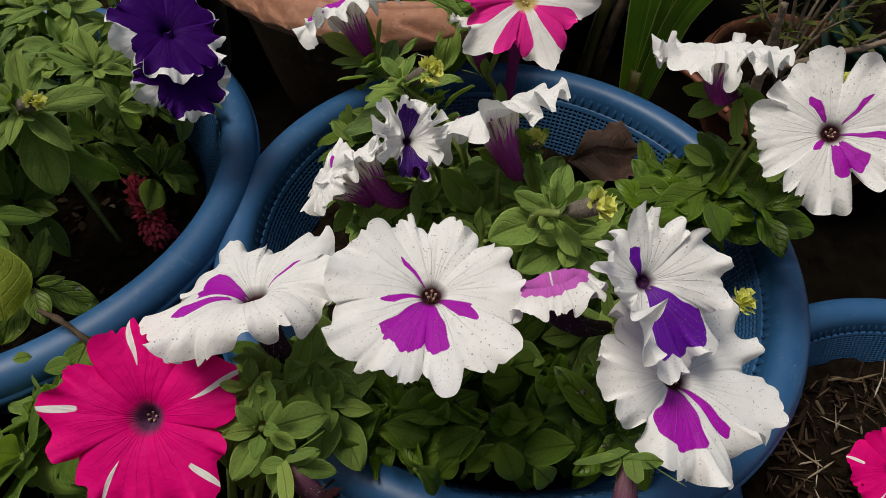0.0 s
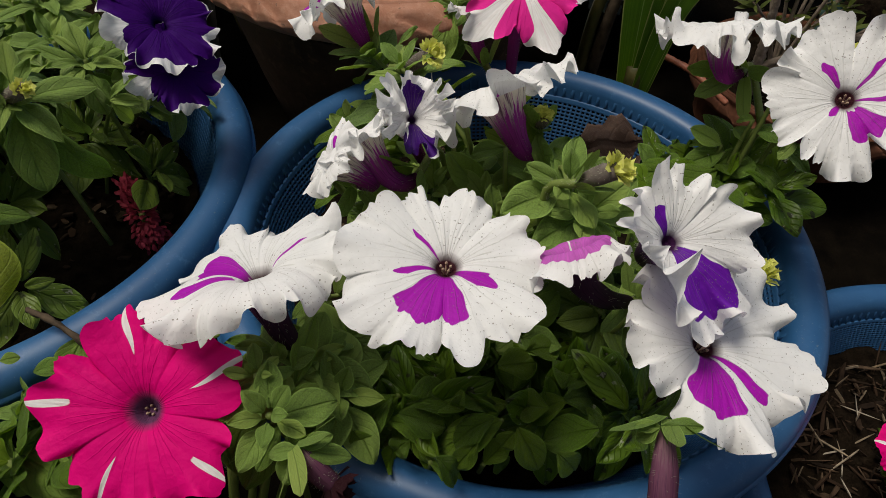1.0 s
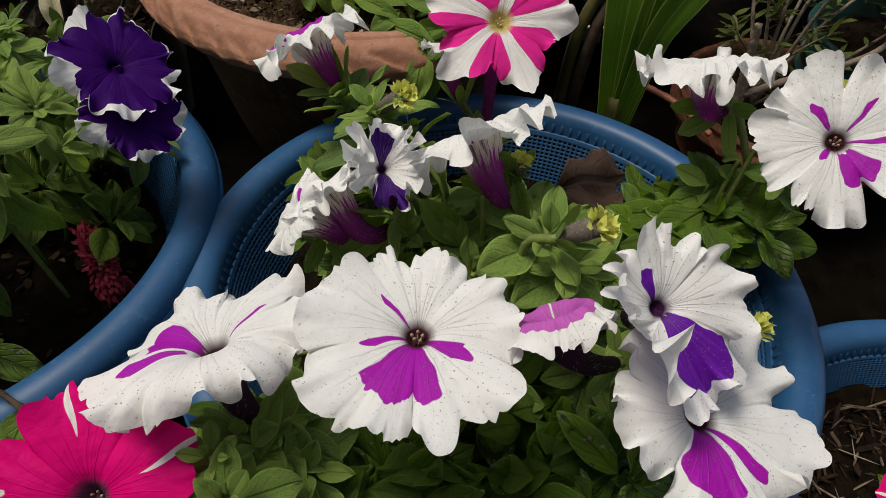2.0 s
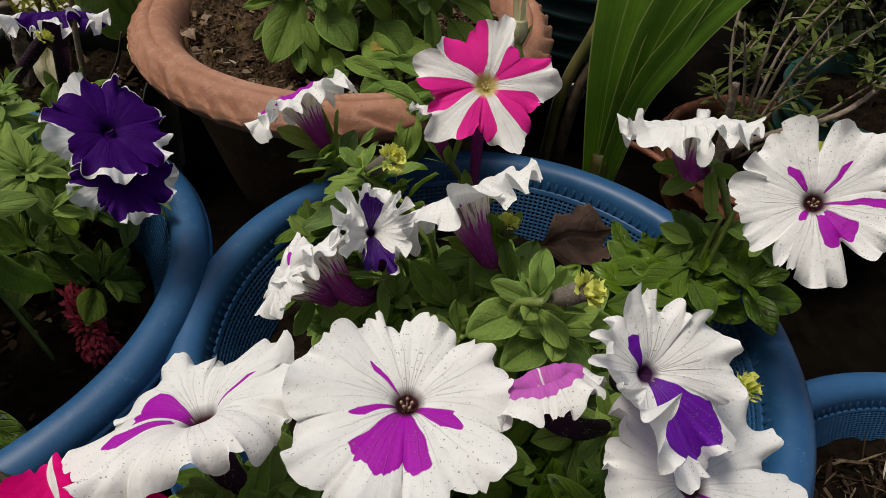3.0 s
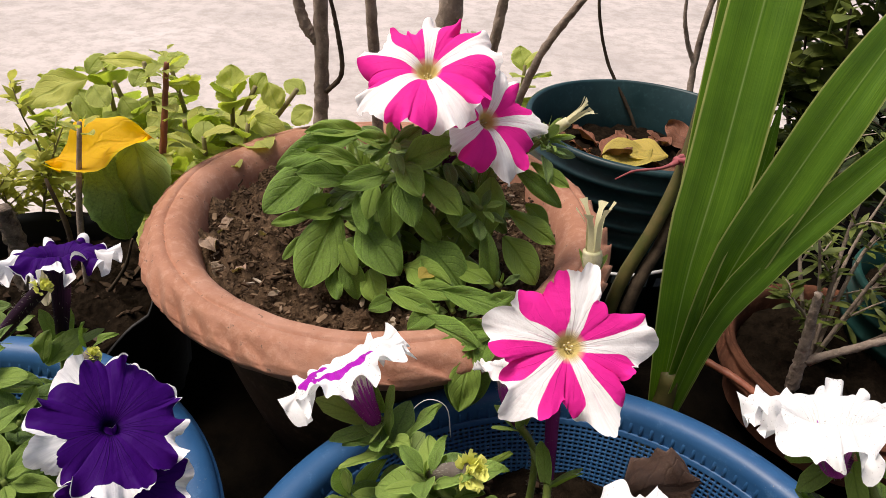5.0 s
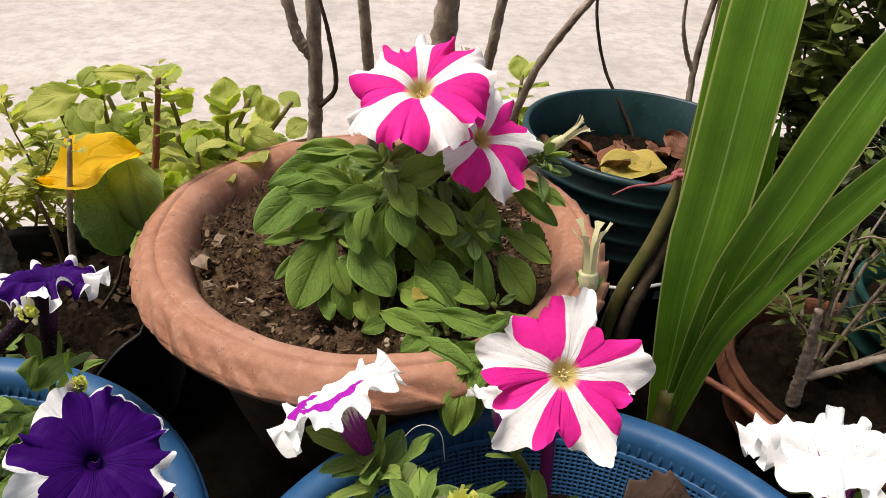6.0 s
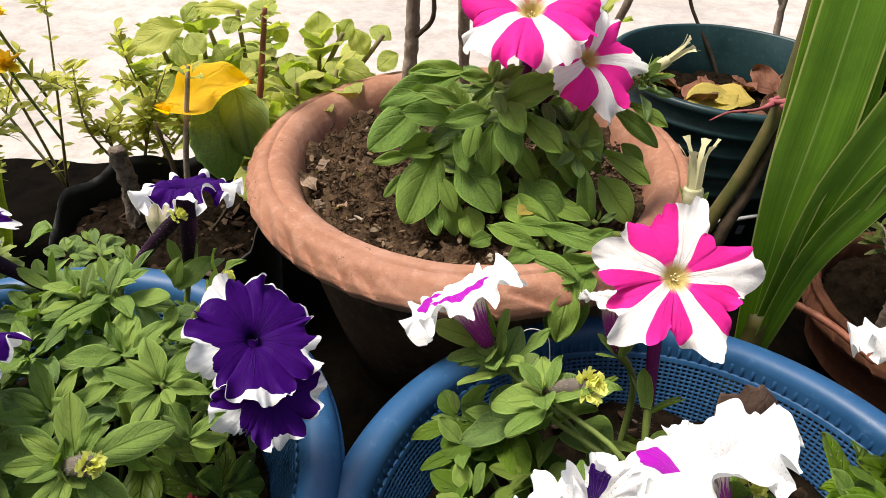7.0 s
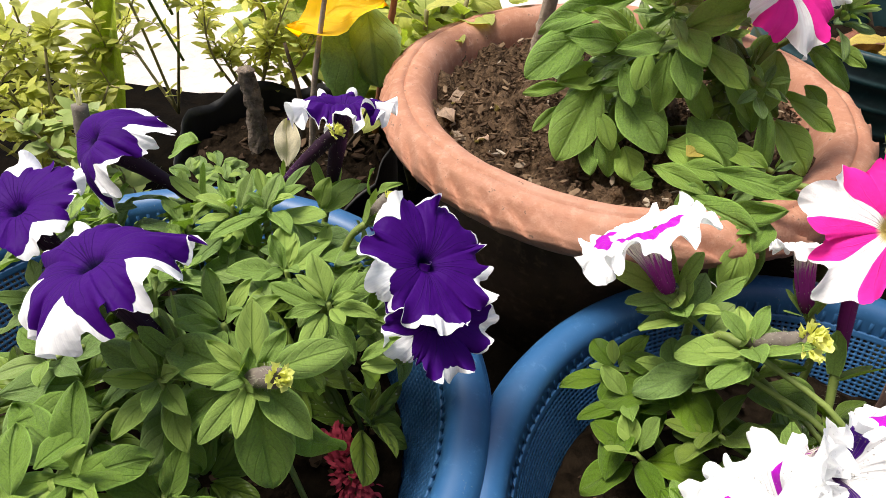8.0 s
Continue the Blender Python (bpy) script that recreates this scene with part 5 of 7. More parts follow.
# ---- violet petunias ----
pl = thing("petunia_plant", (-0.30, 0.29, 0.105), "violet petunia plant with white-edged flowers, in a blue basin", "plant", "petunia plants")
VIO = dict(marks=picotee, tube_mat=TUBE_DARK, ruffle=0.10, frill=0.9, notch=0.16, curl=0.10)
VIO_BOLD = dict(VIO, marks=picotee_bold)
flower(pl, (-0.175, 0.322, 0.238), (0.50, -0.28, 0.82), 0.033, 21, PETAL_PICOTEE, base=(-0.205, 0.342, 0.200), root=(-0.25, 0.32, 0.13), first=-70, label="dark violet petunia flower edged with white", roll=0.9, down=0.25, **VIO)
flower(pl, (-0.168, 0.308, 0.218), (0.52, -0.35, 0.78), 0.028, 22, PETAL_PICOTEE, base=(-0.20, 0.33, 0.180), root=(-0.25, 0.31, 0.13), first=-60, label="dark violet petunia flower edged with white", roll=0.9, down=0.25, **VIO)
flower(pl, (-0.285, 0.262, 0.264), (-0.34, 0.0, 0.94), 0.038, 23, PETAL_PICOTEE, base=(-0.260, 0.256, 0.234), root=(-0.27, 0.27, 0.13), first=-80, label="violet petunia flower edged with white, seen aslant", fold=0.2, fold_dir=45, roll=0.9, down=0.25, droop=0.35, **VIO_BOLD)
flower(pl, (-0.356, 0.370, 0.246), (-0.55, -0.40, 0.73), 0.035, 24, PETAL_PICOTEE, base=(-0.312, 0.370, 0.220), root=(-0.28, 0.32, 0.13), first=-50, label="violet petunia flower edged with white, seen aslant", fold=0.55, fold_dir=55, roll=0.9, down=0.25, droop=0.5, **VIO_BOLD)
flower(pl, (-0.362, 0.310, 0.242), (-0.10, -0.20, 0.95), 0.032, 25, PETAL_PICOTEE, base=(-0.360, 0.325, 0.20), root=(-0.34, 0.30, 0.13), first=-30, roll=0.9, down=0.25, **VIO_BOLD)
flower(pl, (-0.244, 0.420, 0.238), (-0.05, 0.35, 0.93), 0.031, 26, PETAL_PICOTEE, base=(-0.253, 0.418, 0.198), root=(-0.26, 0.37, 0.13), first=10, label="violet petunia flower seen from below", roll=1.0, down=0.25, droop=0.12, depth=0.020, **dict(VIO_BOLD, ruffle=0.22, frill=1.2), bell=0.020)
bud(pl, (-0.208, 0.241, 0.252), (-0.226, 0.246, 0.240), TUBE_GREY, 6, 0.006, (-0.25, 0.26, 0.15))
bud(pl, (-0.237, 0.396, 0.258), (-0.268, 0.392, 0.224), TUBE_DARK, 7, 0.006, (-0.27, 0.36, 0.14), r=0.0040)
bud(pl, (-0.410, 0.421, 0.238), (-0.409, 0.410, 0.204), TUBE_GREY, 8, 0.012, (-0.37, 0.36, 0.14), frill=3, tip_mat=TUBE_PALE, r=0.0052)
bud(pl, (-0.200, 0.365, 0.243), (-0.21, 0.36, 0.230), TUBE_GREY, 9, 0.0045, (-0.24, 0.34, 0.15))
rng = random.Random(9)
shoots = []
while len(shoots) < 15:
    q, a = 0.145 * math.sqrt(rng.random()), rng.uniform(0, 2 * math.pi)
    c = (-0.285 + q * math.cos(a), 0.285 + q * math.sin(a), 0.208 - 2.6 * q * q + rng.uniform(-0.012, 0.008))
    if c[0] < -0.205 + 0.3 * (c[1] - 0.26) and all((Vector(c) - Vector(o[0])).length > 0.036 for o in shoots):
        shoots.append((c, rng.uniform(0.030, 0.037), rng.randrange(8, 10)))
for c, s, k in shoots:
    branch(pl, [(-0.30 + (c[0] + 0.30) * 0.3, 0.29 + (c[1] - 0.29) * 0.3, 0.10), ((c[0] - 0.30) / 2, (c[1] + 0.29) / 2, c[2] - 0.01), c], [0.0016, 0.0014, 0.0012])
    rosette(pl, c, (c[0] + 0.30, c[1] - 0.29, 0.10), s, k, rng, LEAF_POT if c[1] < 0.255 else LEAF_SAGE, wide=0.85, start=rng.uniform(0, 360))

rng = random.Random(61)
under = []
while len(under) < 26:
    q, a = 0.125 * math.sqrt(rng.random()), rng.uniform(0, 2 * math.pi)
    c = (-0.310 + q * math.cos(a), 0.300 + q * math.sin(a) * 1.02, 0.192 - 3.0 * q * q + rng.uniform(-0.014, 0.006))
    if c[0] < -0.205 + 0.3 * (c[1] - 0.26):
        under.append((c, (c[0] + 0.31, c[1] - 0.30, 0.12)))
foliage(pl, under, 0.036, 8, LEAF_MID, rng, 0.9)

# ---- striped petunia in the clay pot ----
pp = thing("petunia_plant", (-0.06, 0.56, 0.188), "pink and white striped petunia plant in a terracotta pot", "plant", "petunia plants")
flower(pp, (-0.044, 0.523, 0.334), (-0.12, -0.46, 0.88), 0.046, 31, PETAL_STAR, star_rays(), tip=0.02, cleft=0.10, base=(-0.045, 0.54, 0.285), root=(-0.05, 0.55, 0.22), stamen=CREAM, first=26, ruffle=0.08, frill=1.1, lobes=(1.05, 0.80, 0.88, 1.12, 1.0), swing=(0, -13, -23, -19, -19), depth=0.018, label="pink and white striped petunia flower", curl=0.04, roll=0.8, down=0.35, droop=0.15, notch=0.12)
flower(pp, (-0.012, 0.522, 0.309), (0.45, -0.62, 0.64), 0.038, 32, PETAL_STAR, star_rays(), tip=0.11, cleft=0.28, base=(-0.03, 0.545, 0.27), root=(-0.05, 0.55, 0.22), stamen=CREAM, first=5, ruffle=0.08, frill=0.9, depth=0.018, label="pink and white striped petunia flower", curl=0.04, roll=0.8, down=0.35, droop=0.15, notch=0.2)
bud(pp, (0.047, 0.529, 0.314), (0.036, 0.53, 0.303), TUBE_PALE, 31, 0.022, (-0.02, 0.55, 0.24), 3, TUBE_PALE, 0.0036, "withered pale green flower tube")
bud(pp, (-0.019, 0.56, 0.338), (-0.022, 0.56, 0.325), TUBE_PALE, 32, 0.024, (-0.04, 0.56, 0.24), 3, TUBE_PALE, 0.004, "withered pale green flower tube")
bud(pp, (0.060, 0.456, 0.263), (0.061, 0.452, 0.248), TUBE_PALE, 33, 0.036, (0.02, 0.47, 0.215), 3, TUBE_PALE, 0.0062, "withered pale green flower tube")
rng = random.Random(14)
for c, s, k in (((-0.066, 0.508, 0.300), 0.022, 11), ((0.036, 0.528, 0.298), 0.020, 12), ((-0.113, 0.512, 0.250), 0.018, 9), ((-0.006, 0.492, 0.266), 0.020, 9), ((-0.020, 0.448, 0.216), 0.018, 7), ((0.010, 0.470, 0.222), 0.020, 7), ((-0.03, 0.53, 0.285), 0.030, 9)):
    branch(pp, [(-0.06, 0.56, 0.185), ((c[0] - 0.06) / 2, (c[1] + 0.57) / 2, c[2] - 0.005), c], [0.0028, 0.0024, 0.0018])
    rosette(pp, c, (c[0] + 0.05, c[1] - 0.56, 0.12), s, k, rng, LEAF_SAGE, wide=0.8, start=rng.uniform(0, 360))

rng = random.Random(62)
under = []
for k in range(30):
    c = (rng.uniform(-0.055, 0.115), rng.uniform(0.115, 0.235), rng.uniform(0.140, 0.172))
    under.append((c, (c[0] - 0.04, c[1] - 0.24, 0.10)))
for k in range(9):
    c = (rng.uniform(-0.03, 0.09), rng.uniform(0.225, 0.30), rng.uniform(0.165, 0.20))
    under.append((c, (rng.uniform(-0.3, 0.3), rng.uniform(-0.5, 0.1), 1)))
for k in range(8):
    c = (rng.uniform(0.13, 0.20), rng.uniform(0.27, 0.335), rng.uniform(0.160, 0.185))
    under.append((c, (0.3, -0.3, 1)))
foliage(pm, under, 0.033, 8, LEAF, rng, 0.95)
under = []
for k in range(11):
    c = (rng.uniform(-0.09, 0.015), rng.uniform(0.515, 0.575), rng.uniform(0.215, 0.270))
    under.append((c, (c[0] + 0.05, c[1] - 0.56, 0.08)))
foliage(pp, under, 0.038, 7, LEAF_MID, rng, 0.9)

# ---- the larger leaves ----
LEAF_ROWS = []
LEAF_ROWS.append((pm, LEAF, [
    (-0.035, 0.129, 0.178, -0.055, 0.120, 0.165),
    (-0.016, 0.134, 0.178, -0.039, 0.118, 0.165),
    (-0.012, 0.126, 0.178, 0.011, 0.128, 0.165),
    (0.031, 0.128, 0.178, 0.003, 0.118, 0.165),
    (-0.009, 0.131, 0.178, 0.017, 0.148, 0.165),
    (0.064, 0.140, 0.178, 0.043, 0.137, 0.165),
    (0.063, 0.140, 0.178, 0.092, 0.156, 0.165),
    (0.078, 0.127, 0.178, 0.052, 0.126, 0.165),
    (0.042, 0.124, 0.178, 0.056, 0.107, 0.165),
    (0.006, 0.107, 0.178, 0.023, 0.101, 0.165),
    (0.040, 0.122, 0.178, 0.034, 0.118, 0.165),
    (0.064, 0.146, 0.178, 0.076, 0.174, 0.165),
    (-0.064, 0.124, 0.178, -0.050, 0.138, 0.165),
]))
LEAF_ROWS.append((pm, LEAF, [
    (-0.058, 0.135, 0.178, -0.042, 0.150, 0.165),
    (-0.056, 0.158, 0.178, -0.046, 0.148, 0.165),
    (0.011, 0.133, 0.178, 0.034, 0.144, 0.165),
    (0.032, 0.155, 0.178, 0.054, 0.168, 0.165),
    (0.046, 0.165, 0.178, 0.066, 0.178, 0.165),
    (0.017, 0.130, 0.178, 0.001, 0.146, 0.165),
    (0.056, 0.135, 0.178, 0.040, 0.143, 0.165),
    (0.073, 0.137, 0.178, 0.084, 0.130, 0.165),
    (0.024, 0.115, 0.178, 0.014, 0.107, 0.165),
    (-0.006, 0.114, 0.178, -0.017, 0.109, 0.165),
    (0.059, 0.114, 0.178, 0.073, 0.109, 0.165),
    (-0.031, 0.116, 0.178, -0.022, 0.109, 0.165),
]))
LEAF_ROWS.append((pm, LEAF, [
    (0.138, 0.290, 0.192, 0.108, 0.293, 0.190),
    (0.168, 0.310, 0.192, 0.145, 0.315, 0.190),
    (0.158, 0.300, 0.192, 0.188, 0.306, 0.190),
    (0.196, 0.333, 0.192, 0.221, 0.336, 0.190),
    (0.159, 0.294, 0.192, 0.128, 0.270, 0.190),
    (0.091, 0.280, 0.192, 0.113, 0.279, 0.190),
    (0.090, 0.275, 0.192, 0.062, 0.267, 0.190),
    (0.164, 0.316, 0.192, 0.150, 0.336, 0.190),
    (0.184, 0.303, 0.192, 0.202, 0.284, 0.190),
    (0.158, 0.285, 0.192, 0.167, 0.260, 0.190),
    (0.187, 0.322, 0.192, 0.184, 0.338, 0.190),
    (0.204, 0.320, 0.192, 0.225, 0.306, 0.190),
    (0.206, 0.344, 0.192, 0.221, 0.365, 0.190),
]))
LEAF_ROWS.append((pm, LEAF, [
    (0.107, 0.262, 0.192, 0.138, 0.264, 0.190),
    (0.133, 0.306, 0.192, 0.127, 0.320, 0.190),
    (0.168, 0.312, 0.190, 0.158, 0.318, 0.215),
]))
LEAF_ROWS.append((pm, LEAF_SAGE, [
    (-0.039, 0.324, 0.200, -0.070, 0.313, 0.190),
    (0.026, 0.293, 0.195, 0.008, 0.292, 0.190),
    (0.006, 0.281, 0.195, 0.005, 0.263, 0.190),
    (0.018, 0.274, 0.195, 0.012, 0.258, 0.190),
    (0.023, 0.274, 0.195, 0.034, 0.263, 0.190),
    (0.052, 0.255, 0.205, 0.056, 0.262, 0.225),
    (0.049, 0.260, 0.205, 0.040, 0.260, 0.210),
    (0.049, 0.257, 0.200, 0.031, 0.258, 0.195),
    (-0.041, 0.333, 0.215, -0.035, 0.334, 0.235),
    (-0.041, 0.335, 0.210, -0.053, 0.328, 0.205),
    (-0.030, 0.324, 0.215, -0.019, 0.322, 0.235),
    (-0.052, 0.341, 0.210, -0.045, 0.348, 0.235),
    (-0.055, 0.352, 0.210, -0.070, 0.352, 0.210),
]))
LEAF_ROWS.append((pl, LEAF_YOUNG, [
    (-0.268, 0.371, 0.215, -0.292, 0.366, 0.210),
    (-0.267, 0.368, 0.215, -0.241, 0.382, 0.210),
    (-0.281, 0.362, 0.215, -0.270, 0.352, 0.210),
    (-0.356, 0.421, 0.210, -0.340, 0.411, 0.235),
    (-0.423, 0.402, 0.215, -0.421, 0.419, 0.210),
    (-0.285, 0.381, 0.215, -0.292, 0.372, 0.235),
    (-0.285, 0.381, 0.215, -0.269, 0.381, 0.235),
    (-0.277, 0.383, 0.215, -0.274, 0.375, 0.240),
    (-0.299, 0.385, 0.215, -0.289, 0.376, 0.235),
    (-0.247, 0.393, 0.205, -0.232, 0.404, 0.225),
    (-0.250, 0.395, 0.205, -0.247, 0.397, 0.225),
]))
LEAF_ROWS.append((pp, LEAF_POT, [
    (-0.084, 0.525, 0.299, -0.121, 0.515, 0.306, 0.3),
    (-0.087, 0.52, 0.298, -0.141, 0.5, 0.293, 0.14),
    (-0.086, 0.51, 0.283, -0.108, 0.49, 0.306, 0.36),
    (-0.109, 0.515, 0.283, -0.145, 0.485, 0.258, 0.48),
    (-0.093, 0.505, 0.276, -0.112, 0.485, 0.292, 0.54),
    (-0.066, 0.5, 0.283, -0.09, 0.475, 0.289, 0.43),
    (-0.058, 0.5, 0.29, -0.046, 0.475, 0.287, 0.54),
    (-0.059, 0.495, 0.28, -0.047, 0.47, 0.267, 0.57),
    (-0.063, 0.495, 0.278, -0.064, 0.47, 0.257, 0.51),
    (-0.046, 0.5, 0.284, -0.019, 0.475, 0.272, 0.49),
    (-0.057, 0.505, 0.287, -0.03, 0.49, 0.314, 0.44),
    (-0.1, 0.505, 0.252, -0.118, 0.465, 0.214, 0.51),
    (-0.098, 0.51, 0.253, -0.121, 0.49, 0.258, 0.53),
]))
LEAF_ROWS.append((pp, LEAF_POT, [
    (-0.086, 0.5, 0.247, -0.058, 0.465, 0.234, 0.58),
    (-0.096, 0.49, 0.237, -0.086, 0.47, 0.229, 0.55),
    (-0.093, 0.485, 0.226, -0.082, 0.465, 0.211, 0.59),
    (-0.102, 0.485, 0.219, -0.096, 0.465, 0.207, 0.52),
    (-0.077, 0.485, 0.218, -0.069, 0.465, 0.207, 0.74),
    (-0.042, 0.49, 0.241, -0.016, 0.46, 0.229, 0.65),
    (-0, 0.51, 0.28, -0.001, 0.48, 0.255, 0.63),
    (0.014, 0.515, 0.252, 0.048, 0.5, 0.239, 0.46),
    (0.012, 0.505, 0.238, 0.037, 0.48, 0.222, 0.52),
    (0.014, 0.52, 0.283, 0.049, 0.5, 0.272, 0.33),
    (0.026, 0.525, 0.284, 0.052, 0.51, 0.277, 0.38),
    (0.004, 0.475, 0.215, 0.002, 0.465, 0.255, 0.36),
    (-0.102, 0.505, 0.25, -0.083, 0.49, 0.268, 0.38),
]))
LEAF_ROWS.append((pp, LEAF_POT, [
    (-0.03, 0.495, 0.269, -0.008, 0.475, 0.258, 0.46),
    (-0.017, 0.5, 0.263, -0.004, 0.48, 0.243, 0.53),
    (-0.119, 0.51, 0.242, -0.145, 0.5, 0.242, 0.29),
    (-0.122, 0.5, 0.233, -0.137, 0.49, 0.218, 0.34),
    (-0.065, 0.51, 0.297, -0.084, 0.5, 0.31, 0.41),
    (-0.062, 0.515, 0.293, -0.051, 0.51, 0.31, 0.47),
    (-0.078, 0.505, 0.288, -0.066, 0.5, 0.304, 0.39),
    (-0.074, 0.5, 0.275, -0.08, 0.48, 0.267, 0.66),
    (-0.086, 0.505, 0.264, -0.078, 0.48, 0.25, 0.51),
    (-0.031, 0.49, 0.24, -0.045, 0.475, 0.27, 0.45),
    (-0.023, 0.48, 0.229, -0.001, 0.46, 0.237, 0.48),
    (0.026, 0.52, 0.256, 0.044, 0.51, 0.247, 0.6),
    (-0.054, 0.485, 0.223, -0.03, 0.455, 0.237, 0.46),
]))
LEAF_ROWS.append((pp, LEAF_POT, [
    (-0.062, 0.455, 0.225, -0.036, 0.435, 0.231, 0.39),
    (-0.028, 0.455, 0.227, 0.008, 0.425, 0.24, 0.32),
    (-0.041, 0.445, 0.213, -0.007, 0.415, 0.218, 0.42),
    (-0.019, 0.44, 0.205, 0.002, 0.42, 0.229, 0.36),
    (-0.046, 0.46, 0.224, -0.023, 0.445, 0.235, 0.42),
    (-0.009, 0.42, 0.21, -0.015, 0.392, 0.186, 0.54),
    (-0.059, 0.46, 0.213, -0.07, 0.445, 0.219, 0.57),
    (-0.032, 0.44, 0.203, -0.042, 0.415, 0.201, 0.56),
    (0.003, 0.43, 0.214, -0.004, 0.41, 0.213, 0.56),
    (-0.004, 0.445, 0.219, 0.012, 0.435, 0.242, 0.4),
    (-0.029, 0.45, 0.22, -0.046, 0.43, 0.217, 0.54),
]))
LEAF_ROWS.append((pl, LEAF_SAGE, [
    (-0.223, 0.248, 0.232, -0.212, 0.227, 0.195, 0.53),
    (-0.212, 0.249, 0.222, -0.195, 0.239, 0.18, 0.49),
    (-0.228, 0.247, 0.232, -0.238, 0.237, 0.212, 0.57),
    (-0.234, 0.246, 0.23, -0.268, 0.232, 0.21, 0.35),
    (-0.222, 0.243, 0.238, -0.222, 0.249, 0.255, 0.37),
    (-0.218, 0.257, 0.236, -0.206, 0.279, 0.23, 0.53),
    (-0.235, 0.267, 0.235, -0.226, 0.289, 0.232, 0.5),
    (-0.206, 0.286, 0.225, -0.198, 0.281, 0.205, 0.6),
    (-0.221, 0.288, 0.225, -0.218, 0.297, 0.232, 0.87),
    (-0.271, 0.353, 0.228, -0.266, 0.343, 0.215, 1),
    (-0.277, 0.343, 0.222, -0.28, 0.33, 0.208, 0.79),
    (-0.259, 0.352, 0.224, -0.237, 0.374, 0.218, 0.35),
    (-0.276, 0.352, 0.232, -0.271, 0.36, 0.25, 0.39),
]))
LEAF_ROWS.append((pl, LEAF_SAGE, [
    (-0.263, 0.355, 0.232, -0.26, 0.363, 0.25, 0.39),
    (-0.258, 0.37, 0.23, -0.252, 0.375, 0.25, 0.31),
    (-0.239, 0.359, 0.215, -0.217, 0.371, 0.208, 0.47),
    (-0.24, 0.302, 0.222, -0.259, 0.315, 0.228, 0.6),
    (-0.214, 0.303, 0.224, -0.204, 0.321, 0.226, 0.59),
    (-0.221, 0.312, 0.222, -0.246, 0.316, 0.224, 0.45),
    (-0.223, 0.341, 0.214, -0.212, 0.361, 0.212, 0.49),
    (-0.344, 0.243, 0.2, -0.316, 0.257, 0.205, 0.43),
    (-0.324, 0.23, 0.205, -0.298, 0.248, 0.205, 0.55),
    (-0.301, 0.211, 0.208, -0.292, 0.231, 0.215, 0.6),
    (-0.305, 0.201, 0.205, -0.317, 0.224, 0.218, 0.52),
    (-0.295, 0.211, 0.202, -0.265, 0.226, 0.202, 0.48),
    (-0.336, 0.252, 0.195, -0.332, 0.271, 0.205, 0.69),
]))
LEAF_ROWS.append((pl, LEAF_SAGE, [
    (-0.256, 0.258, 0.228, -0.279, 0.246, 0.218, 0.39),
    (-0.26, 0.247, 0.222, -0.286, 0.238, 0.208, 0.35),
    (-0.253, 0.257, 0.23, -0.265, 0.262, 0.235, 0.72),
    (-0.254, 0.327, 0.22, -0.241, 0.341, 0.222, 0.6),
    (-0.217, 0.272, 0.222, -0.21, 0.27, 0.195, 0.55),
    (-0.246, 0.245, 0.218, -0.255, 0.237, 0.195, 0.59),
    (-0.259, 0.24, 0.212, -0.248, 0.227, 0.185, 0.54),
    (-0.245, 0.27, 0.232, -0.258, 0.274, 0.238, 0.74),
    (-0.265, 0.298, 0.226, -0.268, 0.28, 0.222, 0.67),
    (-0.204, 0.308, 0.215, -0.191, 0.306, 0.205, 0.65),
    (-0.295, 0.283, 0.22, -0.273, 0.269, 0.222, 0.46),
    (-0.355, 0.284, 0.205, -0.371, 0.291, 0.21, 0.79),
    (-0.295, 0.245, 0.204, -0.286, 0.259, 0.212, 0.59),
]))
LEAF_ROWS.append((pl, LEAF_YOUNG, [
    (-0.19, 0.278, 0.222, -0.178, 0.28, 0.238, 0.31),
    (-0.189, 0.275, 0.222, -0.174, 0.281, 0.222, 0.42),
    (-0.189, 0.275, 0.22, -0.178, 0.278, 0.205, 0.45),
    (-0.216, 0.385, 0.228, -0.22, 0.384, 0.245, 0.35),
    (-0.215, 0.387, 0.225, -0.202, 0.387, 0.24, 0.31),
    (-0.291, 0.206, 0.2, -0.314, 0.213, 0.2, 0.56),
]))


def laid_leaves():
    """Leaves set one by one: stalk end, tip, and the width to the length where it is known."""
    rng = random.Random(77)
    for plant, mat, rows in LEAF_ROWS:
        for a, b, c, d, e, g, *w in rows:
            lean = -0.9 if plant is pp else -0.25
            up = Vector((rng.uniform(-0.3, 0.3), lean + rng.uniform(-0.3, 0.2), 1))
            wide = min(0.92 if plant is pl else 1.25, max(0.55, w[0] / 0.54)) if w else rng.uniform(0.95, 1.2)
            place_leaf(plant, (a, b, c), (d, e, g), up, LEAF_POT if plant is pl and mat is LEAF_SAGE and e < 0.25 else mat, rng.randrange(8), wide)


laid_leaves()

rng = random.Random(31)
for c, s, k in (((-0.066, 0.325, 0.168), 0.034, 9), ((-0.062, 0.300, 0.160), 0.036, 9), ((-0.048, 0.330, 0.186), 0.032, 9), ((-0.072, 0.350, 0.160), 0.030, 8)):
    branch(pm, [(-0.02, 0.29, 0.10), ((c[0] - 0.02) / 2, (c[1] + 0.29) / 2, c[2] - 0.02), c], [0.0016, 0.0014, 0.0012])
    rosette(pm, c, (-0.05, 0.0, 0.10), s, k, rng, start=rng.uniform(0, 360))

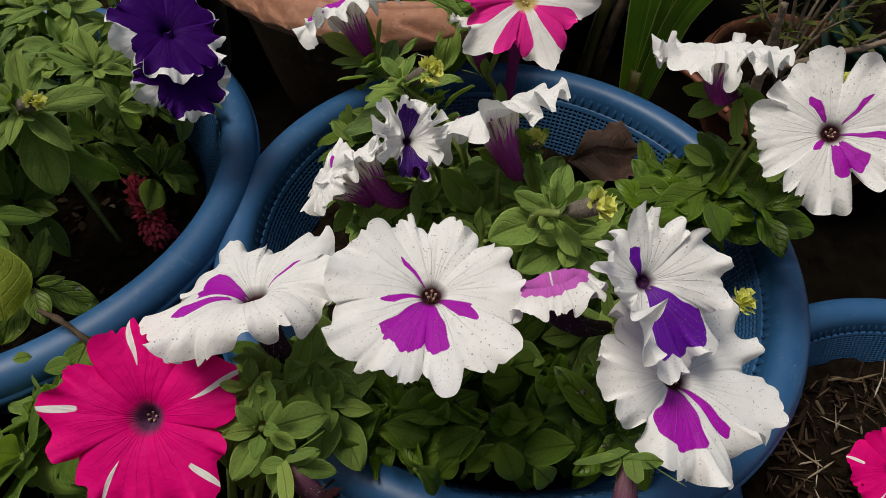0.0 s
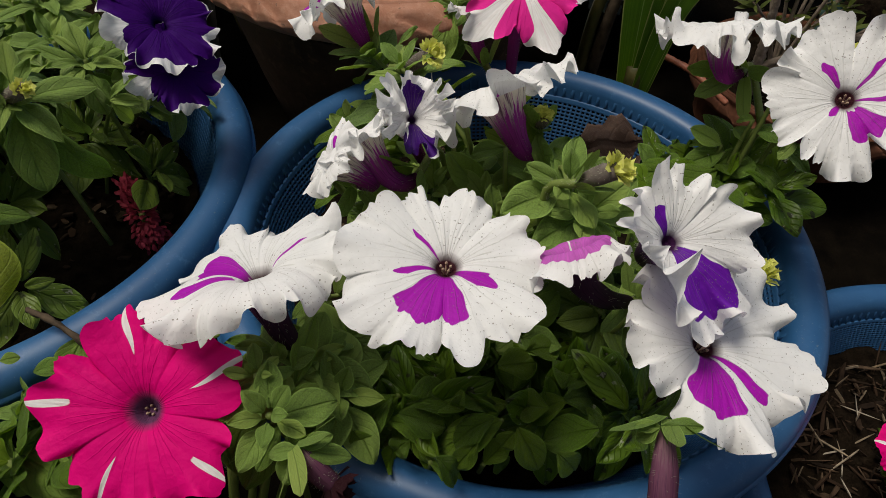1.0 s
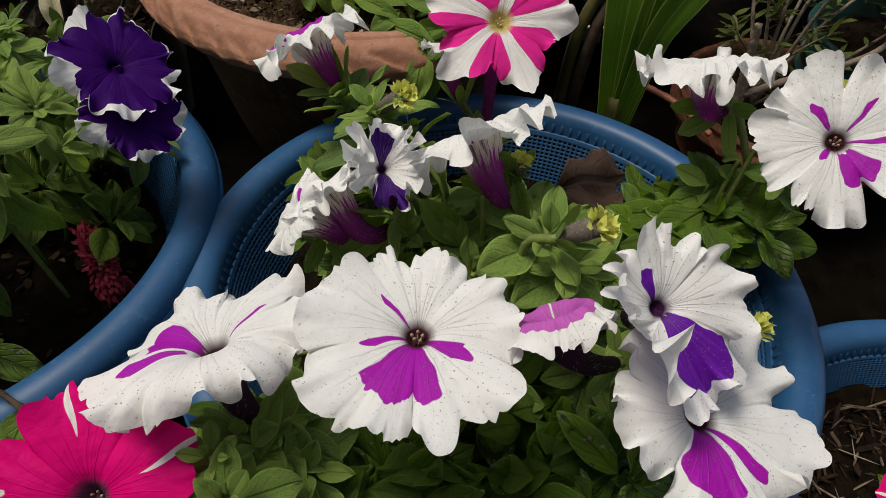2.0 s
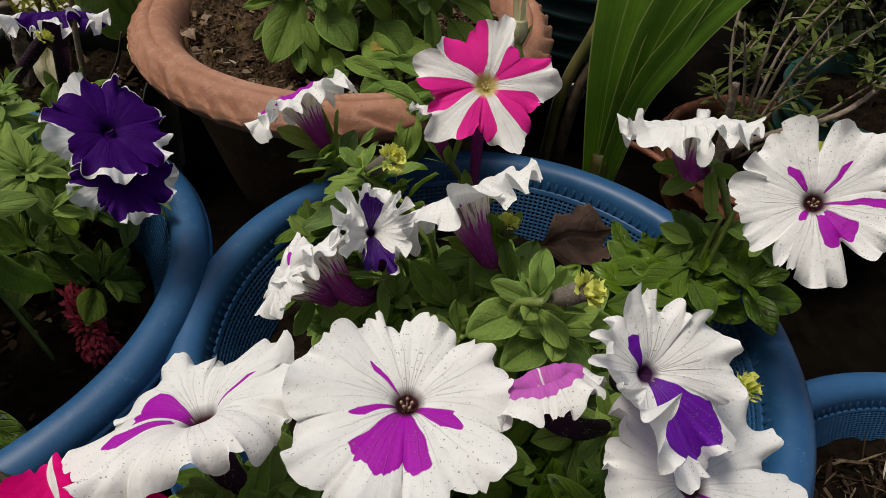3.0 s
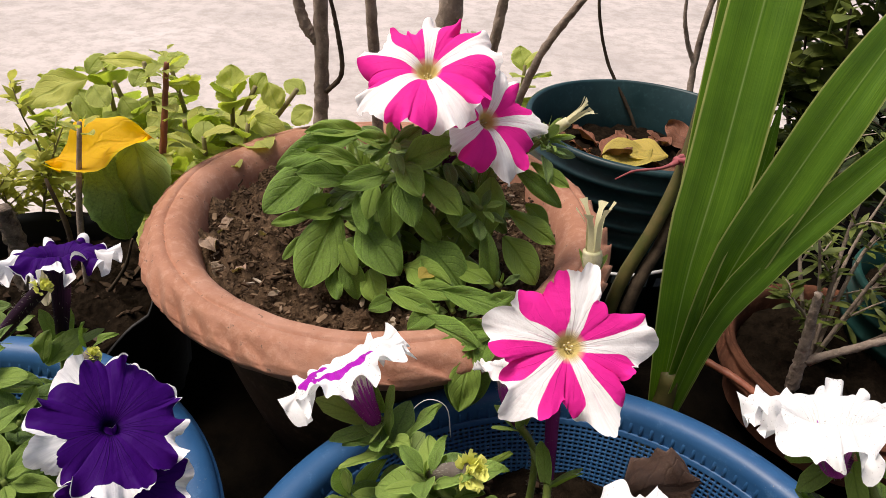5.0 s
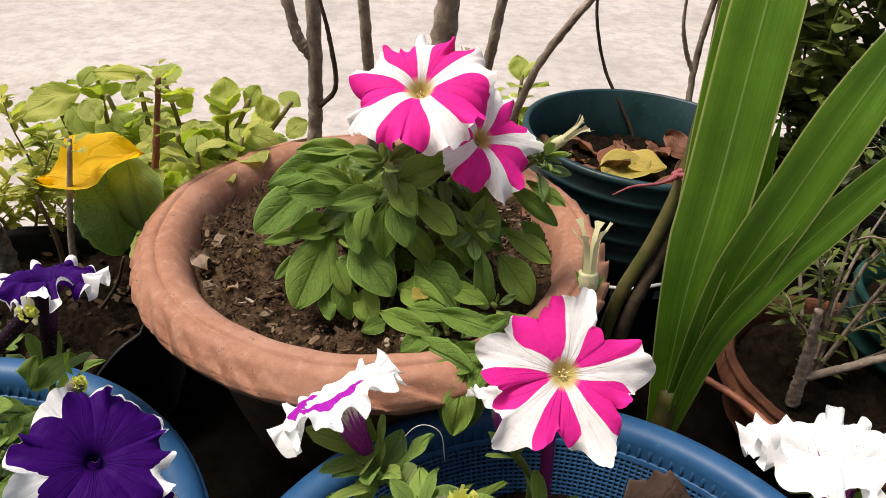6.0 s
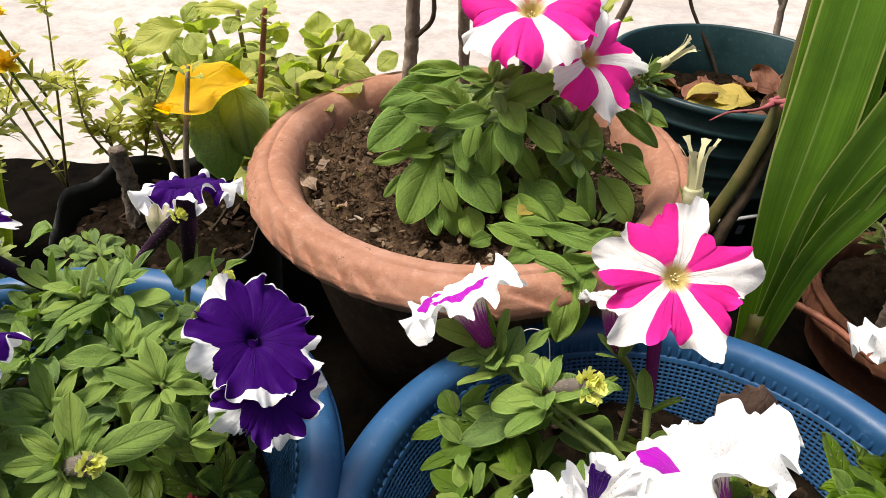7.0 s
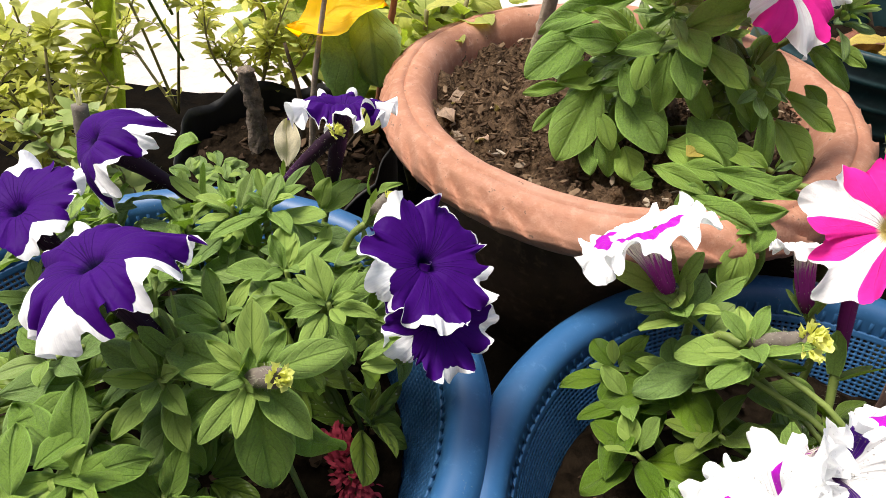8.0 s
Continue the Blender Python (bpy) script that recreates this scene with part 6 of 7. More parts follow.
rng = random.Random(37)
for c, s, k in (((-0.325, 0.372, 0.200), 0.028, 8), ((-0.280, 0.372, 0.200), 0.028, 9), ((-0.402, 0.385, 0.196), 0.030, 9), ((-0.380, 0.375, 0.200), 0.028, 8), ((-0.236, 0.378, 0.194), 0.026, 8)):
    branch(pl, [(-0.29 + 0.5 * (c[0] + 0.29), 0.31 + 0.5 * (c[1] - 0.31), 0.11), ((c[0] - 0.29) / 2 + 0.2 * (c[0] + 0.29), (c[1] + 0.32) / 2 + 0.2 * (c[1] - 0.32), c[2] - 0.035), c], [0.0014, 0.0013, 0.0012])
    rosette(pl, c, (c[0] + 0.30, c[1] - 0.33, 0.10), s, k, rng, LEAF_SAGE if k == 8 else LEAF_YOUNG, wide=0.85, start=rng.uniform(0, 360))

rng = random.Random(38)
for c, q in (((-0.222, 0.247, 0.242), 0.030), ((-0.262, 0.357, 0.234), 0.026), ((-0.211, 0.300, 0.230), 0.026), ((-0.246, 0.272, 0.238), 0.026), ((-0.286, 0.362, 0.226), 0.024), ((-0.262, 0.246, 0.230), 0.026), ((-0.238, 0.318, 0.228), 0.025)):
    branch(pl, [(c[0] * 0.97, c[1] + 0.01, 0.12), (c[0], c[1] + 0.006, c[2] - 0.05), c], [0.0015, 0.0014, 0.0012])
    rosette(pl, c, (c[0] + 0.28, c[1] - 0.36, 0.22), q, 11, rng, LEAF_YOUNG, wide=0.8, start=rng.uniform(0, 360))
rng = random.Random(39)
for c in ((-0.379, 0.322, 0.215), (-0.374, 0.342, 0.212), (-0.354, 0.351, 0.210), (-0.310, 0.353, 0.215), (-0.313, 0.339, 0.210), (-0.308, 0.380, 0.210), (-0.332, 0.390, 0.205), (-0.360, 0.295, 0.205), (-0.297, 0.326, 0.212), (-0.418, 0.357, 0.200), (-0.235, 0.347, 0.212), (-0.198, 0.314, 0.210)):
    branch(pl, [(-0.29 + 0.5 * (c[0] + 0.29), 0.31 + 0.5 * (c[1] - 0.31), 0.11), ((c[0] - 0.29) / 2 + 0.2 * (c[0] + 0.29), (c[1] + 0.32) / 2 + 0.2 * (c[1] - 0.32), c[2] - 0.04), c], [0.0014, 0.0013, 0.0012])
    rosette(pl, c, (c[0] + 0.30, c[1] - 0.34, 0.12), rng.uniform(0.026, 0.033), 9, rng, LEAF_SAGE, wide=0.95, start=rng.uniform(0, 360))

# a broad leaf that hangs over the rim
place_leaf(pp, (-0.008, 0.428, 0.217), (-0.011, 0.398, 0.172), (0.1, -1.0, 0.4), LEAF_POT, 2, 0.85)

# ---- pink petunia in front ----
pk = thing("petunia_plant", (-0.10, 0.07, 0.02), "magenta petunia plant in front of the blue basin", "plant", "petunia plants")
flower(pk, (-0.113, 0.112, 0.190), (0.06, -0.50, 0.86), 0.040, 41, PETAL_PINK, pink_rays, base=(-0.11, 0.13, 0.135), root=(-0.10, 0.08, 0.03), stamen=STAMEN_DARK, first=107, ruffle=0.055, notch=0.22, depth=0.018, label="large magenta petunia flower with thin white rays", curl=0.04, frill=0.85, tip=0.09, roll=0.5, down=0.1, cleft=0.10)
bud(pk, (-0.0300, 0.0780, 0.2120), (-0.0430, 0.0860, 0.2210), TUBE_BUD, 41, 0.0095, None, 1, PETAL_WHITE, 0.0042, calyx=1.2, spread=40)
bud(pk, (0.079, 0.062, 0.235), (0.081, 0.092, 0.252), TUBE_BUD, 42, 0.008, None, 1, PETAL_WHITE, 0.0048, calyx=1.3, spread=45)
rng = random.Random(19)
for c, s, k in (((-0.07, 0.13, 0.165), 0.030, 9), ((-0.15, 0.09, 0.13), 0.04, 8), ((-0.19, 0.10, 0.15), 0.038, 8), ((-0.10, 0.14, 0.14), 0.036, 7), ((-0.06, 0.06, 0.13), 0.04, 8), ((-0.074, 0.160, 0.165), 0.030, 8), ((-0.085, 0.146, 0.150), 0.032, 8), ((-0.056, 0.144, 0.165), 0.032, 9), ((-0.172, 0.118, 0.150), 0.034, 9), ((-0.190, 0.128, 0.145), 0.034, 9), ((-0.165, 0.135, 0.140), 0.034, 8)):
    branch(pk, [(-0.10, 0.07, 0.02), ((c[0] - 0.10) / 2, (c[1] + 0.07) / 2, c[2] * 0.5), c], [0.0028, 0.0024, 0.0018])
    rosette(pk, c, (c[0] + 0.10, c[1] - 0.12, 0.10), s, k, rng, wide=1.15, start=rng.uniform(0, 360))


FRONT = [
    (-0.177, 0.162, 0.16, -0.183, 0.133, 0.155, 0.54),
    (-0.188, 0.105, 0.15, -0.154, 0.088, 0.15, 0.49),
    (-0.127, 0.172, 0.165, -0.13, 0.158, 0.165, 0.74),
    (-0.204, 0.139, 0.17, -0.197, 0.143, 0.17, 1.21),
    (-0.193, 0.11, 0.16, -0.193, 0.116, 0.16, 1.6),
    (-0.18, 0.107, 0.145, -0.186, 0.087, 0.14, 0.9),
    (-0.121, 0.17, 0.168, -0.108, 0.166, 0.168, 0.81),
    (-0.188, 0.091, 0.15, -0.175, 0.094, 0.15, 0.95),
    (-0.09, 0.144, 0.18, -0.097, 0.139, 0.18, 0.85),
    (-0.194, 0.121, 0.16, -0.182, 0.121, 0.155, 0.99),
    (-0.194, 0.141, 0.158, -0.182, 0.147, 0.16, 0.97),
]
rng = random.Random(93)
for a, b, c, d, e, g, w in FRONT:
    place_leaf(pk, (a, b, c), (d, e, g), (rng.uniform(-0.3, 0.3), -0.3, 1), LEAF_POT, rng.randrange(8), min(1.3, max(0.7, w / 0.54)))
TUFT = [
    (-0.067, 0.134, 0.21, -0.083, 0.134, 0.212, 0.29),
    (-0.063, 0.132, 0.206, -0.077, 0.132, 0.206, 0.34),
    (-0.056, 0.125, 0.198, -0.051, 0.148, 0.218, 0.23),
    (-0.067, 0.118, 0.204, -0.079, 0.117, 0.204, 0.41),
    (-0.065, 0.11, 0.202, -0.075, 0.11, 0.2, 0.8),
    (-0.058, 0.106, 0.198, -0.066, 0.09, 0.186, 0.38),
    (-0.056, 0.108, 0.204, -0.048, 0.11, 0.206, 0.56),
    (-0.057, 0.117, 0.202, -0.041, 0.123, 0.204, 0.51),
    (-0.058, 0.102, 0.202, -0.059, 0.098, 0.2, 0.87),
    (-0.054, 0.104, 0.196, -0.052, 0.096, 0.178, 0.42),
]
for a, b, c, d, e, g, w in TUFT:
    place_leaf(pk, (a, b, c), (d, e, g), (rng.uniform(-0.2, 0.2), -0.2, 1), LEAF_POT, rng.randrange(8), min(1.3, max(0.6, w / 0.54)))
BRACTS = [
    (-0.043, 0.086, 0.222, -0.055, 0.084, 0.222, 0.47),
    (-0.043, 0.086, 0.222, -0.053, 0.075, 0.208, 0.37),
    (-0.043, 0.086, 0.222, -0.032, 0.093, 0.224, 0.46),
    (-0.043, 0.086, 0.222, -0.024, 0.087, 0.218, 0.31),
    (0.077, 0.089, 0.257, 0.07, 0.087, 0.25, 0.51),
    (0.077, 0.089, 0.257, 0.069, 0.089, 0.257, 0.59),
    (0.077, 0.089, 0.257, 0.093, 0.092, 0.255, 0.32),
    (0.077, 0.089, 0.257, 0.085, 0.087, 0.248, 0.43),
]
for a, b, c, d, e, g, w in BRACTS:
    place_leaf(pk, (a, b, c), (d, e, g), (rng.uniform(-0.2, 0.2), -0.2, 1), LEAF_YOUNG, rng.randrange(8), min(1.3, max(0.7, w / 0.54)))
for c, q in zip(((-0.060, 0.103, 0.212), (-0.068, 0.118, 0.215), (-0.063, 0.132, 0.200), (-0.039, 0.129, 0.185), (-0.040, 0.162, 0.180), (-0.055, 0.138, 0.195)), (0.020, 0.012, 0.022, 0.026, 0.028, 0.024)):
    branch(pk, [(c[0] * 0.9 - 0.005, c[1] + 0.01, 0.06), (c[0], c[1] + 0.012, c[2] - 0.04), c], [0.0018, 0.0017, 0.0014])
    rosette(pk, c, (0.1, -0.35, 1.0), q, 10, rng, LEAF_YOUNG, wide=1.05, start=rng.uniform(0, 360))


# ---- strap-leaved plant ----
def blade(plant, pts, width, mat=BLADE, cross=(1, 0, 0)):
    """A long strap leaf with a keel, along a line."""
    n, m = 26, 9
    line = bend(pts, n)
    v = []
    for i, p in enumerate(line):
        u = i / (n - 1)
        d = (line[min(i + 1, n - 1)] - line[max(i - 1, 0)]).normalized()
        x = Vector(cross)
        x = (x - x.dot(d) * d).normalized()
        z = x.cross(d)
        w = width * (0.35 + 0.65 * min(1, u * 3.2)) * (1 if u < 0.6 else max(0.03, 1 - ((u - 0.6) / 0.4) ** 1.7))
        for j in range(m):
            q = (j / (m - 1) - 0.5) * 2
            v.append(p + x * q * w + z * (0.20 * w * abs(q) + 0.035 * w * math.cos(q * 9.5)))
    me = mesh_of("blade", v, grid_faces(n, m, False))
    uv_grid(me, n, m)
    return link("blade", me, mat, plant, "", plant.matrix_basis.inverted())


STALK_SHEATH = simple("stalk_sheath", (0.050, 0.065, 0.014), (0.13, 0.10, 0.035), 60.0, 0.5)
ps = thing("strap_leaf_plant", (0.165, 0.505, 0.02), "green strap-leaved plant tied with a faded ribbon", "plant")
blade(ps, [(0.154, 0.498, 0.07), (0.142, 0.50, 0.209), (0.149, 0.52, 0.29), (0.160, 0.555, 0.38), (0.176, 0.60, 0.47), (0.19, 0.64, 0.53)], 0.0235)
blade(ps, [(0.156, 0.495, 0.07), (0.168, 0.50, 0.211), (0.197, 0.515, 0.295), (0.235, 0.54, 0.367), (0.290, 0.58, 0.44)], 0.0205)
blade(ps, [(0.155, 0.491, 0.07), (0.166, 0.493, 0.18), (0.192, 0.50, 0.235), (0.224, 0.51, 0.276), (0.266, 0.525, 0.32), (0.32, 0.55, 0.36)], 0.0135)
blade(ps, [(0.157, 0.505, 0.09), (0.180, 0.52, 0.218), (0.186, 0.535, 0.275), (0.192, 0.555, 0.335)], 0.006)
blade(ps, [(0.155, 0.505, 0.08), (0.150, 0.53, 0.203), (0.152, 0.56, 0.30), (0.160, 0.60, 0.40), (0.17, 0.64, 0.50)], 0.013)
branch(ps, [(0.160, 0.503, 0.015), (0.157, 0.500, 0.06), (0.153, 0.500, 0.13)], [0.012, 0.013, 0.009], STALK_SHEATH, "stalk", 12)
branch(ps, [(0.118, 0.575, 0.05), (0.125, 0.585, 0.138), (0.149, 0.60, 0.20), (0.165, 0.615, 0.257), (0.171, 0.635, 0.334), (0.168, 0.66, 0.42)], [0.0060, 0.0060, 0.0056, 0.0058, 0.0054, 0.003], STALK_SHEATH, "dry_stalk", 9, 24)
branch(ps, [(0.130, 0.575, 0.05), (0.139, 0.583, 0.14), (0.157, 0.598, 0.185), (0.169, 0.615, 0.242)], [0.0062, 0.0060, 0.0050, 0.003], BARK_DARK, "dry_stalk", 9)
rb = [sweep_data([(0.150, 0.600, 0.258), (0.160, 0.594, 0.262), (0.172, 0.602, 0.258), (0.163, 0.615, 0.256), (0.150, 0.600, 0.258)], [0.0022, 0.0034, 0.0024], 26, 7, 0.7, 3)]
rb.append(sweep_data([(0.152, 0.598, 0.258), (0.135, 0.585, 0.258), (0.112, 0.575, 0.259), (0.098, 0.570, 0.254)], [0.0024, 0.0013, 0.0010, 0.0005], 18, 6, 0.6, 4))
rb.append(sweep_data([(0.156, 0.594, 0.258), (0.163, 0.588, 0.262), (0.170, 0.59, 0.266)], [0.002, 0.005, 0.002], 8, 6, 0.4, 5))
tagged(link("ribbon", joined("ribbon", rb), RIBBON), "faded red ribbon knotted round plant stalks", "ribbon")


# ---- shrubs behind ----
def small_leaf_data(base, d, L, w, rng, droop=0.2):
    """Six-sided little leaf with a fold."""
    d = Vector(d).normalized()
    side = d.cross(Vector((0, 0, 1)))
    if side.length < 1e-3:
        side = Vector((1, 0, 0))
    side.normalize()
    side = (Matrix.Rotation(rng.uniform(-0.7, 0.7), 3, d) @ side).normalized()
    n = side.cross(d)
    b = Vector(base)
    v, f = [], []
    for i, (u, k) in enumerate(((0.0, 0.12), (0.25, 0.75), (0.5, 1.0), (0.75, 0.8), (1.0, 0.12))):
        p = b + d * L * u - n * L * droop * u * u
        v += [p - side * w * L * k + n * 0.12 * w * L * k, p, p + side * w * L * k + n * 0.12 * w * L * k]
    for i in range(4):
        f += [(3 * i, 3 * i + 1, 3 * i + 4, 3 * i + 3), (3 * i + 1, 3 * i + 2, 3 * i + 5, 3 * i + 4)]
    return v, f


def twig_shrub(name, root, tips, mat_leaf, mat_wood, label, seed, leaf=0.016, w=0.30, per=14, r=0.002, category="shrub", whorl=2, side=0.5, droop=0.25):
    """A shrub: twigs from the root, each with side shoots and pairs of small leaves."""
    rng = random.Random(seed)
    ob = thing(name, root, label, category)
    root = Vector(root)
    leaves = []
    for tip in tips:
        tip = Vector(tip)
        mid = root.lerp(tip, 0.5) + Vector((rng.uniform(-1, 1), rng.uniform(-1, 1), rng.uniform(-0.3, 1))) * (tip - root).length * 0.10
        line = [root, mid, tip]
        branch(ob, line, [r * 1.3, r, r * 0.45], mat_wood, "twig", 6, 12)
        pts = bend(line, 40)
        shoots = [(pts, 0.08)]
        for k in range(int(per * side)):
            q = pts[rng.randrange(10, 38)]
            e = q + Vector((rng.uniform(-1, 1), rng.uniform(-1, 1), rng.uniform(0.1, 1))) * (tip - root).length * 0.22
            branch(ob, [q, q.lerp(e, 0.5) + Vector((0, 0, 0.003)), e], [r * 0.6, r * 0.45, r * 0.3], mat_wood, "twig", 5, 7)
            shoots.append((bend([q, e], 20), 0.1))
        for sp, first in shoots:
            n = len(sp)
            for k in range(per):
                i = int((first + (1 - first) * (k + rng.random()) / per) * (n - 1))
                i = min(i, n - 2)
                d = (sp[i + 1] - sp[i]).normalized()
                for h in range(whorl):
                    o = Vector((rng.uniform(-1, 1), rng.uniform(-1, 1), rng.uniform(-0.3, 0.6))).normalized()
                    o = (o - o.dot(d) * d * 0.6 + d * 0.5).normalized()
                    leaves.append(small_leaf_data(sp[i], o, leaf * rng.uniform(0.6, 1.25), w, rng, droop))
    me = joined("foliage", leaves)
    fo = link("foliage", me, mat_leaf, ob, "", ob.matrix_basis.inverted())
    fo["kind"] = "stuff"
    return ob


SMALL_LIME = simple("small_lime_leaf", (0.34, 0.38, 0.04), (0.70, 0.68, 0.15), 40.0, 0.5, 0.2, scatter=0.5)
SMALL_GREEN = simple("small_green_leaf", (0.28, 0.33, 0.04), (0.60, 0.60, 0.13), 40.0, 0.5, 0.2, scatter=0.5)
SMALL_SAGE = simple("small_sage_leaf", (0.20, 0.28, 0.06), (0.40, 0.48, 0.16), 40.0, 0.5, 0.2, scatter=0.35)
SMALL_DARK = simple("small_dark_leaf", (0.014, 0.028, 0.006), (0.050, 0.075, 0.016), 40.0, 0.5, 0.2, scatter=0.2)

SMALL_MID = simple("small_mid_leaf", (0.06, 0.09, 0.016), (0.18, 0.22, 0.04), 40.0, 0.5, 0.2, scatter=0.3)

TWIG_PALE = simple("pale_green_twig", (0.20, 0.19, 0.07), (0.34, 0.28, 0.14), 90.0, 0.6, scatter=0.2)
twig_shrub("succulent_shrub", (-0.42, 0.66, 0.10), [(-0.44, 0.64, 0.235), (-0.40, 0.66, 0.24), (-0.37, 0.67, 0.225), (-0.47, 0.66, 0.21), (-0.34, 0.68, 0.20)], SMALL_LIME, TWIG_PALE, "light green small-leaved shrub", 31, 0.0145, 0.20, 9, 0.0012, side=0.6)
twig_shrub("succulent_shrub", (-0.60, 0.66, 0.06), [(-0.62, 0.62, 0.23), (-0.55, 0.62, 0.25), (-0.50, 0.60, 0.20), (-0.68, 0.62, 0.20), (-0.58, 0.56, 0.20), (-0.49, 0.56, 0.17), (-0.66, 0.56, 0.14)], SMALL_GREEN, TWIG_PALE, "tangled green shrub with narrow leaves", 32, 0.020, 0.20, 9, 0.0014, side=0.5)
twig_shrub("succulent_shrub", (-0.55, 0.72, 0.05), [(-0.60, 0.70, 0.28), (-0.50, 0.72, 0.27), (-0.66, 0.74, 0.26)], SMALL_LIME, TWIG_PALE, "light green small-leaved shrub", 33, 0.015, 0.26, 6, 0.0014, side=0.5)
twig_shrub("twiggy_shrub", (0.30, 0.56, 0.09), [(0.34, 0.56, 0.25), (0.27, 0.58, 0.22), (0.38, 0.60, 0.28), (0.32, 0.62, 0.30), (0.40, 0.55, 0.20), (0.25, 0.55, 0.17), (0.36, 0.64, 0.24), (0.30, 0.66, 0.26), (0.42, 0.62, 0.22)], SMALL_MID, BARK, "twiggy shrub with sparse narrow leaves in a clay bowl", 34, 0.016, 0.15, 6, 0.0016)
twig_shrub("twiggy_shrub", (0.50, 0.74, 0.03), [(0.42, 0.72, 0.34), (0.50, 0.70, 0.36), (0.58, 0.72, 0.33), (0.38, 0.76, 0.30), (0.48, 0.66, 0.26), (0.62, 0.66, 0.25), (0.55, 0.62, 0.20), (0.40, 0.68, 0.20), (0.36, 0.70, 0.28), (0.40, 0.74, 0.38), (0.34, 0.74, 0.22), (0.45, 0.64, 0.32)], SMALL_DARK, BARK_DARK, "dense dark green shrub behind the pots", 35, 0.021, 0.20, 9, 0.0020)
twig_shrub("twiggy_shrub", (0.46, 0.92, 0.03), [(0.36, 0.92, 0.36), (0.44, 0.90, 0.42), (0.54, 0.92, 0.40), (0.62, 0.90, 0.36), (0.40, 0.96, 0.30), (0.38, 0.84, 0.33), (0.46, 0.84, 0.38), (0.52, 0.82, 0.32), (0.58, 0.98, 0.46), (0.48, 1.0, 0.46), (0.38, 1.0, 0.40), (0.34, 0.88, 0.22), (0.66, 0.84, 0.30)], SMALL_MID, BARK_DARK, "green shrub with yellow blooms in the yard", 36, 0.028, 0.32, 12, 0.0024)
twig_shrub("succulent_shrub", (-0.54, 0.54, 0.05), [(-0.55, 0.51, 0.19), (-0.51, 0.53, 0.185), (-0.59, 0.54, 0.20), (-0.50, 0.56, 0.17), (-0.56, 0.58, 0.21), (-0.63, 0.50, 0.18)], SMALL_GREEN, TWIG_PALE, "tangled light green shrub with small blunt leaves", 37, 0.015, 0.25, 9, 0.0018, side=0.6)

twig_shrub("succulent_shrub", (-0.45, 0.50, 0.05), [(-0.455, 0.472, 0.178), (-0.49, 0.465, 0.172), (-0.475, 0.490, 0.185)], SMALL_SAGE, TWIG_PALE, "low light green plant with fleshy blunt leaves", 38, 0.017, 0.30, 6, 0.0020, side=0.5)


BLOOM = simple("yellow_bloom", (0.85, 0.55, 0.01), (0.95, 0.72, 0.04), 200.0, 0.6, scatter=0.4)


def bloom(c, s, seed):
    """A yellow flower head of many narrow petals."""
    rng = random.Random(seed)
    ob = thing("yellow_flower", c, "yellow flower head on a yard shrub", "flower", "yellow blooms")
    pieces = []
    for k in range(40):
        a, e = rng.uniform(0, 6.28), rng.uniform(0.1, 1.4)
        pieces.append(small_leaf_data((0, 0, 0), (math.cos(a) * math.cos(e), math.sin(a) * math.cos(e), math.sin(e)), s * rng.uniform(0.7, 1.1), 0.26, rng))
    link("petals", joined("petals", pieces), BLOOM, ob)
    branch(ob, [c, (c[0], c[1] + 0.01, c[2] - 0.03), (c[0] + 0.01, c[1] + 0.02, c[2] - 0.08)], [0.0014, 0.0014, 0.0014])


for k, c in enumerate(((0.42, 0.86, 0.40), (0.47, 0.88, 0.425), (0.50, 0.84, 0.40), (0.37, 0.84, 0.36), (0.54, 0.86, 0.42), (-0.485, 0.62, 0.240), (-0.488, 0.625, 0.282))):
    bloom(c, 0.016, 300 + k)


def borage(root, seed, label, rows):
    """Thick scalloped round leaves on fleshy stems."""
    rng = random.Random(seed)
    ob = thing("borage_plant", root, label, "plant", "succulent borage plants")
    for tip in rows:
        branch(ob, [root, (root[0] * 0.4 + tip[0] * 0.6, root[1] * 0.4 + tip[1] * 0.6, root[2] * 0.4 + tip[2] * 0.6 - 0.01), tip], [0.004, 0.0032, 0.002], TWIG_PALE, "stem")
        for k in range(12):
            u = k / 12
            a = k * 1.571 + (k // 2) * 0.8 + rng.uniform(-0.3, 0.3)
            e = rng.uniform(-0.15, 0.45) + 0.7 * (u < 0.3)
            L = (0.026 + 0.046 * u) * rng.uniform(0.75, 1.25)
            b = Vector(tip) - (Vector(tip) - Vector(root)) * 0.42 * u
            d = Vector((math.cos(a) * math.cos(e), math.sin(a) * math.cos(e), math.sin(e)))
            y = d
            z = (Vector((0, 0, 1)) - d.z * d).normalized()
            x = y.cross(z)
            m = Matrix.Translation(b) @ Matrix((x, y, z)).transposed().to_4x4() @ Matrix.Scale(L, 4)
            link("leaf", BORAGE[rng.randrange(4)], None, ob, "", ob.matrix_basis.inverted() @ m)
    return ob


BORAGE = [leaf_mesh(60 + k, 0.42, 0.10 + 0.1 * k, 0.10, 0.05, 0.6, 26, 9, 0.05) for k in range(4)]
for b in BORAGE:
    b.materials.append(LEAF_BORAGE)
borage((-0.28, 0.80, 0.01), 51, "lime green plant with thick scalloped leaves", [(-0.30, 0.75, 0.255), (-0.24, 0.74, 0.235), (-0.21, 0.76, 0.205), (-0.27, 0.71, 0.215), (-0.33, 0.72, 0.215)])
borage((-0.40, 0.82, 0.01), 52, "lime green plant with thick scalloped leaves", [(-0.42, 0.76, 0.225), (-0.37, 0.76, 0.245), (-0.46, 0.76, 0.20), (-0.35, 0.70, 0.18)])
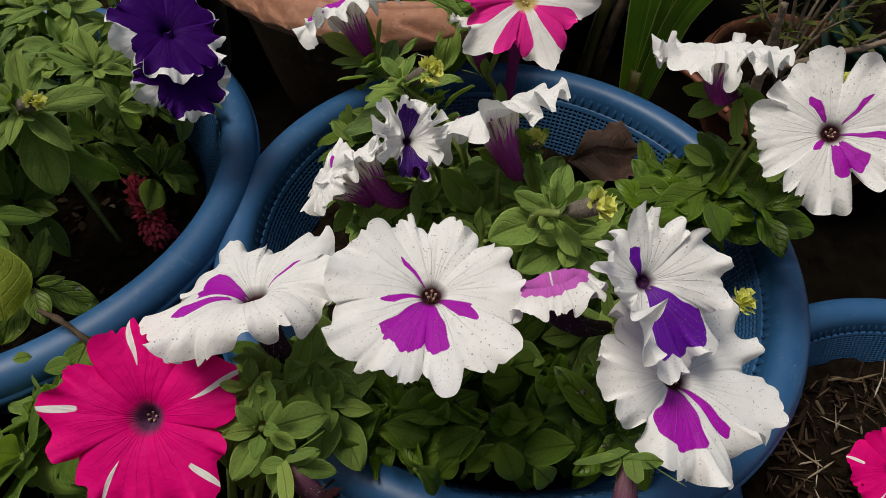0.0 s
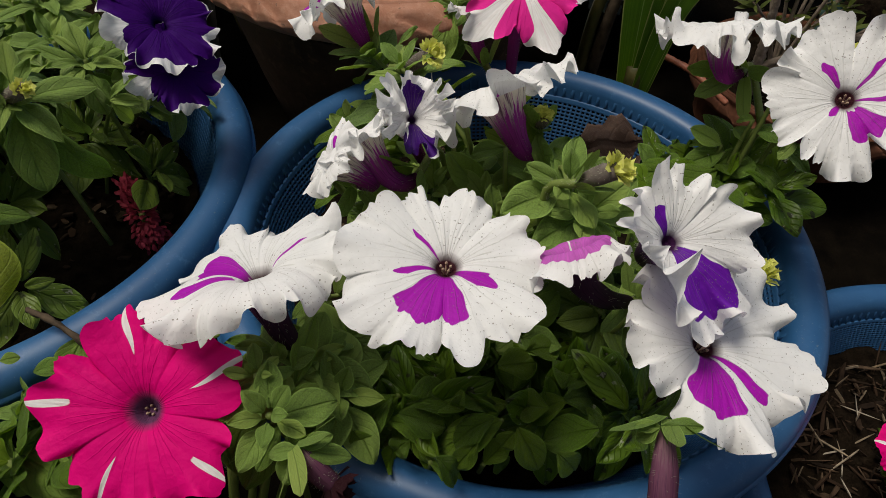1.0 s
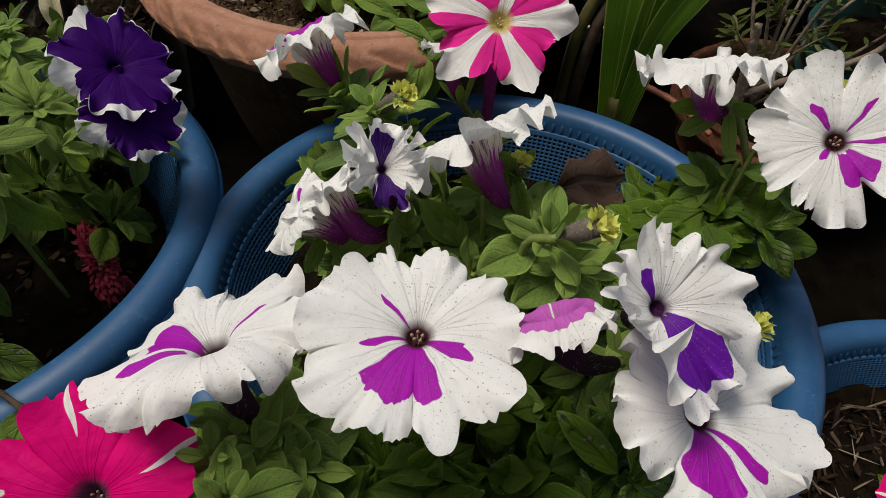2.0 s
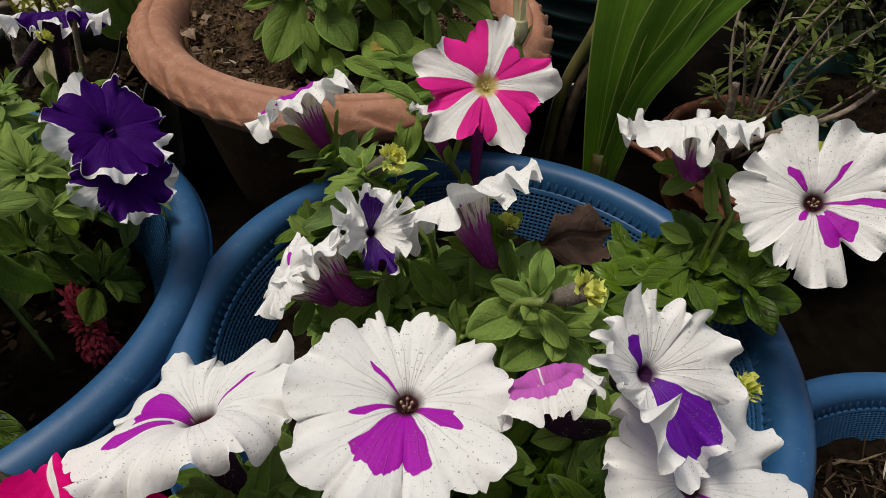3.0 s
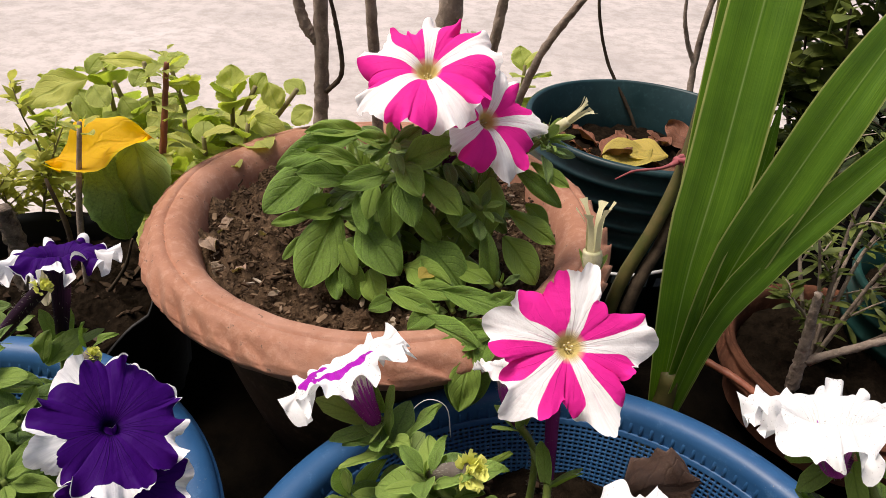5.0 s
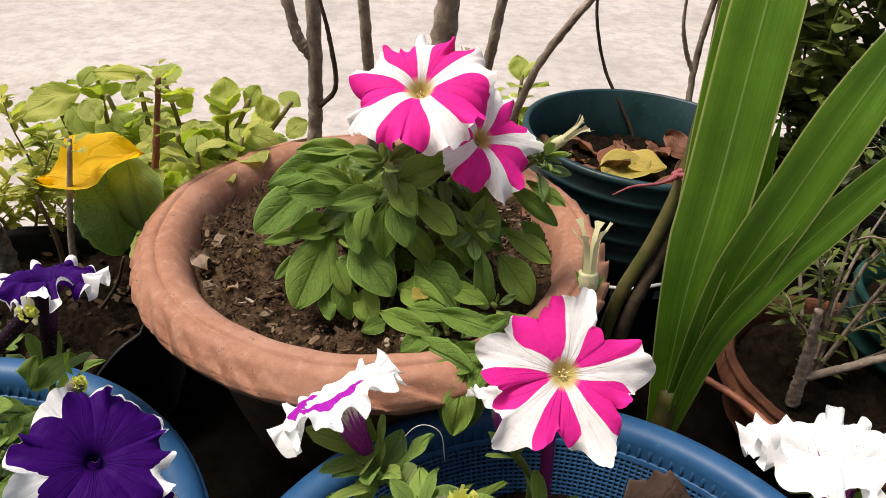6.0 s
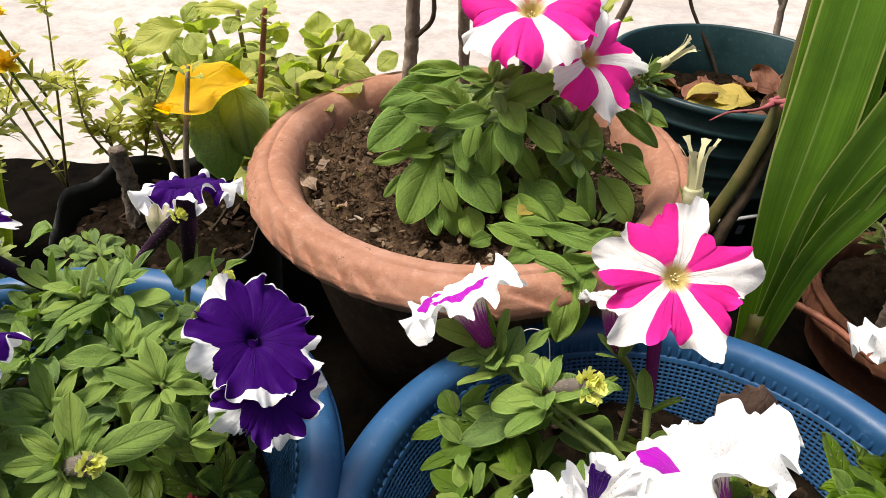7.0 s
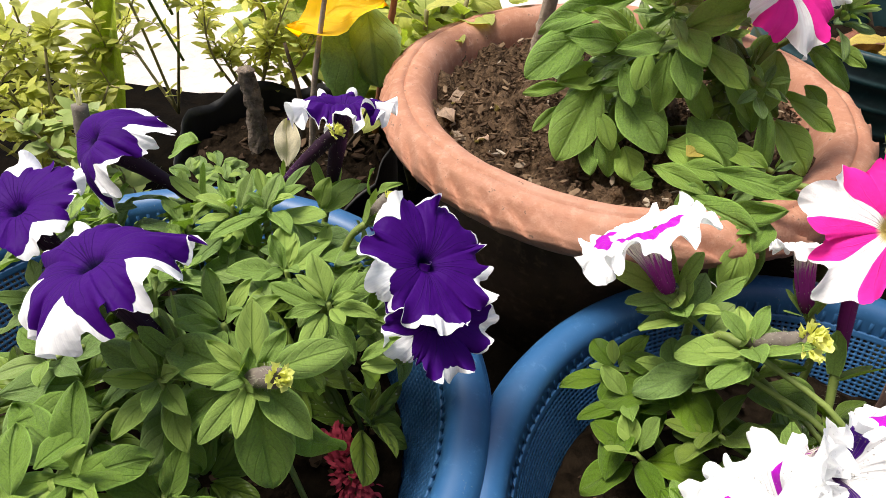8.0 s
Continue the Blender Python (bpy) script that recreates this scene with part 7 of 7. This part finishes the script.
borage((0.06, 0.93, 0.01), 53, "lime green plant with thick scalloped leaves", [(0.06, 0.90, 0.23), (0.02, 0.88, 0.20)])

# the broad leaves of the scalloped plants: stalk end, tip, width to length
BROAD = [
    (-0.373, 0.73, 0.245, -0.426, 0.71, 0.228, 0.63),
    (-0.362, 0.74, 0.261, -0.309, 0.735, 0.267, 0.35),
    (-0.374, 0.735, 0.247, -0.362, 0.74, 0.267, 0.8),
    (-0.326, 0.72, 0.243, -0.319, 0.73, 0.26, 0.88),
    (-0.364, 0.72, 0.242, -0.346, 0.7, 0.231, 0.85),
    (-0.268, 0.68, 0.222, -0.278, 0.665, 0.186, 0.74),
    (-0.26, 0.67, 0.207, -0.225, 0.66, 0.207, 0.55),
    (-0.225, 0.72, 0.222, -0.182, 0.705, 0.216, 0.58),
    (-0.204, 0.74, 0.248, -0.193, 0.73, 0.226, 0.89),
    (-0.22, 0.74, 0.235, -0.209, 0.745, 0.256, 0.83),
    (-0.168, 0.74, 0.239, -0.189, 0.745, 0.252, 0.79),
    (-0.238, 0.73, 0.229, -0.251, 0.74, 0.245, 0.89),
]
BROAD += [
    (-0.245, 0.7, 0.211, -0.275, 0.71, 0.214, 0.63),
    (-0.301, 0.66, 0.221, -0.313, 0.645, 0.204, 1.02),
    (-0.294, 0.68, 0.215, -0.312, 0.665, 0.201, 0.85),
    (-0.274, 0.74, 0.231, -0.286, 0.745, 0.244, 0.94),
    (-0.16, 0.73, 0.229, -0.18, 0.72, 0.218, 0.93),
    (-0.339, 0.72, 0.232, -0.324, 0.71, 0.217, 0.89),
    (-0.381, 0.72, 0.236, -0.358, 0.7, 0.217, 0.7),
    (-0.294, 0.7, 0.226, -0.309, 0.69, 0.215, 1.06),
]


def broad_leaves():
    rng = random.Random(58)
    ob = thing("borage_plant", (-0.33, 0.76, 0.012), "tall lime green plant with broad scalloped leaves", "plant", "succulent borage plants")
    for k, (a, b, c, d, e, g, w) in enumerate(BROAD):
        y = Vector((d - a, e - b, g - c))
        L = y.length
        y.normalize()
        z = Vector((rng.uniform(-0.2, 0.2), -0.75, 1.0))
        z = (z - z.dot(y) * y).normalized()
        m = Matrix.Translation((a, b, c)) @ Matrix((y.cross(z), y, z)).transposed().to_4x4() @ Matrix.Diagonal((L * min(1.3, w / 0.84), L, L, 1))
        link("leaf", BORAGE[k % 4], None, ob, "", ob.matrix_basis.inverted() @ m)
    for tip in ((-0.318, 0.735, 0.262), (-0.345, 0.725, 0.245), (-0.270, 0.69, 0.225), (-0.215, 0.735, 0.245), (-0.175, 0.735, 0.245)):
        branch(ob, [(-0.33 + 0.4 * (tip[0] + 0.33), 0.76, 0.012), ((tip[0] - 0.33) / 2, 0.755, 0.13), tip], [0.004, 0.0034, 0.0022], TWIG_PALE, "stem")


broad_leaves()

# stick with a large yellow leaf
yp = thing("sapling", (-0.327, 0.57, 0.13), "thin sapling with one large yellow leaf", "plant")
branch(yp, [(-0.327, 0.57, 0.12), (-0.318, 0.572, 0.19), (-0.303, 0.58, 0.268)], [0.0030, 0.0026, 0.0018], BARK, "stem")
yl = leaf_mesh(71, 0.36, 0.25, 0.30, 0.10)
yl.materials.append(LEAF_YELLOW)
link("leaf", yl, None, yp, "large yellow leaf", yp.matrix_basis.inverted() @ Matrix.Translation((-0.338, 0.588, 0.224)) @ pose(0, 0, 0, 34, 24, -66) @ Matrix.Scale(0.078, 4))
gl = leaf_mesh(72, 0.36, 0.35, 0.15, 0.06, 1.0, 20, 9, 0.04)
gl.materials.append(LEAF_SAGE)
link("leaf", gl, None, yp, "broad green leaf", yp.matrix_basis.inverted() @ Matrix.Translation((-0.31, 0.60, 0.235)) @ pose(0, 0, 0, -50, 0, -120) @ Matrix.Scale(0.075, 4))
link("leaf", gl, None, yp, "", yp.matrix_basis.inverted() @ Matrix.Translation((-0.285, 0.62, 0.24)) @ pose(0, 0, 0, -50, 10, -170) @ Matrix.Scale(0.065, 4))


# ---- grow bag with stumps ----
def grow_bag(c, r, z, label):
    ob = thing("grow_bag", (c[0], c[1], 0.004), label, "grow bag")
    seg = 90
    v = []
    prof = [(r * 0.97, z - 0.05), (r * 0.985, z - 0.01), (r * 0.995, z), (r * 1.005, z - 0.002), (r * 1.01, z - 0.05), (r * 0.98, z * 0.5), (r * 0.9, 0.0)]
    for i, (q, h) in enumerate(prof):
        for j in range(seg):
            a = 2 * math.pi * j / seg
            k = 1 + 0.07 * noise.noise(Vector((math.cos(a) * 3, math.sin(a) * 3, h * 6))) + 0.03 * noise.noise(Vector((math.cos(a) * 9, math.sin(a) * 9, h * 20)))
            dz = 0.016 * noise.noise(Vector((math.cos(a) * 2.2, math.sin(a) * 2.2, 7))) + 0.055 * min(0, math.sin(a) + 0.25) if 0 < i < 5 else 0
            v.append((q * k * math.cos(a), q * k * math.sin(a), h + dz))
    cut = 4 * seg
    f = [q[::-1] for q in grid_faces(len(prof) - 3, seg, True)]
    link("rim", mesh_of("rim", v[:cut], f), BLACK_BAG, ob, "creased folded edge")
    f = [q[::-1] for q in grid_faces(4, seg, True)] + [tuple(range(3 * seg, 4 * seg))]
    link("bag", mesh_of("bag", v[3 * seg :], f), BLACK_BAG, ob)
    return ob


BC = (-0.345, 0.565)
grow_bag(BC, 0.094, 0.138, "black plastic grow bag of soil with cut stumps")
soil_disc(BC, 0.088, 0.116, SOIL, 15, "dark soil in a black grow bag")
chips(BC, 0.080, 0.120, 110, 16, "twigs and dead leaf bits on the soil", (0.004, 0.02), CHIP_DARK)
STUMP = simple("cut_stump_bark", (0.055, 0.042, 0.032), (0.25, 0.20, 0.16), 160.0, 0.95, 1.0, 0.003, fine=400.0)
st = link("stump", sweep("stump", [(-0.372, 0.562, 0.112), (-0.369, 0.562, 0.165), (-0.372, 0.562, 0.20)], [0.010, 0.0078, 0.0070, 0.0066, 0.0072], 22, 18, 0.55, 2), STUMP)
tagged(st, "short cut grey-brown stump in a grow bag", "stump")
for a, b, r in (((-0.335, 0.575, 0.135), (-0.345, 0.585, 0.215), 0.0022), ((-0.30, 0.555, 0.13), (-0.265, 0.545, 0.19), 0.0015)):
    tagged(link("twig", sweep("twig", [a, ((a[0] + b[0]) / 2 + 0.004, (a[1] + b[1]) / 2, (a[2] + b[2]) / 2), b], [r, r, r * 0.6], 10, 7, 0.2, 3), BARK_DARK), "thin bare brown twig standing in soil", "twig")


# ---- bare sticks behind the clay pot ----
def stick(pts, r, label, mat=BARK, seed=0):
    tagged(link("stick", sweep("stick", pts, r, 40, 11, 0.38, seed), mat), label, "stick", "bare sticks")


stick([(-0.150, 0.665, 0.17), (-0.140, 0.66, 0.24), (-0.136, 0.66, 0.30), (-0.134, 0.66, 0.42)], [0.0065, 0.0062, 0.006, 0.005], "grey-brown bare branch standing in the clay pot", BARK, 1)
stick([(-0.138, 0.66, 0.315), (-0.150, 0.66, 0.335), (-0.163, 0.665, 0.40)], [0.005, 0.0045, 0.0035], "grey-brown bare branch standing in the clay pot", BARK, 2)
stick([(-0.132, 0.655, 0.275), (-0.118, 0.65, 0.295), (-0.122, 0.65, 0.335), (-0.130, 0.65, 0.37)], [0.002, 0.002, 0.0018, 0.001], "thin bare twig standing in the clay pot", BARK_DARK, 3)
stick([(-0.09, 0.69, 0.17), (-0.095, 0.68, 0.30), (-0.104, 0.68, 0.42)], [0.0055, 0.0048, 0.004], "grey-brown bare branch standing in the clay pot", BARK, 4)
stick([(-0.03, 0.68, 0.17), (-0.034, 0.67, 0.30), (-0.030, 0.67, 0.42)], [0.0105, 0.010, 0.009], "thick grey-brown branch standing in the clay pot", BARK, 5)
stick([(-0.01, 0.70, 0.17), (0.005, 0.69, 0.31), (0.020, 0.69, 0.42)], [0.005, 0.0046, 0.004], "grey-brown bare branch standing in the clay pot", BARK, 6)
stick([(0.02, 0.70, 0.20), (0.045, 0.68, 0.31), (0.10, 0.67, 0.40)], [0.0035, 0.0034, 0.003], "thin bare twig standing in the clay pot", BARK, 7)
stick([(0.215, 0.87, 0.14), (0.189, 0.885, 0.189), (0.155, 0.90, 0.243), (0.134, 0.90, 0.305), (0.13, 0.90, 0.36)], [0.002, 0.002, 0.0018, 0.0014], "thin bare twig standing in a plastic pot", BARK_DARK, 8)
stick([(0.255, 0.84, 0.10), (0.268, 0.90, 0.163), (0.266, 0.92, 0.235), (0.266, 0.92, 0.307), (0.275, 0.92, 0.37)], [0.0045, 0.004, 0.003], "grey-brown bare branch standing in a plastic pot", BARK, 9)
stick([(0.267, 0.92, 0.236), (0.252, 0.92, 0.261), (0.240, 0.92, 0.293), (0.235, 0.92, 0.33)], [0.003, 0.0025, 0.0015], "thin bare twig standing in a plastic pot", BARK, 10)
stick([(0.272, 0.530, 0.09), (0.268, 0.532, 0.135), (0.262, 0.535, 0.185)], [0.0055, 0.0045, 0.003], "grey-brown bare branch in a terracotta bowl", BARK, 11)
stick([(0.272, 0.530, 0.12), (0.31, 0.525, 0.145), (0.36, 0.53, 0.165), (0.40, 0.55, 0.19)], [0.0035, 0.003, 0.0026, 0.002], "grey-brown bare branch in a terracotta bowl", BARK, 12)
stick([(0.175, 0.512, 0.135), (0.20, 0.485, 0.135), (0.225, 0.460, 0.125)], [0.003, 0.0028, 0.0026], "reddish bare twig by the blue basin", RED_STEM, 13)
stick([(-0.290, 0.615, 0.06), (-0.277, 0.625, 0.172), (-0.267, 0.635, 0.234), (-0.258, 0.645, 0.295)], [0.0032, 0.0030, 0.0022], "reddish upright stem beside the clay pot", RED_STEM, 14)

sp = thing("sprig", (-0.303, 0.58, 0.266), "green sprig at the top of a bare twig", "plant")
rosette(sp, (-0.303, 0.58, 0.266), (0, 0, 1), 0.016, 6, random.Random(90), LEAF_BORAGE, lift=(20, 70))
# leafy tips on the reddish stem, and a last plant by the clay pot
sl = thing("succulent_plant", (-0.272, 0.63, 0.205), "small fleshy green leaves on a reddish stem", "plant")
rngs = random.Random(88)
for q in (0.0, 0.25, 0.45, 0.62, 0.78, 0.9, 1.0):
    rosette(sl, (-0.272 + 0.014 * q, 0.630 + 0.015 * q, 0.205 + 0.098 * q), (0, 0, 1), 0.021 - 0.006 * q, 5, rngs, LEAF_BORAGE, lift=(5, 45), wide=1.15, start=60 * q * 7)
borage((-0.265, 0.69, 0.01), 54, "lime green plant with thick scalloped leaves", [(-0.245, 0.665, 0.222), (-0.215, 0.700, 0.222), (-0.285, 0.655, 0.195)])

# ---- small things ----
ce = thing("celosia_plant", (-0.20, 0.275, 0.100), "small crimson plumed celosia in a blue basin", "plant")
rngc = random.Random(8)
pc = []
for k in range(420):
    u = rngc.random()
    p = Vector((-0.21 + 0.020 * u, 0.288 - 0.022 * u, 0.145 - 0.030 * u)) + Vector((rngc.gauss(0, 1), rngc.gauss(0, 1), rngc.gauss(0, 1))).normalized() * (0.006 + 0.006 * u) * rngc.uniform(0.5, 1)
    o = (p - Vector((-0.20, 0.277, 0.128))).normalized()
    pc.append(small_leaf_data(p, o + Vector((rngc.uniform(-0.5, 0.5), rngc.uniform(-0.5, 0.5), rngc.uniform(-0.5, 0.5))), 0.0045, 0.28, rngc))
link("plume", joined("plume", pc), CELOSIA, ce, "", ce.matrix_basis.inverted())
branch(ce, [(-0.20, 0.275, 0.10), (-0.20, 0.277, 0.115), (-0.20, 0.277, 0.13)], [0.002, 0.002, 0.002])

dl = leaf_mesh(81, 0.45, 0.35, -0.34, 0.20, tooth=0.12)
dl.materials.append(LEAF_DEAD)
dob = link("dead_leaf", dl, None)
dob.matrix_basis = pose(0.090, 0.388, 0.118, 25, 18, -75) @ Matrix.Scale(0.062, 4)
tagged(dob, "curled dark brown dead leaf in a blue basin", "leaf", "dead leaves")
dob = link("dead_leaf", dl, None)
dob.matrix_basis = pose(-0.045, 0.345, 0.130, 35, -18, 40) @ Matrix.Scale(0.032, 4)
tagged(dob, "curled dark brown dead leaf in a blue basin", "leaf", "dead leaves")
DEAD_BITS = [(-0.194, 0.523, 0.022, 40), (-0.194, 0.570, 0.018, 130), (-0.193, 0.507, 0.016, 250), (-0.168, 0.545, 0.014, 10), (-0.166, 0.503, 0.013, 75)]
LEAF_STRAW = leaf_material("straw_leaf", (0.36, 0.27, 0.19), (0.22, 0.16, 0.10), 0.7, 0.4, 0.15, 0.0, 0.6)
straw = leaf_mesh(84, 0.30, 0.45, 0.55, 0.16)
straw.materials.append(LEAF_STRAW)
for x, y, L, turn in DEAD_BITS:
    dob = link("dead_leaf", straw, None)
    dob.matrix_basis = pose(x, y, 0.200, 20 * math.sin(turn), 25 * math.cos(turn), turn) @ Matrix.Scale(L, 4)
    tagged(dob, "curled pale brown dead leaf on dry soil", "leaf", "dead leaves")
yd = leaf_mesh(82, 0.42, 0.2, 0.2, 0.05)
yd.materials.append(LEAF_PALE)
dob = link("dead_leaf", yd, None)
dob.matrix_basis = pose(-0.043, 0.462, 0.2305, 10, 10, -40) @ Matrix.Scale(0.014, 4)
tagged(dob, "small yellow dead leaf on the petunia leaves", "leaf")

# broad upright leaf among the shrubs
ub = thing("broad_leaf_plant", (-0.575, 0.64, 0.05), "broad upright olive green leaf among shrubs", "plant")
ul = leaf_mesh(95, 0.17, 0.10, 0.25, 0.03)
ul.materials.append(LEAF_LIME)
link("leaf", ul, None, ub, "", pose(0.025, -0.04, 0.0, 84, 6, -20) @ Matrix.Diagonal((0.115, 0.20, 0.2, 1)))

# weeds and a pale dead leaf in the grow bag
wd = thing("weed", (-0.375, 0.505, 0.14), "low light green weed in the grow bag", "plant", "weeds")
rngw = random.Random(77)
for c in ((-0.40, 0.500, 0.136), (-0.37, 0.498, 0.138), (-0.385, 0.515, 0.136), (-0.35, 0.50, 0.134)):
    rosette(wd, c, (0.1, -0.3, 1), 0.019, 9, rngw, LEAF_SAGE, lift=(5, 40), start=rngw.uniform(0, 90))
LEAF_CREAM = leaf_material("cream_leaf", (0.74, 0.66, 0.46), (0.55, 0.47, 0.30), 0.6, 0.2, 0.3, 0.0, 0.8)
pd = leaf_mesh(83, 0.26, 0.2, 0.35, 0.06)
pd.materials.append(LEAF_CREAM)
dob = link("dead_leaf", pd, None)
dob.matrix_basis = pose(-0.322, 0.508, 0.150, 62, 10, 25) @ Matrix.Scale(0.038, 4)
tagged(dob, "pale cream dead leaf standing in the soil", "leaf", "dead leaves")

# thin looping thread by the striped flower
th = sweep("thread", [(-0.046, 0.384, 0.165), (-0.044, 0.388, 0.185), (-0.034, 0.391, 0.197), (-0.022, 0.391, 0.192), (-0.018, 0.388, 0.170)], [0.0003, 0.0003, 0.0003], 20, 5)
tagged(link("thread", th, WIRE), "thin pale looping thread among petunia stems", "thread")
wl = sweep("wire_handle", [(0.075, 0.725, 0.118), (0.10, 0.668, 0.112), (0.15, 0.648, 0.112), (0.20, 0.655, 0.118)], [0.0018, 0.0018, 0.0018], 20, 8)
tagged(link("wire_handle", wl, WIRE), "pale wire handle lying against a plastic pot", "handle")

# petunia in the low basin
pr = thing("petunia_plant", (0.30, 0.12, 0.045), "small magenta petunia plant in a low blue basin", "plant", "petunia plants")
flower(pr, (0.284, 0.170, 0.098), (-0.2, -0.45, 0.87), 0.025, 51, PETAL_PINK, pink_rays, base=(0.29, 0.178, 0.068), root=(0.30, 0.15, 0.05), first=100, ruffle=0.05, frill=0.6, label="magenta petunia flower with white rays", roll=0.5)
rng = random.Random(23)
rosette(pr, (0.298, 0.172, 0.070), (0, 0, 1), 0.03, 9, rng)

# branch with a round leaf at the front
fb = thing("shrub_branch", (-0.10, 0.13, 0.06), "knobbly brown branch with a round green leaf", "branch")
branch(fb, [(-0.10, 0.13, 0.06), (-0.135, 0.140, 0.140), (-0.168, 0.153, 0.165), (-0.190, 0.164, 0.168), (-0.206, 0.169, 0.170)], [0.003, 0.0022, 0.0017, 0.0020, 0.0014, 0.0019, 0.0014], BARK_DARK, "twig", 9, 30, 0.7)
rl = leaf_mesh(91, 0.36, 0.1, 0.05, 0.04)
rl.materials.append(LEAF_LIME)
link("leaf", rl, None, fb, "round light green leaf", fb.matrix_basis.inverted() @ Matrix.Translation((-0.188, 0.138, 0.212)) @ pose(0, 0, 0, 62, 10, 20) @ Matrix.Scale(0.036, 4))
